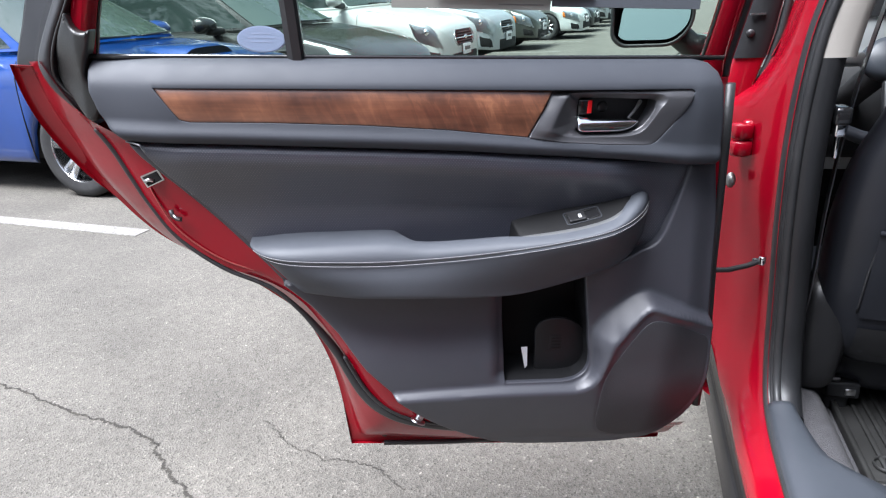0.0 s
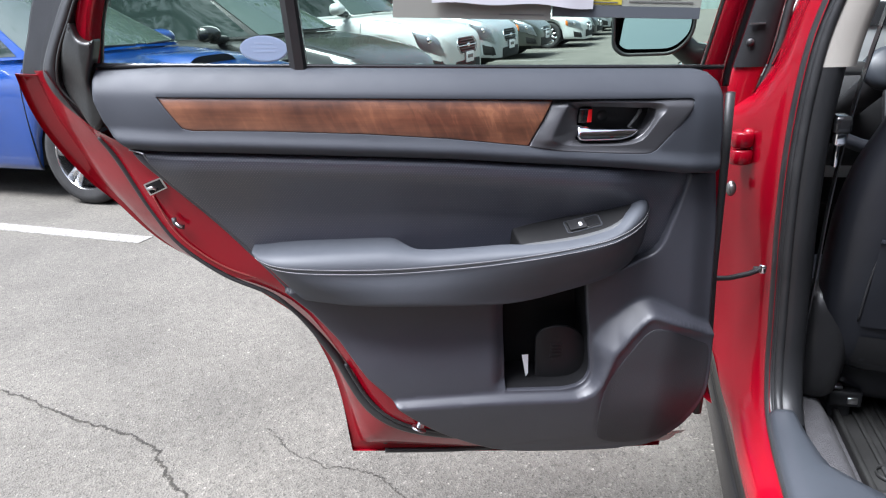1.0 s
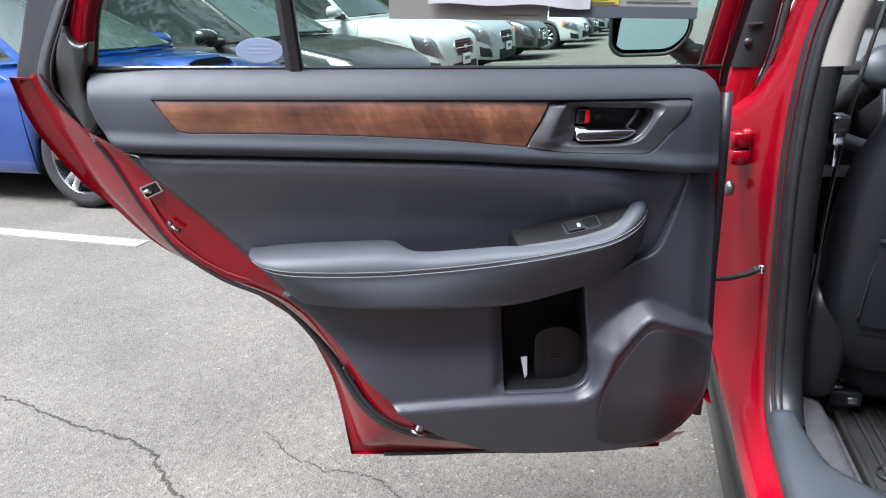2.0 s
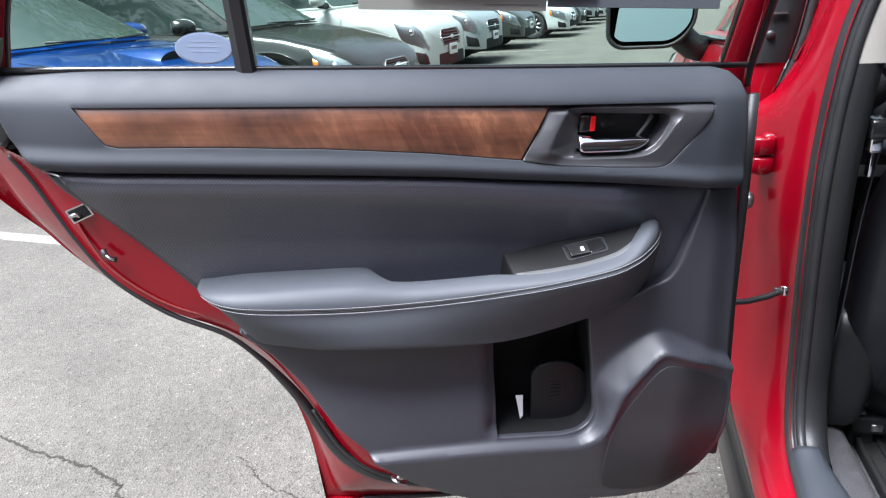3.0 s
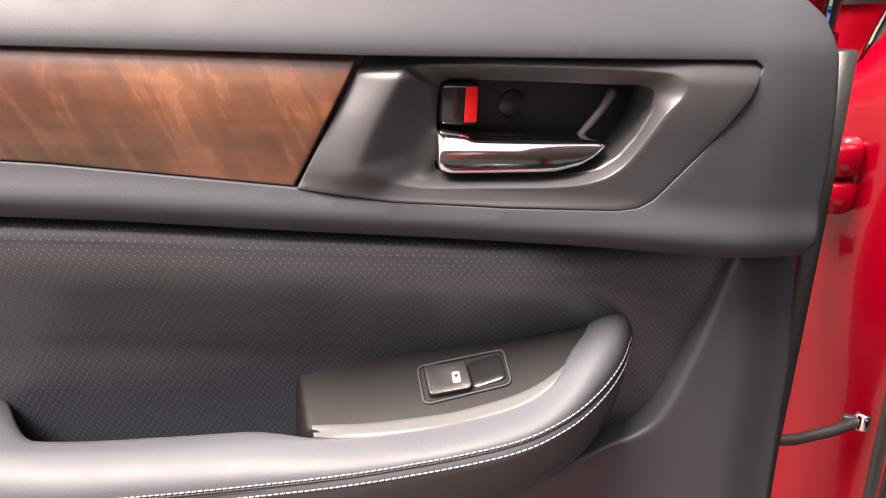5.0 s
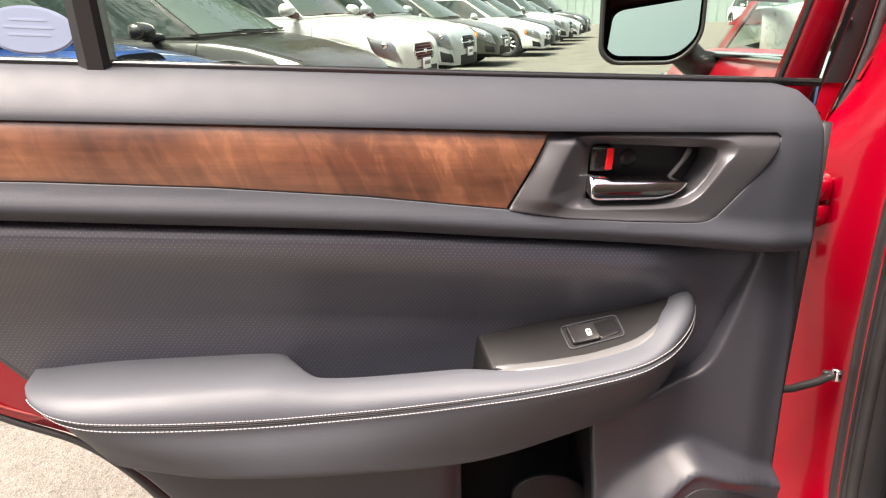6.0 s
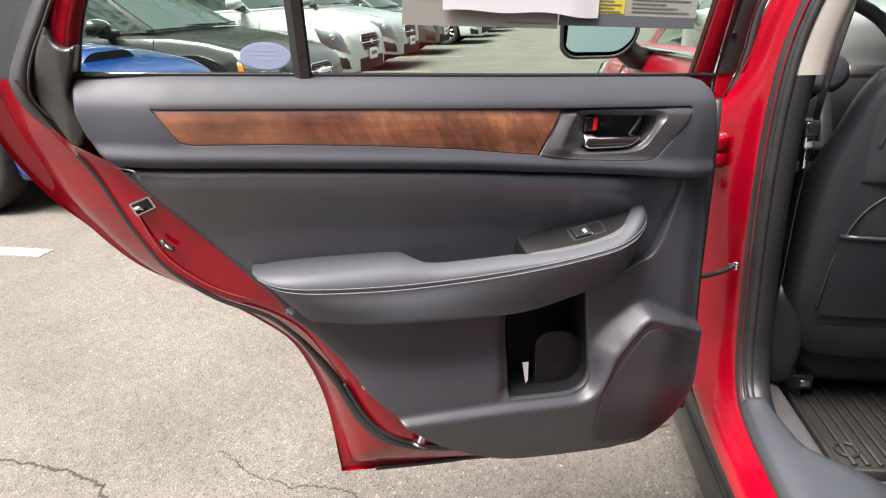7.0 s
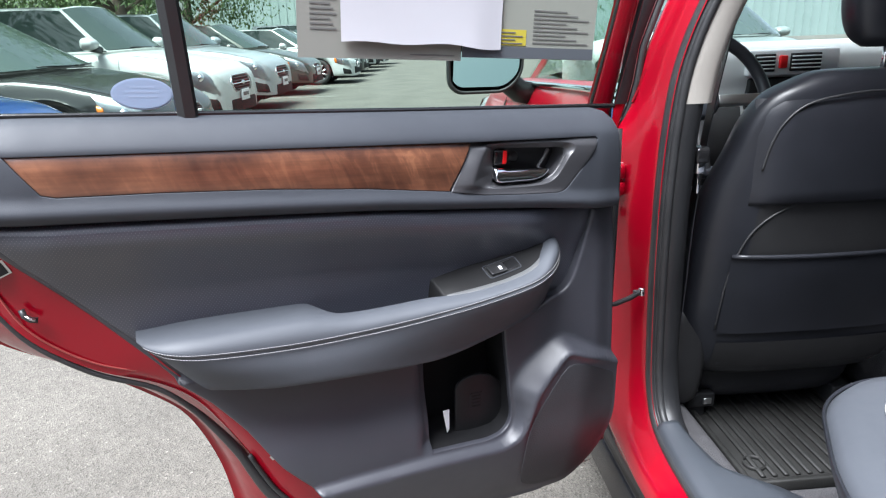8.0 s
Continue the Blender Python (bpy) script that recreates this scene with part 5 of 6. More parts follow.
    for kind, side, rows in panes:
        if kind != "screen":
            g = part("side_window", loft(rows), M_glass if see else M_cabin, car)
            g.visible_shadow = False
    # black window surround and wiper
    for side in (1, -1):
        part("wiper", tube([lo[0] * np.array((1, side, 1)) + np.array((0.02, side * 0.06, 0.016)), lo[0] * np.array((1, side, 1)) + np.array((-0.02, side * 0.32, 0.022)), lo[1] * np.array((1, side, 1)) + np.array((-0.02, -side * 0.02, 0.04))], 0.008, 6), M_blackpl, car)
    # running gear
    part("underbody", merge(box(-L + 0.25, -0.2, -W * 0.72, W * 0.72, 0.20, 0.218 if hollow else 0.52, 0.004), *[box(xw - R - 0.05, xw + R + 0.05, -W * 0.93, W * 0.93, 0.50, R * 2 + 0.02, 0.01) for xw in wheels]), M_under, car, smooth=False)
    for xw in wheels:
        for side in (1, -1):
            wm = pose(xw, side * (W - 0.115), R, 0, 0, 0 if side < 0 else 180)
            wh = new("wheel")
            wh.parent = car
            wh.matrix_local = wm
            wd = 0.105
            ty = part("tyre", lathe([(R - 0.105, -wd * 0.9), (R - 0.06, -wd), (R - 0.02, -wd * 0.97), (R, -wd * 0.72), (R, wd * 0.72), (R - 0.02, wd * 0.97), (R - 0.06, wd), (R - 0.105, wd * 0.9)], 40), M_tyre, wh)
            parts = [lathe([(0.0, -0.055), (0.05, -0.06), (0.062, -0.045), (0.06, 0.02)], 24), lathe([(R - 0.085, 0.08), (R - 0.10, -0.07), (R - 0.105, -0.093), (R - 0.09, -0.097), (R - 0.083, -0.085)], 40)]
            ns = P.get("spokes", 5)
            for k in range(ns):
                for off in ((-0.16, 0.16) if P.get("twin") else (0,)):
                    a = 2 * math.pi * k / ns
                    b = loft([[(x_, y_, z_) for x_, y_, z_ in ((-hw, yy, rr), (hw, yy, rr), (hw * 0.8, yy + 0.035, rr), (-hw * 0.8, yy + 0.035, rr))] for rr, hw, yy in ((0.045, 0.022, -0.062), (0.13, 0.020, -0.074), (R - 0.09, 0.026, -0.086))], True, True)
                    parts.append(moved(b, Matrix.Rotation(a + off, 4, "Y")))
            part("rim", merge(*parts), M_rim, wh, "silver alloy wheel rim")
            part("brake", lathe([(0.0, 0.0), (0.15, 0.0), (0.15, 0.02), (0.0, 0.02)], 24), M_under, wh)
    # lights, grille, bumper
    for side in (1, -1):
        h0, h1, s0, s1 = P["lamp"]
        hl = patch("headlight", h0, h1, s0, s1, side, M_lampin, 0.014, skew=P.get("lampskew", -0.05))
        patch("lens", h0, h1, s0, s1, side, M_lens, 0.022, hl, "clear lamp lens", skew=P.get("lampskew", -0.05))
        pc = section((h0 + h1) / 2 - 0.04, (s0 + s1) / 2)
        part("projector", moved(lathe([(0.0, 0.05), (0.03, 0.045), (0.048, 0.02), (0.05, 0.0)], 16, "X"), Matrix.Translation((pc[0] - 0.012, pc[1] * side, pc[2] - 0.012))), M_chrome, hl)
        if P.get("side_lamp", True):
            patch("indicator", h1 + 0.02, h1 - 0.05, s0 + 0.15, s0 + (s1 - s0) * 0.5, side, M_amber, 0.018, hl, "amber side lamp", skew=-0.02)
        if P.get("fog"):
            patch("fog_lamp_bezel", -0.05, -0.26, 0.9, 2.0, side, M_under, 0.008, skew=-0.02)
    gz0, gz1, gw = P["grille"]
    back_at = sorted((z, x) for x, z in top if x < 0.5)

    def nose(y, z, lift):
        """A point over the rounded nose at a height and a place across."""
        return (-interp(z, back_at) - 0.10 * (abs(y) / W) ** 2.2 + lift, y, z)

    def nose_patch(zs, half, lift):
        return loft([[nose(y * half(z), z, lift - (0.012 if abs(y) > 0.99 else 0.0)) for y in np.linspace(-1, 1, 15)] for z in zs])

    spread_ = lambda z: gw * (0.80 + 0.24 * math.sin(math.pi * min(1.0, max(0.0, (z - gz0) / (gz1 - gz0)))))
    gr = part("grille", nose_patch(np.linspace(gz0, gz1, 7), spread_, 0.012), M_under, car, "black front grille")
    for k in range(5):
        z = gz0 + (gz1 - gz0) * (k + 0.7) / 5.6
        part("grille_bar", tube([nose(y * spread_(z) * 0.97, z, 0.018) for y in np.linspace(-1, 1, 11)], 0.009 if k == 2 else 0.006, 6), M_chrome if k == 2 else M_blackcup, gr)
    edge_ = [(spread_(z), z) for z in np.linspace(gz0, gz1, 7)] + [(-spread_(z), z) for z in np.linspace(gz1, gz0, 7)]
    part("grille_frame", tube([nose(y, z, 0.014) for y, z in edge_ + edge_[:1]], 0.008, 6), M_rim, gr, "bright grille surround")
    bx, _, bz = nose(0, (gz0 + gz1) / 2, 0.016)
    part("badge", moved(lathe([(0.0, 0.020), (0.045, 0.016), (0.06, 0.008), (0.062, 0.0)], 24, "X"), Matrix.Translation((bx, 0, bz)) @ Matrix.Diagonal((1, 0.85, 0.5, 1))), M_chrome, gr)
    part("lower_intake", box(-0.12, 0.010, -W * 0.58, W * 0.58, 0.25, 0.44, 0.03), M_under, car, "black lower bumper intake")
    pl = part("number_plate", box(0.012, 0.034, -0.155, 0.155, 0.40, 0.545, 0.004), M_white, car, "number plate with plain bars")
    part("plate_bar", box(0.033, 0.037, -0.12, 0.12, 0.455, 0.505, 0.002), M_ink, pl)
    # mirrors, handles, shut lines
    for side in (1, -1):
        mx, my, mz = P["mirror"]
        sh_ = []
        for k in range(9):
            a = math.pi * k / 8 - math.pi / 2
            r = math.cos(a) ** 0.3 if 0 < k < 8 else 0.02
            sh_.append([(mx + 0.12 * math.sin(t) * r * (1 if math.sin(t) > 0 else 0.35), side * (my + 0.12 * math.sin(a)), mz + 0.080 * math.cos(t) * r) for t in [2 * math.pi * q / 20 for q in range(20)]])
        mir = part("wing_mirror", loft(sh_, True), P.get("mirror_mat", color), car)
        part("mirror_stalk", tube([(mx + 0.03, side * (my - 0.02), mz - 0.05), (mx + 0.03, side * (my - 0.24), mz - 0.07)], 0.045, 8), M_blackpl, mir)
        part("mirror_face", moved(lathe([(0.0, 0), (0.9, 0), (1.0, 0.03)], 24, "X"), Matrix.Translation((mx - 0.036, side * my, mz)) @ Matrix.Diagonal((0.2, 0.098, 0.062, 1))), M_mirror, mir)
        for xd in P["shuts"]:
            if hollow and side > 0 and hollow[1] - 0.1 < xd < hollow[0] + 0.02:
                continue
            line = [section(xd, s) * np.array((1, side, 1)) for s in np.linspace(0.3, 4.4, 16)]
            part("shut_line", tube(line, 0.0045, 5), M_under, car)
        for xd in P["handles"]:
            if hollow and side > 0 and hollow[1] < xd < hollow[0]:
                continue
            p = section(xd, 3.3)
            part("door_handle", moved(box(-0.09, 0.09, -0.014, 0.014, -0.012, 0.012, 0.008), Matrix.Translation((p[0], side * (p[1] + 0.012), p[2]))), color, car)
        if P.get("clad"):
            for xw in wheels:
                arc = []
                for k in range(17):
                    a = math.pi * k / 16
                    x, z = xw + (R + 0.05) * math.cos(a), R + (R + 0.05) * math.sin(a)
                    arc.append((x, side * (W * interp(-x, wid) + 0.002), z))
                part("arch_cladding", tube(arc, 0.028, 6, True), M_blackpl, car)
            part("sill_cladding", box(-P["axle"] - P["base"] + R, -P["axle"] - R, side * W * 0.97 - 0.03, side * W * 0.97 + 0.03, 0.20, 0.30, 0.02), M_blackpl, car)
    line = [section(x, 5.0) for x in np.linspace(-0.30, -P["cowl"] + 0.1, 14)]
    for side in (1, -1):
        if not hollow:
            part("bonnet_line", tube([p * np.array((1, side, 1)) for p in line], 0.004, 5), M_under, car)
    if P.get("scoop"):
        sc = []
        for x, w, h in ((-0.42, 0.27, 0.060), (-0.46, 0.28, 0.068), (-0.62, 0.28, 0.056), (-0.82, 0.25, 0.028), (-0.98, 0.20, 0.0)):
            zt = interp(-x, top)
            sc.append([(x, y * w, zt - 0.01 + h * (1 - abs(y) ** 5)) for y in np.linspace(-1, 1, 13)])
        part("bonnet_scoop", loft(sc), color, car)
        part("scoop_mouth", loft([[(-0.415, y * 0.25, interp(0.42, top) - 0.002 + k * 0.050 * (1 - abs(y) ** 5)) for y in np.linspace(-1, 1, 13)] for k in (0.0, 1.0)]), M_under, car, "dark opening of the bonnet scoop")
    return car, section


def cabin(cowl, cz, wstop, roof, rend, rbase, bz, hw, hr, bp, cp, tail_z=None):
    low = [(-cowl + 0.06, 0.0, cz + 0.015), (-cowl, hw * 0.62, cz), (-cowl - 0.20, hw * 0.93, cz - 0.01), (-bp, hw, bz), (-cp, hw * 0.98, bz + 0.02), (-rbase + 0.12, hw * 0.86, (tail_z or bz) + 0.03), (-rbase, 0.0, (tail_z or bz) + 0.04)]
    high = [(-wstop + 0.05, 0.0, roof - 0.01), (-wstop, hr * 0.62, roof - 0.018), (-wstop - 0.10, hr * 0.93, roof - 0.05), (-bp, hr, roof - 0.03), (-cp, hr * 0.98, roof - 0.03), (-rend + 0.02, hr * 0.86, roof - 0.05), (-rend, 0.0, roof - 0.03)]
    return dict(low=low, high=high, kind=["screen", "screen", "pane", "pane", "pane", "screen"], inset=[((0.0, 1.0), 0.03, 0.04), ((0.0, 0.90), 0.03, 0.04), ((0.10, 0.0), 0.05, 0.07), ((0.0, 0.02), 0.05, 0.07), ((0.03, 0.20), 0.06, 0.10), ((0.12, 1.0), 0.08, 0.08)])


SEDAN = dict(L=4.6, W=1.80, axle=0.92, base=2.65, tyre=0.325, cowl=1.15, spokes=5, twin=True,
             top=[(0, 0.50), (0.008, 0.56), (0.02, 0.62), (0.045, 0.69), (0.09, 0.755), (0.15, 0.79), (0.25, 0.83), (0.45, 0.868), (0.8, 0.92), (1.15, 0.972), (1.4, 0.955), (3.9, 0.98), (4.5, 1.03), (4.6, 0.98)],
             shoulder=[(0, 0.48), (0.02, 0.58), (0.06, 0.65), (0.1, 0.69), (0.3, 0.76), (0.8, 0.85), (1.4, 0.90), (2.5, 0.93), (3.8, 0.96), (4.6, 0.90)],
             width=[(0, 0.52), (0.012, 0.62), (0.04, 0.74), (0.10, 0.85), (0.25, 0.93), (0.6, 0.985), (1.2, 1.0), (3.8, 1.0), (4.3, 0.95), (4.6, 0.84)],
             cabin=cabin(1.15, 0.972, 2.05, 1.46, 3.35, 4.1, 0.94, 0.78, 0.57, 2.45, 3.35, 0.98),
             lamp=(-0.012, -0.42, 2.35, 4.25), lampskew=-0.12, side_lamp=False, grille=(0.50, 0.66, 0.30), mirror=(-1.80, 0.98, 1.02), shuts=(-1.30, -2.42, -3.35), handles=(-2.25, -3.15), scoop=True, fog=True)
HATCH = dict(SEDAN, scoop=False, twin=False, spokes=10, L=4.4, clad=False, side_lamp=True, grille=(0.47, 0.60, 0.28),
             top=[(0, 0.48), (0.008, 0.52), (0.02, 0.56), (0.045, 0.615), (0.09, 0.665), (0.15, 0.705), (0.25, 0.755), (0.45, 0.825), (0.8, 0.905), (1.15, 0.972), (1.4, 0.955), (3.9, 0.98), (4.5, 1.03), (4.6, 0.98)],
             shoulder=[(0, 0.46), (0.02, 0.53), (0.06, 0.58), (0.1, 0.615), (0.3, 0.715), (0.8, 0.845), (1.4, 0.90), (2.5, 0.93), (3.8, 0.96), (4.6, 0.90)],
             cabin=cabin(1.15, 0.972, 2.05, 1.49, 3.75, 4.25, 0.94, 0.78, 0.58, 2.45, 3.35, 0.98))
CROSS = dict(HATCH, clad=True, spokes=5, tyre=0.345, sill=0.28, mirror=(-1.62, 0.99, 1.05),
             top=[(x, z + 0.05) for x, z in HATCH["top"]], shoulder=[(x, z + 0.05) for x, z in HATCH["shoulder"]],
             cabin=cabin(1.15, 1.02, 2.05, 1.56, 3.75, 4.25, 0.99, 0.78, 0.59, 2.45, 3.35, 1.03), grille=(0.52, 0.65, 0.30))
SUV = dict(L=4.6, W=1.82, axle=0.93, base=2.67, tyre=0.35, sill=0.29, cowl=1.25, spokes=5, clad=True, fog=True,
           top=[(0, 0.56), (0.008, 0.63), (0.02, 0.69), (0.045, 0.76), (0.08, 0.81), (0.14, 0.86), (0.25, 0.915), (0.6, 1.0), (1.0, 1.07), (1.25, 1.11), (1.45, 1.10), (4.5, 1.12), (4.6, 1.05)],
           shoulder=[(0, 0.53), (0.02, 0.63), (0.06, 0.70), (0.1, 0.75), (0.3, 0.86), (0.8, 0.97), (1.4, 1.03), (2.5, 1.06), (3.8, 1.08), (4.6, 1.04)],
           width=[(0, 0.54), (0.012, 0.65), (0.04, 0.78), (0.10, 0.88), (0.25, 0.95), (0.6, 0.99), (1.2, 1.0), (4.0, 1.0), (4.4, 0.96), (4.6, 0.88)],
           cabin=cabin(1.25, 1.11, 1.95, 1.70, 4.25, 4.55, 1.08, 0.79, 0.62, 2.35, 3.35),
           lamp=(-0.014, -0.40, 2.25, 4.25), lampskew=-0.16, side_lamp=False, grille=(0.53, 0.74, 0.40), mirror=(-1.55, 1.0, 1.20), shuts=(-1.25, -2.33, -3.40), handles=(-2.15, -3.15))

P_blue = paint("blue paint", (0.002, 0.042, 0.22), 0.1, 0.28, 1.0)
P_grey = paint("dark grey paint", (0.026, 0.027, 0.026), 0.1, 0.22, 0.4)
P_white = paint("white paint", (0.58, 0.60, 0.59), 0.0, 0.35)
P_silver = paint("pale silver paint", (0.40, 0.43, 0.45), 0.3, 0.3)
P_pale = paint("pale grey-green paint", (0.24, 0.28, 0.27), 0.2, 0.3)
P_green = paint("dark green grey paint", (0.08, 0.085, 0.075), 0.4, 0.3)
P_dark = paint("charcoal paint", (0.06, 0.062, 0.065), 0.5, 0.3)


def stall(u, v):
    return LOT @ pose(u, v, 0)


CARS = [
    (SEDAN, -2.62, 3.20, P_blue, "bright blue saloon with a bonnet scoop, parked in a stall"),
    (HATCH, -2.52, 5.70, P_grey, "dark grey hatchback parked beside the blue saloon"),
    (SUV, -2.93, 8.60, P_white, "white compact off-roader parked in the row"),
    (SUV, -3.10, 11.50, P_silver, "pale silver off-roader parked in the row"),
    (CROSS, -3.15, 14.70, P_green, "dark green-grey car parked in the row"),
    (HATCH, -2.75, 18.1, P_white, "white hatchback with silver wheels parked in the row"),
    (HATCH, -2.9, 21.0, P_dark, "charcoal car far down the parked row"),
    (SUV, -2.9, 24.0, P_silver, "silver car at the far end of the row"),
    (HATCH, -2.9, 27.0, P_white, "white car at the far end of the row"),
    (SUV, -2.9, 30.0, P_dark, "dark car at the far end of the row"),
]
for spec, u, v, col, label in CARS:
    build_car(spec, stall(u, v), "parked_car", label, col)
build_car(HATCH, pose(0.552, 0.155, 0, 0, 0, -20) @ pose(5.0, 8.0, 0, 0, 0, -90), "parked_car", "pale silver hatchback standing ahead of the red car", P_pale)
build_car(SUV, LOT @ pose(6.0, 46.0, 0, 0, 0, -75), "parked_car", "white off-roader standing far across the lot", P_white)

# ---- the red car itself ----
CAR = pose(0.552, 0.155, 0, 0, 0, -20)      # x: to the car's right, y: to its front, from the rear door's hinge
SIDE, NOSE = 0.87, 2.35
OURS = dict(SUV, L=4.82, W=1.84, axle=0.95, base=2.745, clad=False, fog=False, sill=0.30,
            top=[(0, 0.54), (0.008, 0.62), (0.02, 0.70), (0.045, 0.79), (0.08, 0.85), (0.14, 0.89), (0.25, 0.93), (0.6, 0.98), (1.0, 1.02), (1.25, 1.05), (1.45, 1.04), (4.6, 1.10), (4.82, 1.05)],
            shoulder=[(0, 0.52), (0.02, 0.64), (0.06, 0.73), (0.1, 0.77), (0.3, 0.86), (0.8, 0.94), (1.4, 0.98), (2.35, 1.0), (3.4, 1.03), (4.82, 1.04)],
            width=[(0, 0.54), (0.012, 0.65), (0.04, 0.77), (0.10, 0.88), (0.25, 0.94), (0.6, 0.985), (1.2, 1.0), (4.0, 1.0), (4.5, 0.96), (4.82, 0.88)],
            cabin=cabin(1.15, 1.045, 1.95, 1.60, 4.30, 4.75, 1.01, 0.84, 0.62, 2.33, 3.42),
            mirror=(-1.52, 1.02, 1.06), shuts=(-1.20, -2.28, -3.42), handles=(-2.1, -3.2))
OURS["cabin"]["open"] = (3,)
OURS["cabin"]["low"][2] = (-1.22, 0.825, 0.985)
OURS["cabin"]["low"][3] = (-2.33, 0.84, 1.03)
OURS["cabin"]["high"][2] = (-2.05, 0.66, 1.55)
BUILD = CAR @ pose(SIDE, NOSE, 0, 0, 0, 90)
ours, osec = build_car(OURS, BUILD, "car", "red estate car with its rear door standing open", M_red, (-2.29, -3.44, -1.15, -4.75), "")
for ob in [o for o in ours.children if o.name.split(".")[0] == "wing_mirror"]:
    for o in (*ob.children, ob):
        bpy.data.objects.remove(o)
TO_B = BUILD.inverted() @ CAR


def own(name, bm, material, label="", smooth=True, parent=None):
    return part(name, moved(bm, TO_B), material, parent or ours, label, smooth)


# door aperture: jamb, rubber seal, trim
AP = [((0.24, -0.15, 1.50), (1, 0)), ((0.155, -0.115, 1.33), (1, 0)), ((0.098, -0.09, 1.20), (1, 0)), ((0.066, -0.083, 1.10), (1, 0)), ((0.052, -0.082, 1.0), (1, 0)), ((0.047, -0.078, 0.88), (1, 0)), ((0.052, -0.063, 0.75), (1, 0)), ((0.060, -0.047, 0.65), (1, -0.05)), ((0.067, -0.036, 0.55), (1, -0.15)), ((0.071, -0.036, 0.47), (0.9, -0.43)), ((0.072, -0.065, 0.405), (0.55, -0.83)), ((0.071, -0.125, 0.378), (0.15, -1)), ((0.069, -0.25, 0.367), (0, -1)), ((0.068, -0.5, 0.362), (0, -1)), ((0.068, -0.80, 0.372), (0, -1)), ((0.068, -1.0, 0.46), (-0.5, -0.8))]
path = []
for q in catmull([p + d for p, d in AP], 6):
    d = Vector((0, q[3], q[4])).normalized()
    path.append((Vector(q[:3]), d))


LIMIT = [(0.22, 0.036), (0.25, 0.034), (0.30, 0.024), (0.36, 0.006), (0.43, -0.012), (0.50, -0.04), (0.60, -0.09), (0.62, -1.0), (0.90, -1.0), (0.93, -0.06), (0.98, 0.008), (1.03, 0.034), (1.07, 0.045), (1.13, 0.060), (1.2, 0.086), (1.33, 0.145), (1.5, 0.225)]


def sweep(sec, lo=0, hi=None):
    return loft([[Vector((max(p.x + i, interp(p.z + d.z * o, LIMIT)), p.y + d.y * o, p.z + d.z * o)) for o, i in sec] for p, d in path[lo:hi]])


own("door_jamb", sweep([(0.125, -0.100), (0.118, -0.098), (0.112, -0.090), (0.100, -0.072), (0.070, -0.050), (0.040, -0.030), (0.022, -0.012), (0.012, -0.002), (0.0, 0.002), (-0.01, 0.004)]), M_redin, "red painted door jamb")
own("aperture_seal", merge(loft([[p + d * (0.003 + 0.011 * math.cos(a)) + Vector((0.008 + 0.011 * math.sin(a), 0, 0)) for a in [2 * math.pi * k / 10 for k in range(10)]] for p, d in path], True), loft([[p + d * (-0.012 + 0.007 * math.cos(a)) + Vector((0.019 + 0.008 * math.sin(a), 0, 0)) for a in [2 * math.pi * k / 8 for k in range(8)]] for p, d in path], True), loft([[p + d * (-0.005 + 0.008 * math.cos(a)) + Vector((0.0135 + 0.007 * math.sin(a), 0, 0)) for a in [2 * math.pi * k / 8 for k in range(8)]] for p, d in path], True)), M_rubber, "black rubber seal round the door opening")
trim_sec = [(-0.010, 0.020), (-0.015, 0.028), (-0.016, 0.060), (-0.008, 0.074), (0.03, 0.086), (0.10, 0.092)]
own("pillar_trim_upper", sweep(trim_sec, 0, 23), M_beige, "beige upper pillar trim")
low_sec = [(-0.010, 0.020), (-0.015, 0.028), (-0.016, 0.045), (-0.008, 0.060), (0.03, 0.072), (0.10, 0.082)]
own("pillar_trim_lower", sweep(low_sec, 22, 66), M_blackpl, "black lower pillar trim")
rows = []
for k in range(63, len(path)):
    p, d = path[k]
    w, flare = smoothstep(k, 62, 80), 0.10 * smoothstep(k, 70.5, 74.5)
    sec = [(0.022, -0.003), (0.008, -0.001), (-0.014, 0.003), (-0.023, 0.010), (-0.026, 0.026 + 0.019 * w), (-0.025, 0.038 + 0.037 * w + 0.7 * flare), (-0.018, 0.046 + 0.059 * w + flare), (0.004, 0.052 + 0.068 * w + flare), (0.055, 0.055 + 0.075 * w + flare)]
    rows.append([p + d * o + Vector((x_, 0, 0)) for o, x_ in sec])
own("scuff_plate", loft([[q - path[63][1] * 0.0 + Vector((0, 0.002, -0.012)) for q in rows[0]]] + rows), M_scuff, "slate grey plastic scuff plate on the sill")
own("sill_end", loft([[(0.026, 0.035, z), (0.032, 0.022, z), (0.055, 0.012, z)] for z in (0.20, 0.28, 0.34, 0.385)]), M_sill)
own("sill_cladding", loft([[(0.069 + i, f, 0.367 - o) for o, i in ((0.060, -0.030), (0.064, -0.038), (0.092, -0.050), (0.095, -0.047), (0.099, -0.053), (0.128, -0.060), (0.19, -0.056))] for f in (-1.0, -0.5, -0.1, 0.4, 1.0)]), M_sill, "black plastic sill cladding")
# rear edge of the closed front door beside the pillar
SASH = [(0.90, -0.045, -0.012), (0.95, -0.045, 0.000), (1.0, -0.040, 0.012), (1.026, -0.034, 0.021), (1.07, -0.023, 0.031), (1.13, -0.008, 0.039), (1.21, 0.016, 0.067), (1.33, 0.076, 0.127), (1.50, 0.156, 0.207)]


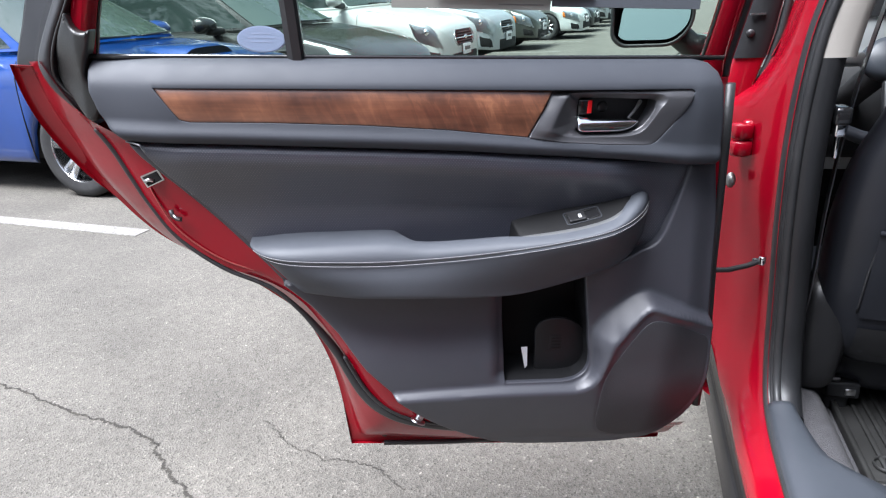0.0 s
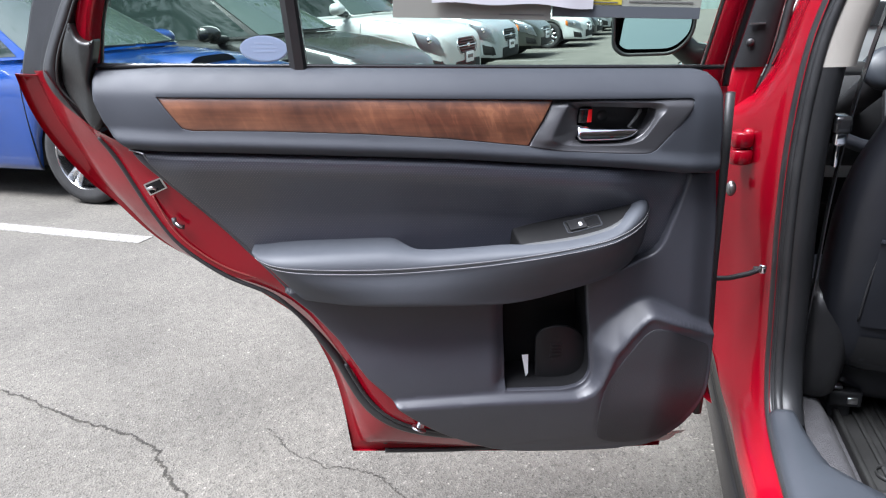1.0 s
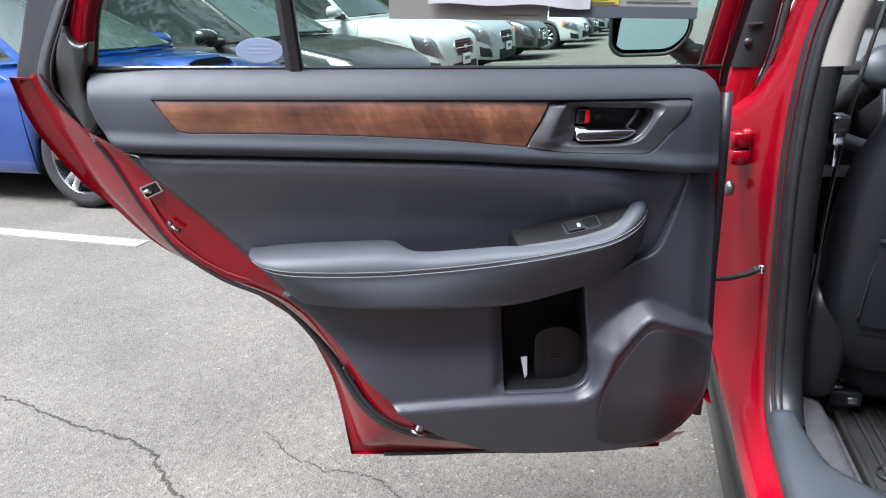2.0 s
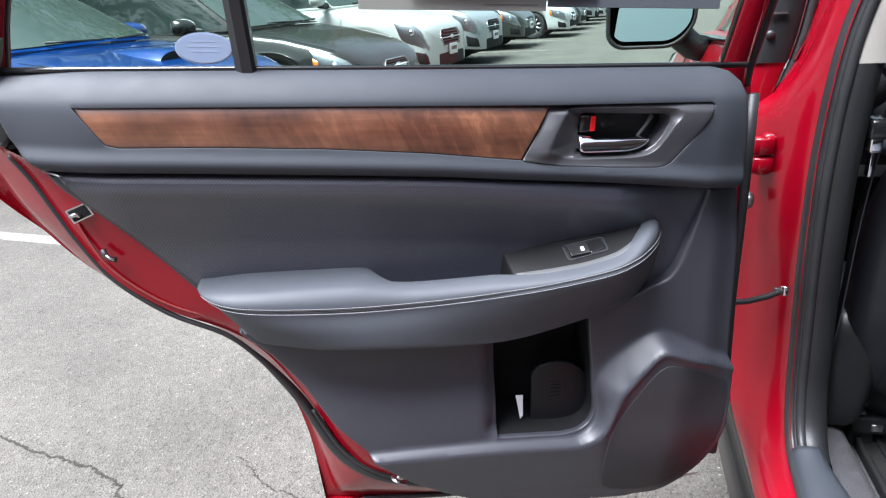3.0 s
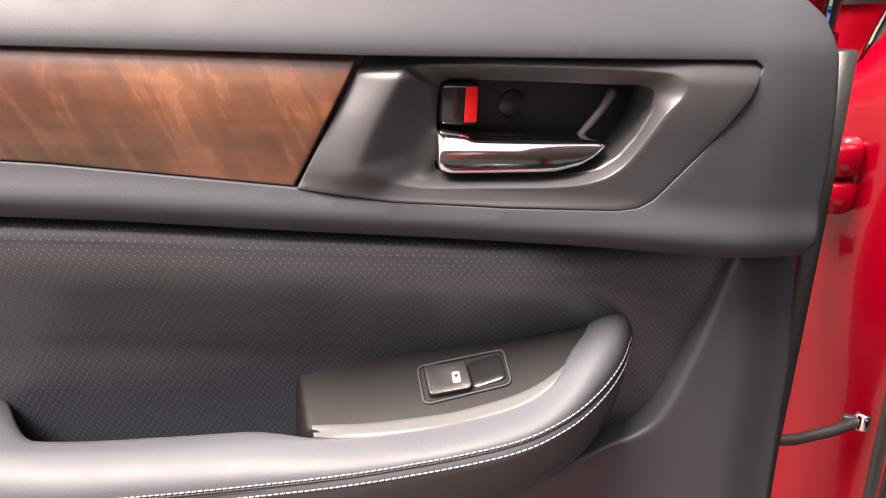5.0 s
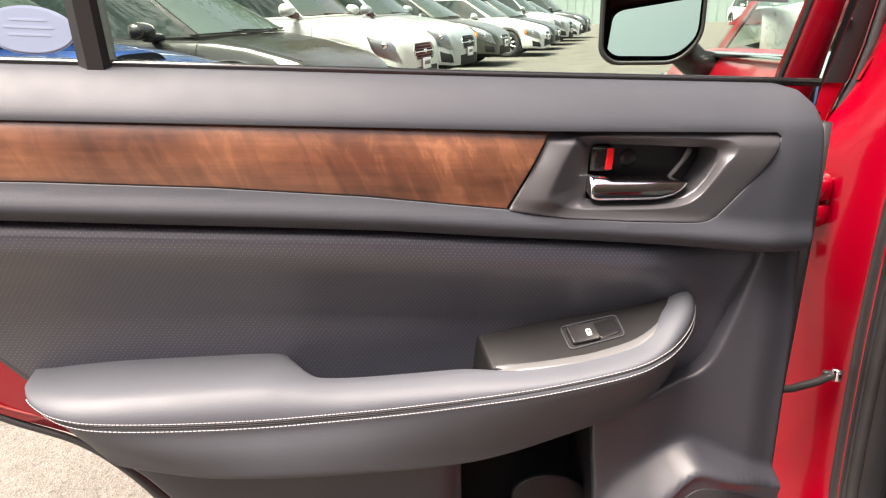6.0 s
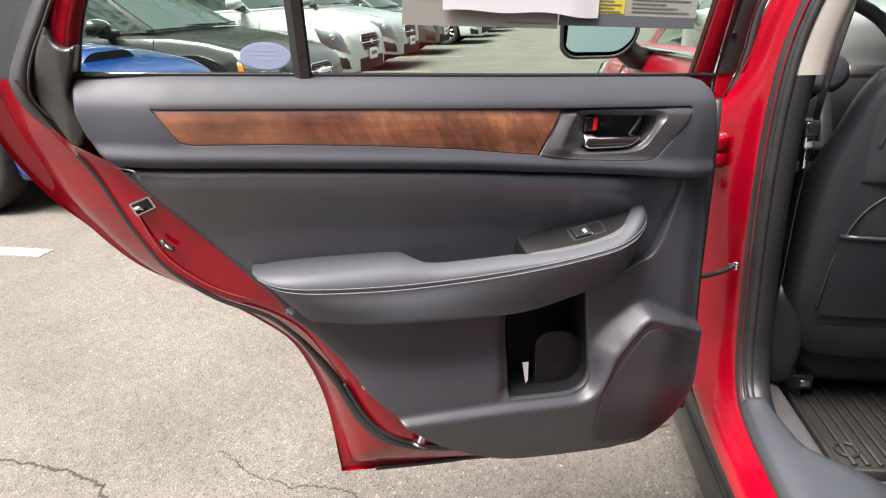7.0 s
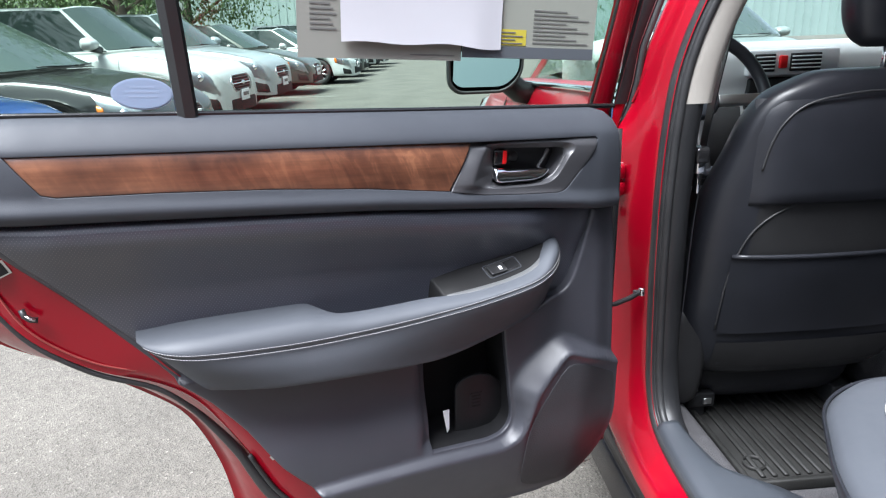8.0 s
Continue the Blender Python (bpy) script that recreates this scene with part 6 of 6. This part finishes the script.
def sash(lo, hi, lift=0.0):
    rows = []
    for z in np.linspace(lo, hi, 14):
        x0, x1 = interp(z, [(q[0], q[1]) for q in SASH]), interp(z, [(q[0], q[2]) for q in SASH])
        rows.append([(x0, 0.05, z), (x0 + 0.004, 0.034 - lift, z), (x1 - 0.005, 0.031 - lift, z), (x1, 0.034 - lift, z), (x1 + 0.001, 0.05, z)])
    return loft(rows)


own("front_door_edge", sash(0.88, 1.06), M_redin, "red rear edge of the closed front door")
tape = own("sash_tape", sash(1.026, 1.50, 0.003), M_divider, "glossy black tape on the front door's sash")
own("tape_joint", box(-0.012, 0.013, 0.024, 0.029, 1.098, 1.1005, 0), M_satin, parent=tape, smooth=False)
own("tape_bolt", moved(lathe([(0.0, -0.002), (0.006, -0.002), (0.007, 0.002)], 16), Matrix.Translation((-0.008, 0.028, 1.068))), M_rubber, parent=tape)
edge_x = lambda z: interp(z, [(q[0], q[2]) for q in SASH])
own("sash_edge", tube([(edge_x(z) + 0.001, 0.032, z) for z in (1.03, 1.07, 1.13, 1.21, 1.33, 1.5)], 0.0012, 6), M_satin, parent=tape)
own("front_door_seal", tube([(edge_x(z) + 0.011, 0.037, z) for z in (0.90, 0.95, 1.0, 1.03, 1.07, 1.13, 1.21, 1.33, 1.5)], 0.0075, 8), M_rubber, "dark rubber seal of the front door")
for z in (0.907, 0.876):
    own("hinge_lobe", moved(lathe([(0.0, -0.0135), (0.014, -0.0135), (0.017, -0.010), (0.017, 0.010), (0.014, 0.0135), (0.0, 0.0135)], 20, "Z"), Matrix.Translation((-0.012, -0.020, z)) @ Matrix.Diagonal((1.15, 1.0, 1, 1))), M_redin)
own("hinge_bolt", moved(lathe([(0.0, -0.010), (0.006, -0.010), (0.008, -0.007), (0.008, 0.0), (0.011, 0.001), (0.011, 0.004)], 18), Matrix.Translation((-0.022, -0.016, 0.815)) @ Matrix.Diagonal((0.8, 1, 1.3, 1))), M_oldmetal, "dull metal hinge bolt")
own("hinge_arm", box(-0.012, 0.020, -0.022, 0.012, 0.872, 0.925, 0.008), M_redin, "red painted door hinge")
strap_bm = tube([(0.036, -0.052, 0.674), (0.015, -0.062, 0.668), (-0.02, -0.078, 0.664), (-0.075, -0.098, 0.668)], 0.005, 8)
strap = own("check_strap", strap_bm, M_rubber, "dark metal door check strap")
own("strap_pin", moved(lathe([(0.0, -0.008), (0.0055, -0.008), (0.0065, -0.006), (0.0065, 0.006), (0.0055, 0.008), (0.0, 0.008)], 16, "Z"), Matrix.Translation((0.040, -0.052, 0.675))), M_chrome, parent=strap)
own("strap_bracket", box(0.024, 0.036, -0.053, -0.046, 0.670, 0.678, 0.002), M_rubber, parent=strap)
# lining
own("roof_lining", box(0.30, 1.44, -2.0, 0.75, 1.535, 1.55, 0.004), M_beige, "beige roof lining")
own("floor_carpet", merge(box(0.13, 1.62, -1.2, 1.15, 0.22, 0.262, 0.01), box(0.72, 1.02, -1.0, 1.0, 0.25, 0.42, 0.04)), M_carpet, "dark grey cabin carpet")
own("sill_carpet", loft([[(0.10, f, 0.352), (0.15, f, 0.356), (0.185, f, 0.352), (0.20, f, 0.342), (0.225, f, 0.30), (0.24, f, 0.262)] for f in (-0.95, -0.4, -0.15, 0.0, 0.12)]), M_carpet, "grey carpet down the sill")
own("side_lining", merge(box(1.60, 1.66, -1.9, 1.1, 0.28, 1.0, 0.02), box(1.48, 1.62, -1.2, 0.9, 0.66, 0.76, 0.03)), M_trim_lo, "dark far side lining")
own("rear_lining", box(0.15, 1.6, -2.2, -2.12, 0.3, 1.0, 0.02), M_trim_lo)
# dashboard
dash_rows = []
for r in np.linspace(0.10, 1.64, 24):
    hump = 0.045 * math.exp(-((r - 0.36) / 0.16) ** 2)
    dash_rows.append([(r, 1.24, 1.04), (r, 1.02, 1.075 + hump * 0.4), (r, 0.90, 1.078 + hump), (r, 0.85, 1.065 + hump), (r, 0.835, 1.03), (r, 0.845, 0.95), (r, 0.87, 0.86), (r, 0.80, 0.80), (r, 0.82, 0.66), (r, 0.95, 0.60), (r, 1.15, 0.45)])
dash = own("dashboard", moved(loft(dash_rows), Matrix.Translation((0, 0, 0.028))), M_greylite, "pale grey dashboard with air vents")
own("vent_frame", box(0.675, 0.965, 0.816, 0.86, 1.006, 1.084, 0.006), M_silverpl, "bright frame round the vents", parent=dash)
for r0, r1 in ((0.692, 0.758), (0.806, 0.905)):
    own("air_vent", box(r0, r1, 0.811, 0.83, 1.018, 1.072, 0.003), M_matte, "black air vent", parent=dash)
    for k in range(4):
        own("vent_slat", box(r0 + 0.003, r1 - 0.003, 0.806, 0.814, 1.026 + 0.0115 * k, 1.030 + 0.0115 * k, 0.001, 1), M_silverpl, parent=dash)
own("hazard_switch", box(0.770, 0.794, 0.806, 0.83, 1.028, 1.066, 0.003), M_redlock, "red hazard switch", parent=dash)
own("radio_panel", box(0.69, 0.95, 0.835, 0.86, 0.90, 1.0, 0.008), M_blackpl, "dark radio panel", parent=dash)
own("instrument_hood", loft([[(r, 0.86 - 0.03 * t, 1.05 + h * math.sin(math.pi * t)) for t in np.linspace(0, 1, 9)] for r, h in ((0.20, 0.02), (0.24, 0.055), (0.36, 0.07), (0.48, 0.055), (0.52, 0.02))]), M_blackpl, parent=dash)
own("knee_panel", loft([[(r, 0.832, 0.925), (r, 0.815, 0.915), (r, 0.790, 0.84), (r, 0.80, 0.70), (r, 0.86, 0.66)] for r in np.linspace(0.13, 0.66, 6)]), M_matte, "black knee panel under the dashboard", parent=dash)
own("centre_console", box(0.76, 0.98, -0.25, 0.84, 0.30, 0.62, 0.04), M_trim_lo, "dark centre console", parent=dash)
# steering wheel
SW = Matrix.Translation((0.355, 0.46, 0.975)) @ pose(0, 0, 0, -24, 0, 0)
wheel = own("steering_wheel", moved(loft([[((0.185 + 0.0155 * math.cos(b)) * math.cos(a), 0.017 * math.sin(b), (0.185 + 0.0155 * math.cos(b)) * math.sin(a)) for b in [2 * math.pi * k / 10 for k in range(10)]] for a in [2 * math.pi * k / 40 for k in range(41)]], True), SW), M_seat, "dark leather steering wheel")
own("wheel_hub", moved(lathe([(0.0, -0.026), (0.040, -0.023), (0.054, -0.012), (0.056, 0.01), (0.045, 0.03)], 28), SW @ Matrix.Diagonal((1.05, 1, 0.9, 1))), M_scuff, "black airbag hub", parent=wheel)
for a in (0, math.pi, -math.pi / 2):
    own("wheel_spoke", moved(box(0.05, 0.180, -0.014, 0.006, -0.015, 0.015, 0.006), SW @ Matrix.Rotation(-a, 4, "Y")), M_satin if abs(a) > 2 or a == 0 else M_blackpl, parent=wheel)
own("steering_column", tube([(0.360, 0.50, 0.955), (0.372, 0.88, 0.80)], 0.034, 12), M_matte, parent=wheel)
# wing mirror
mir_rows = []
for f, sx, sz in ((0.700, 0.98, 0.97), (0.695, 1.04, 1.05), (0.715, 1.08, 1.10), (0.76, 1.05, 1.08), (0.80, 0.85, 0.92), (0.825, 0.45, 0.55), (0.83, 0.05, 0.05)):
    ring = fillet([(-0.105, 0.078), (0.100, 0.085), (0.100, -0.030), (0.055, -0.078), (-0.080, -0.078), (-0.105, -0.055)], 0.03, 4)
    mir_rows.append([(-0.150 + p[0] * sx, f, 1.083 + p[1] * sz) for p in ring])
wing = own("wing_mirror", loft(mir_rows, True), M_blackpl, "black wing mirror housing")
glass = fillet([(-0.097, 0.072), (0.094, 0.078), (0.094, -0.028), (0.052, -0.070), (-0.076, -0.070), (-0.097, -0.052)], 0.026, 4)
bm = moved(slab([(-0.150 + p[0], 1.083 + p[1]) for p in glass], 0.0, 0.004), Matrix.Translation((0, 0.704, 1.083)) @ pose(0, 0, 0, -20, 0, -10) @ Matrix.Translation((0, 0, -1.083)))
own("mirror_glass", bm, M_mirror, "mirror glass", False, wing)
own("mirror_stalk", tube([(-0.085, 0.76, 1.03), (-0.045, 0.77, 0.995), (0.0, 0.77, 0.985)], 0.034, 10), M_blackpl, parent=wing)
belt_line = [(-0.008 + 0.006 * k / 8, 0.07 + 1.06 * k / 8, 1.0475 - 0.046 * k / 8 - 0.003 * (k / 8) ** 2) for k in range(9)]
own("chrome_moulding", tube(belt_line, [0.0075] * 8 + [0.003], 8), M_chrome, "chrome strip under the front window")
own("door_shoulder", loft([[(x + 0.050, y, z + 0.012), (x + 0.012, y, z + 0.003), (x + 0.002, y, z - 0.010), (x - 0.010, y, z - 0.030), (x - 0.022, y, z - 0.06)] for x, y, z in belt_line]), M_red, "red shoulder of the closed front door")

# front seat
def ring(cr, cf, z, hw, ht, p=3.2, n=36, tilt=0.0):
    out = []
    for k in range(n):
        a = 2 * math.pi * k / n
        c, s = math.cos(a), math.sin(a)
        out.append((cr + hw * math.copysign(abs(c) ** (2 / p), c), cf + ht * math.copysign(abs(s) ** (2 / p), s), z + tilt * s))
    return out


SEAT = CAR @ pose(0, 0, 0)
seat = thing("front_car_seat", SEAT, "black leather front car seat with a rear pocket", "car seat")
back = [(0.42, 0.105, 0.20, 0.05), (0.46, 0.10, 0.245, 0.068), (0.52, 0.09, 0.262, 0.075), (0.62, 0.072, 0.268, 0.078), (0.74, 0.05, 0.268, 0.074), (0.84, 0.03, 0.255, 0.068), (0.92, 0.015, 0.226, 0.062), (0.99, 0.002, 0.203, 0.056), (1.035, -0.006, 0.170, 0.050), (1.060, -0.010, 0.122, 0.042), (1.074, -0.012, 0.085, 0.028), (1.078, -0.012, 0.05, 0.010)]
part("backrest", loft([ring(0.44, f, z, hw, ht) for z, f, hw, ht in catmull(back, 4)], True, True), M_seat, seat, "black leather backrest")
def back_face(r, z, out=0.002):
    f, hw, ht = (interp(z, [(b[0], b[k]) for b in back]) for k in (1, 2, 3))
    u = min(0.999, abs((r - 0.44) / hw))
    return (r, f - ht * (1 - u ** 3.2) ** (1 / 3.2) - out, z)
pk = [[back_face(0.44 + x, z, 0.006 + 0.012 * (1 - (x / 0.2) ** 2) * smoothstep(z, 0.5, 0.72)) for x in np.linspace(-0.205, 0.205, 15)] for z in np.linspace(0.54, 0.722, 9)]
pocket = part("seat_pocket", loft(pk), M_seat, seat, "black map pocket on the seat back")
part("pocket_hem", tube(pk[-1], 0.005, 8), M_seat, pocket)
cov = []
for z, o in ((0.829, 0.000), (0.831, 0.010), (0.838, 0.0155), (0.86, 0.017), (0.91, 0.016), (0.96, 0.013), (1.0, 0.009), (1.02, 0.004), (1.03, 0.0)):
    cov.append([back_face(0.44 + x, z, o * (1 - (abs(x) / 0.19) ** 6)) for x in np.linspace(-0.19, 0.19, 21)])
part("upper_cover", loft(cov), M_seat, seat, "smooth leather upper back panel")
# flat dark patch: the shade above the pocket is put into its colour
part("seat_recess", loft([[back_face(0.44 + x, z, 0.0012) for x in np.linspace(-0.175 + 0.06 * (z - 0.72), 0.20, 17)] for z in np.linspace(0.716, 0.832, 8)]), M_matte, seat, "dark patch standing in for the shade above the map pocket")
part("seat_seam", tube([back_face(0.44 + x, 0.835 - 0.004 * abs(x)) for x in np.linspace(-0.10, 0.235, 16)], 0.0022, 6), M_rubber, seat)
part("seat_seam", tube([back_face(*p) for p in catmull([(0.345, 0.833), (0.29, 0.80), (0.255, 0.75), (0.235, 0.66), (0.232, 0.55)], 6)], 0.0022, 6), M_rubber, seat)
part("seat_piping", tube([back_face(*p, 0.007) for p in catmull([(0.262, 0.90), (0.272, 0.95), (0.290, 0.99), (0.325, 1.020), (0.38, 1.034), (0.46, 1.040), (0.56, 1.031), (0.61, 1.008)], 6)], 0.0024, 6), M_rubber, seat)
part("lower_cover", loft([[back_face(0.44 + x, z, 0.004) for x in np.linspace(-0.20, 0.20, 9)] for z in (0.445, 0.47, 0.50, 0.515)]), M_matte, seat, "grey fabric flap under the backrest")
cush = [(0.30, 0.19, 0.20), (0.33, 0.235, 0.235), (0.40, 0.25, 0.245), (0.46, 0.245, 0.24), (0.49, 0.215, 0.21), (0.495, 0.12, 0.12)]
part("seat_cushion", loft([ring(0.44, 0.36, z, hw, hf, 4) for z, hw, hf in catmull(cush, 3)], True, True), M_seat, seat)
bol = [(0.34, 0.02, 0.02), (0.37, 0.045, 0.06), (0.45, 0.055, 0.075), (0.53, 0.05, 0.065), (0.58, 0.035, 0.045), (0.60, 0.01, 0.012)]
part("recliner_cover", loft([ring(0.185, 0.10, z, hw, hf, 2.5) for z, hw, hf in catmull(bol, 3)], True, True), M_blackcup, seat, "smooth plastic recliner cover")
hr = [(1.115, 0.09, 0.028), (1.135, 0.115, 0.045), (1.18, 0.13, 0.055), (1.25, 0.13, 0.055), (1.30, 0.115, 0.045), (1.32, 0.08, 0.03), (1.325, 0.03, 0.01)]
head = part("headrest", loft([ring(0.53, -0.02, z, hw, hf, 3) for z, hw, hf in catmull(hr, 4)], True, True), M_seat, seat, "black leather headrest")
for r in (0.49, 0.57):
    part("headrest_post", tube([(r, -0.012, 1.05), (r, -0.014, 1.14)], 0.006, 8), M_chrome, head)
rail = part("seat_rail", merge(box(0.235, 0.285, 0.13, 0.60, 0.262, 0.315, 0.006), box(0.232, 0.30, 0.115, 0.20, 0.30, 0.338, 0.006)), M_blackpl, seat, "black seat rail end")
part("rail_plate", merge(box(0.244, 0.262, 0.125, 0.19, 0.337, 0.345, 0.002), box(0.27, 0.29, 0.112, 0.118, 0.31, 0.325, 0.001, 1)), M_satin, rail)
part("seat_rail", box(0.60, 0.65, 0.13, 0.60, 0.262, 0.32, 0.006), M_blackpl, seat)

# seat belt
belt = thing("seat_belt", SEAT, "black seat belt hanging on the door pillar", "seat belt")
part("webbing", loft([[(r - 0.004, f - 0.022, z), (r + 0.004, f + 0.022, z), (r + 0.0058, f + 0.0215, z), (r - 0.0022, f - 0.0225, z)] for r, f, z in catmull([(0.245, 0.0, 1.40), (0.205, -0.005, 1.22), (0.172, -0.012, 1.06), (0.152, -0.024, 0.95), (0.140, -0.02, 0.80), (0.136, -0.01, 0.60), (0.13, 0.02, 0.40)], 4)], True), M_seat, belt, "black webbing", False)
tongue = part("tongue", merge(box(0.118, 0.138, -0.075, -0.045, 0.905, 0.945, 0.005), box(0.125, 0.131, -0.068, -0.052, 0.868, 0.91, 0.002)), M_chrome, belt, "bright metal belt tongue")
part("tongue_grip", box(0.114, 0.142, -0.080, -0.040, 0.925, 0.955, 0.006), M_gloss, belt)

# floor mat with ribs
fm = thing("floor_mat", SEAT, "black ribbed rubber floor mat", "floor mat")
part("mat_base", merge(box(0.255, 0.72, -0.14, 0.38, 0.262, 0.270, 0.003), box(0.25, 0.262, -0.14, 0.20, 0.262, 0.286, 0.004), box(0.255, 0.72, -0.15, -0.136, 0.262, 0.288, 0.004)), M_matr, fm)
for k in range(17):
    r = 0.292 + k * 0.025
    part("mat_rib", box(r, r + 0.011, -0.115, 0.33, 0.270, 0.2765, 0.002, 1), M_matr, fm)
part("mat_mark", moved(lathe([(0.021, 0.0), (0.021, 0.0062), (0.0235, 0.0062), (0.0235, 0.0)], 28, "Z"), Matrix.Translation((0.300, -0.07, 0.273))), M_matr, fm)

# rear seat
rs = thing("rear_car_seat", SEAT, "black leather rear seat cushion with pale piping", "car seat")
PLAN = [(1.40, -0.92), (1.40, -0.315), (0.31, -0.305), (0.212, -0.365), (0.105, -0.57), (0.07, -0.92)]


def cushion_ring(z, inset):
    poly = [np.array(p) for p in PLAN]
    if area2(PLAN) < 0:
        poly.reverse()
    ring_ = fillet([tuple(p) for p in offset(poly, inset)], 0.10, 9)
    return [(p[0], p[1], z) for p in ring_]


cr = [(0.36, 0.15), (0.44, 0.085), (0.50, 0.040), (0.55, 0.012), (0.58, 0.002), (0.598, 0.003), (0.612, 0.014), (0.622, 0.040), (0.626, 0.09), (0.624, 0.16), (0.622, 0.24)]
part("cushion", loft([cushion_ring(z, i) for z, i in cr], True, True), M_arm, rs)
part("piping", tube([Vector(p) for p in cushion_ring(0.6, 0.0)], 0.0030, 6), M_seat, rs, "piping along the cushion edge")
line = [Vector(p) for p in cushion_ring(0.6275, 0.075)]
part("stitch_line", tube(line + line[:1], 0.0016, 6), M_thread, rs, "pale stitching")
part("seat_back", loft([ring(0.80, -1.02 - 0.25 * (z - 0.5), z, hw, ht, 5, 40) for z, hw, ht in catmull([(0.5, 0.55, 0.09), (0.56, 0.62, 0.12), (0.8, 0.63, 0.12), (1.0, 0.58, 0.10), (1.05, 0.5, 0.05)], 3)], True, True), M_seat, rs)

# ---- distance ----
bld = thing("building", LOT @ pose(0, 60, 0), "long pale grey-green building behind the parked cars", "building")
part("wall", box(-23.5, 58.0, 0, 12, 0, 6.5, 0), M_siding, bld, smooth=False)
part("roof", box(-23.9, 58.4, -0.4, 12.4, 6.5, 6.8, 0.03), M_band, bld, smooth=False)
for k in range(116):
    part("siding_rib", box(-23.4 + k * 0.7, -23.32 + k * 0.7, -0.05, 0.0, 0, 6.5, 0), M_siding, bld, smooth=False)


# Added out of view: blocks low sky behind the camera, for darker reflections.
bld = thing("building", pose(0, -9.5, 0, 0, 0, 4), "unseen dark block added behind the red car to hide low sky", "building")
part("wall", box(-28, 30, -8, 0, 0, 7.5, 0), M_skyblock, bld, smooth=False)
part("roof", box(-28.3, 30.3, -8.3, 0.3, 7.5, 7.8, 0.03), M_band, bld, smooth=False)


def tree(m, height, spread, seed, label):
    rng = random.Random(seed)
    t = thing("tree", m, label, "tree", "trees round the lot")
    trunk = [Vector((0, 0, 0))]
    for k in range(1, 8):
        trunk.append(Vector((rng.uniform(-.12, .12) * k * .4, rng.uniform(-.12, .12) * k * .4, height * 0.75 * k / 7)))
    parts = [tube(trunk, [0.22 * (1 - 0.11 * k) for k in range(8)], 9)]
    tips = []
    for k in range(16):
        a, h = rng.uniform(0, 2 * math.pi), rng.uniform(0.3, 0.95)
        b = trunk[min(7, int(h * 7))]
        e = b + Vector((math.cos(a) * spread * rng.uniform(.5, 1), math.sin(a) * spread * rng.uniform(.5, 1), rng.uniform(0.3, 1.2) * height * 0.18))
        mid = b.lerp(e, 0.5) + Vector((0, 0, 0.25))
        parts.append(tube([b, mid, e], [0.07, 0.045, 0.015], 6))
        tips += [mid, e, b.lerp(e, 0.75)]
    part("trunk", merge(*parts), M_bark, t)
    verts, faces = [], []
    for c in tips + [trunk[-1]]:
        for _ in range(260):
            d = Vector((rng.gauss(0, 1), rng.gauss(0, 1), rng.gauss(0, 0.7))) * spread * 0.22
            p, s = c + d, rng.uniform(0.05, 0.12)
            q = Euler((rng.uniform(0, 6), rng.uniform(0, 6), rng.uniform(0, 6))).to_matrix()
            i = len(verts)
            verts += [tuple(p + q @ Vector(w) * s) for w in ((-1, 0, 0), (0, -0.45, 0.1), (1, 0, 0), (0, 0.45, 0.1))]
            faces.append((i, i + 1, i + 2, i + 3))
    me = bpy.data.meshes.new("crown")
    me.from_pydata(verts, [], faces)
    me.materials.append(M_leaf)
    ob = new("crown", me)
    ob.parent = t
    return t


for k, (u, v, h, s) in enumerate(((-27, 54, 9, 3.6), (-30, 46, 9, 3.8), (-31, 38, 9, 3.8), (-27, 47, 6, 3.4), (10.5, 4.0, 10, 3.6), (12, 13, 11, 3.8), (13, 4, 8, 3.0), (6.5, 21, 10, 3.6), (-10.5, 2, 10, 3.8), (-10, 8, 11, 4.2), (-10, 14, 11, 4.2), (-10.5, 21, 10, 3.8), (-11.5, 29, 9, 3.5))):
    tree(LOT @ pose(u, v, 0), h, s, 20 + k, "leafy green tree at the edge of the lot")
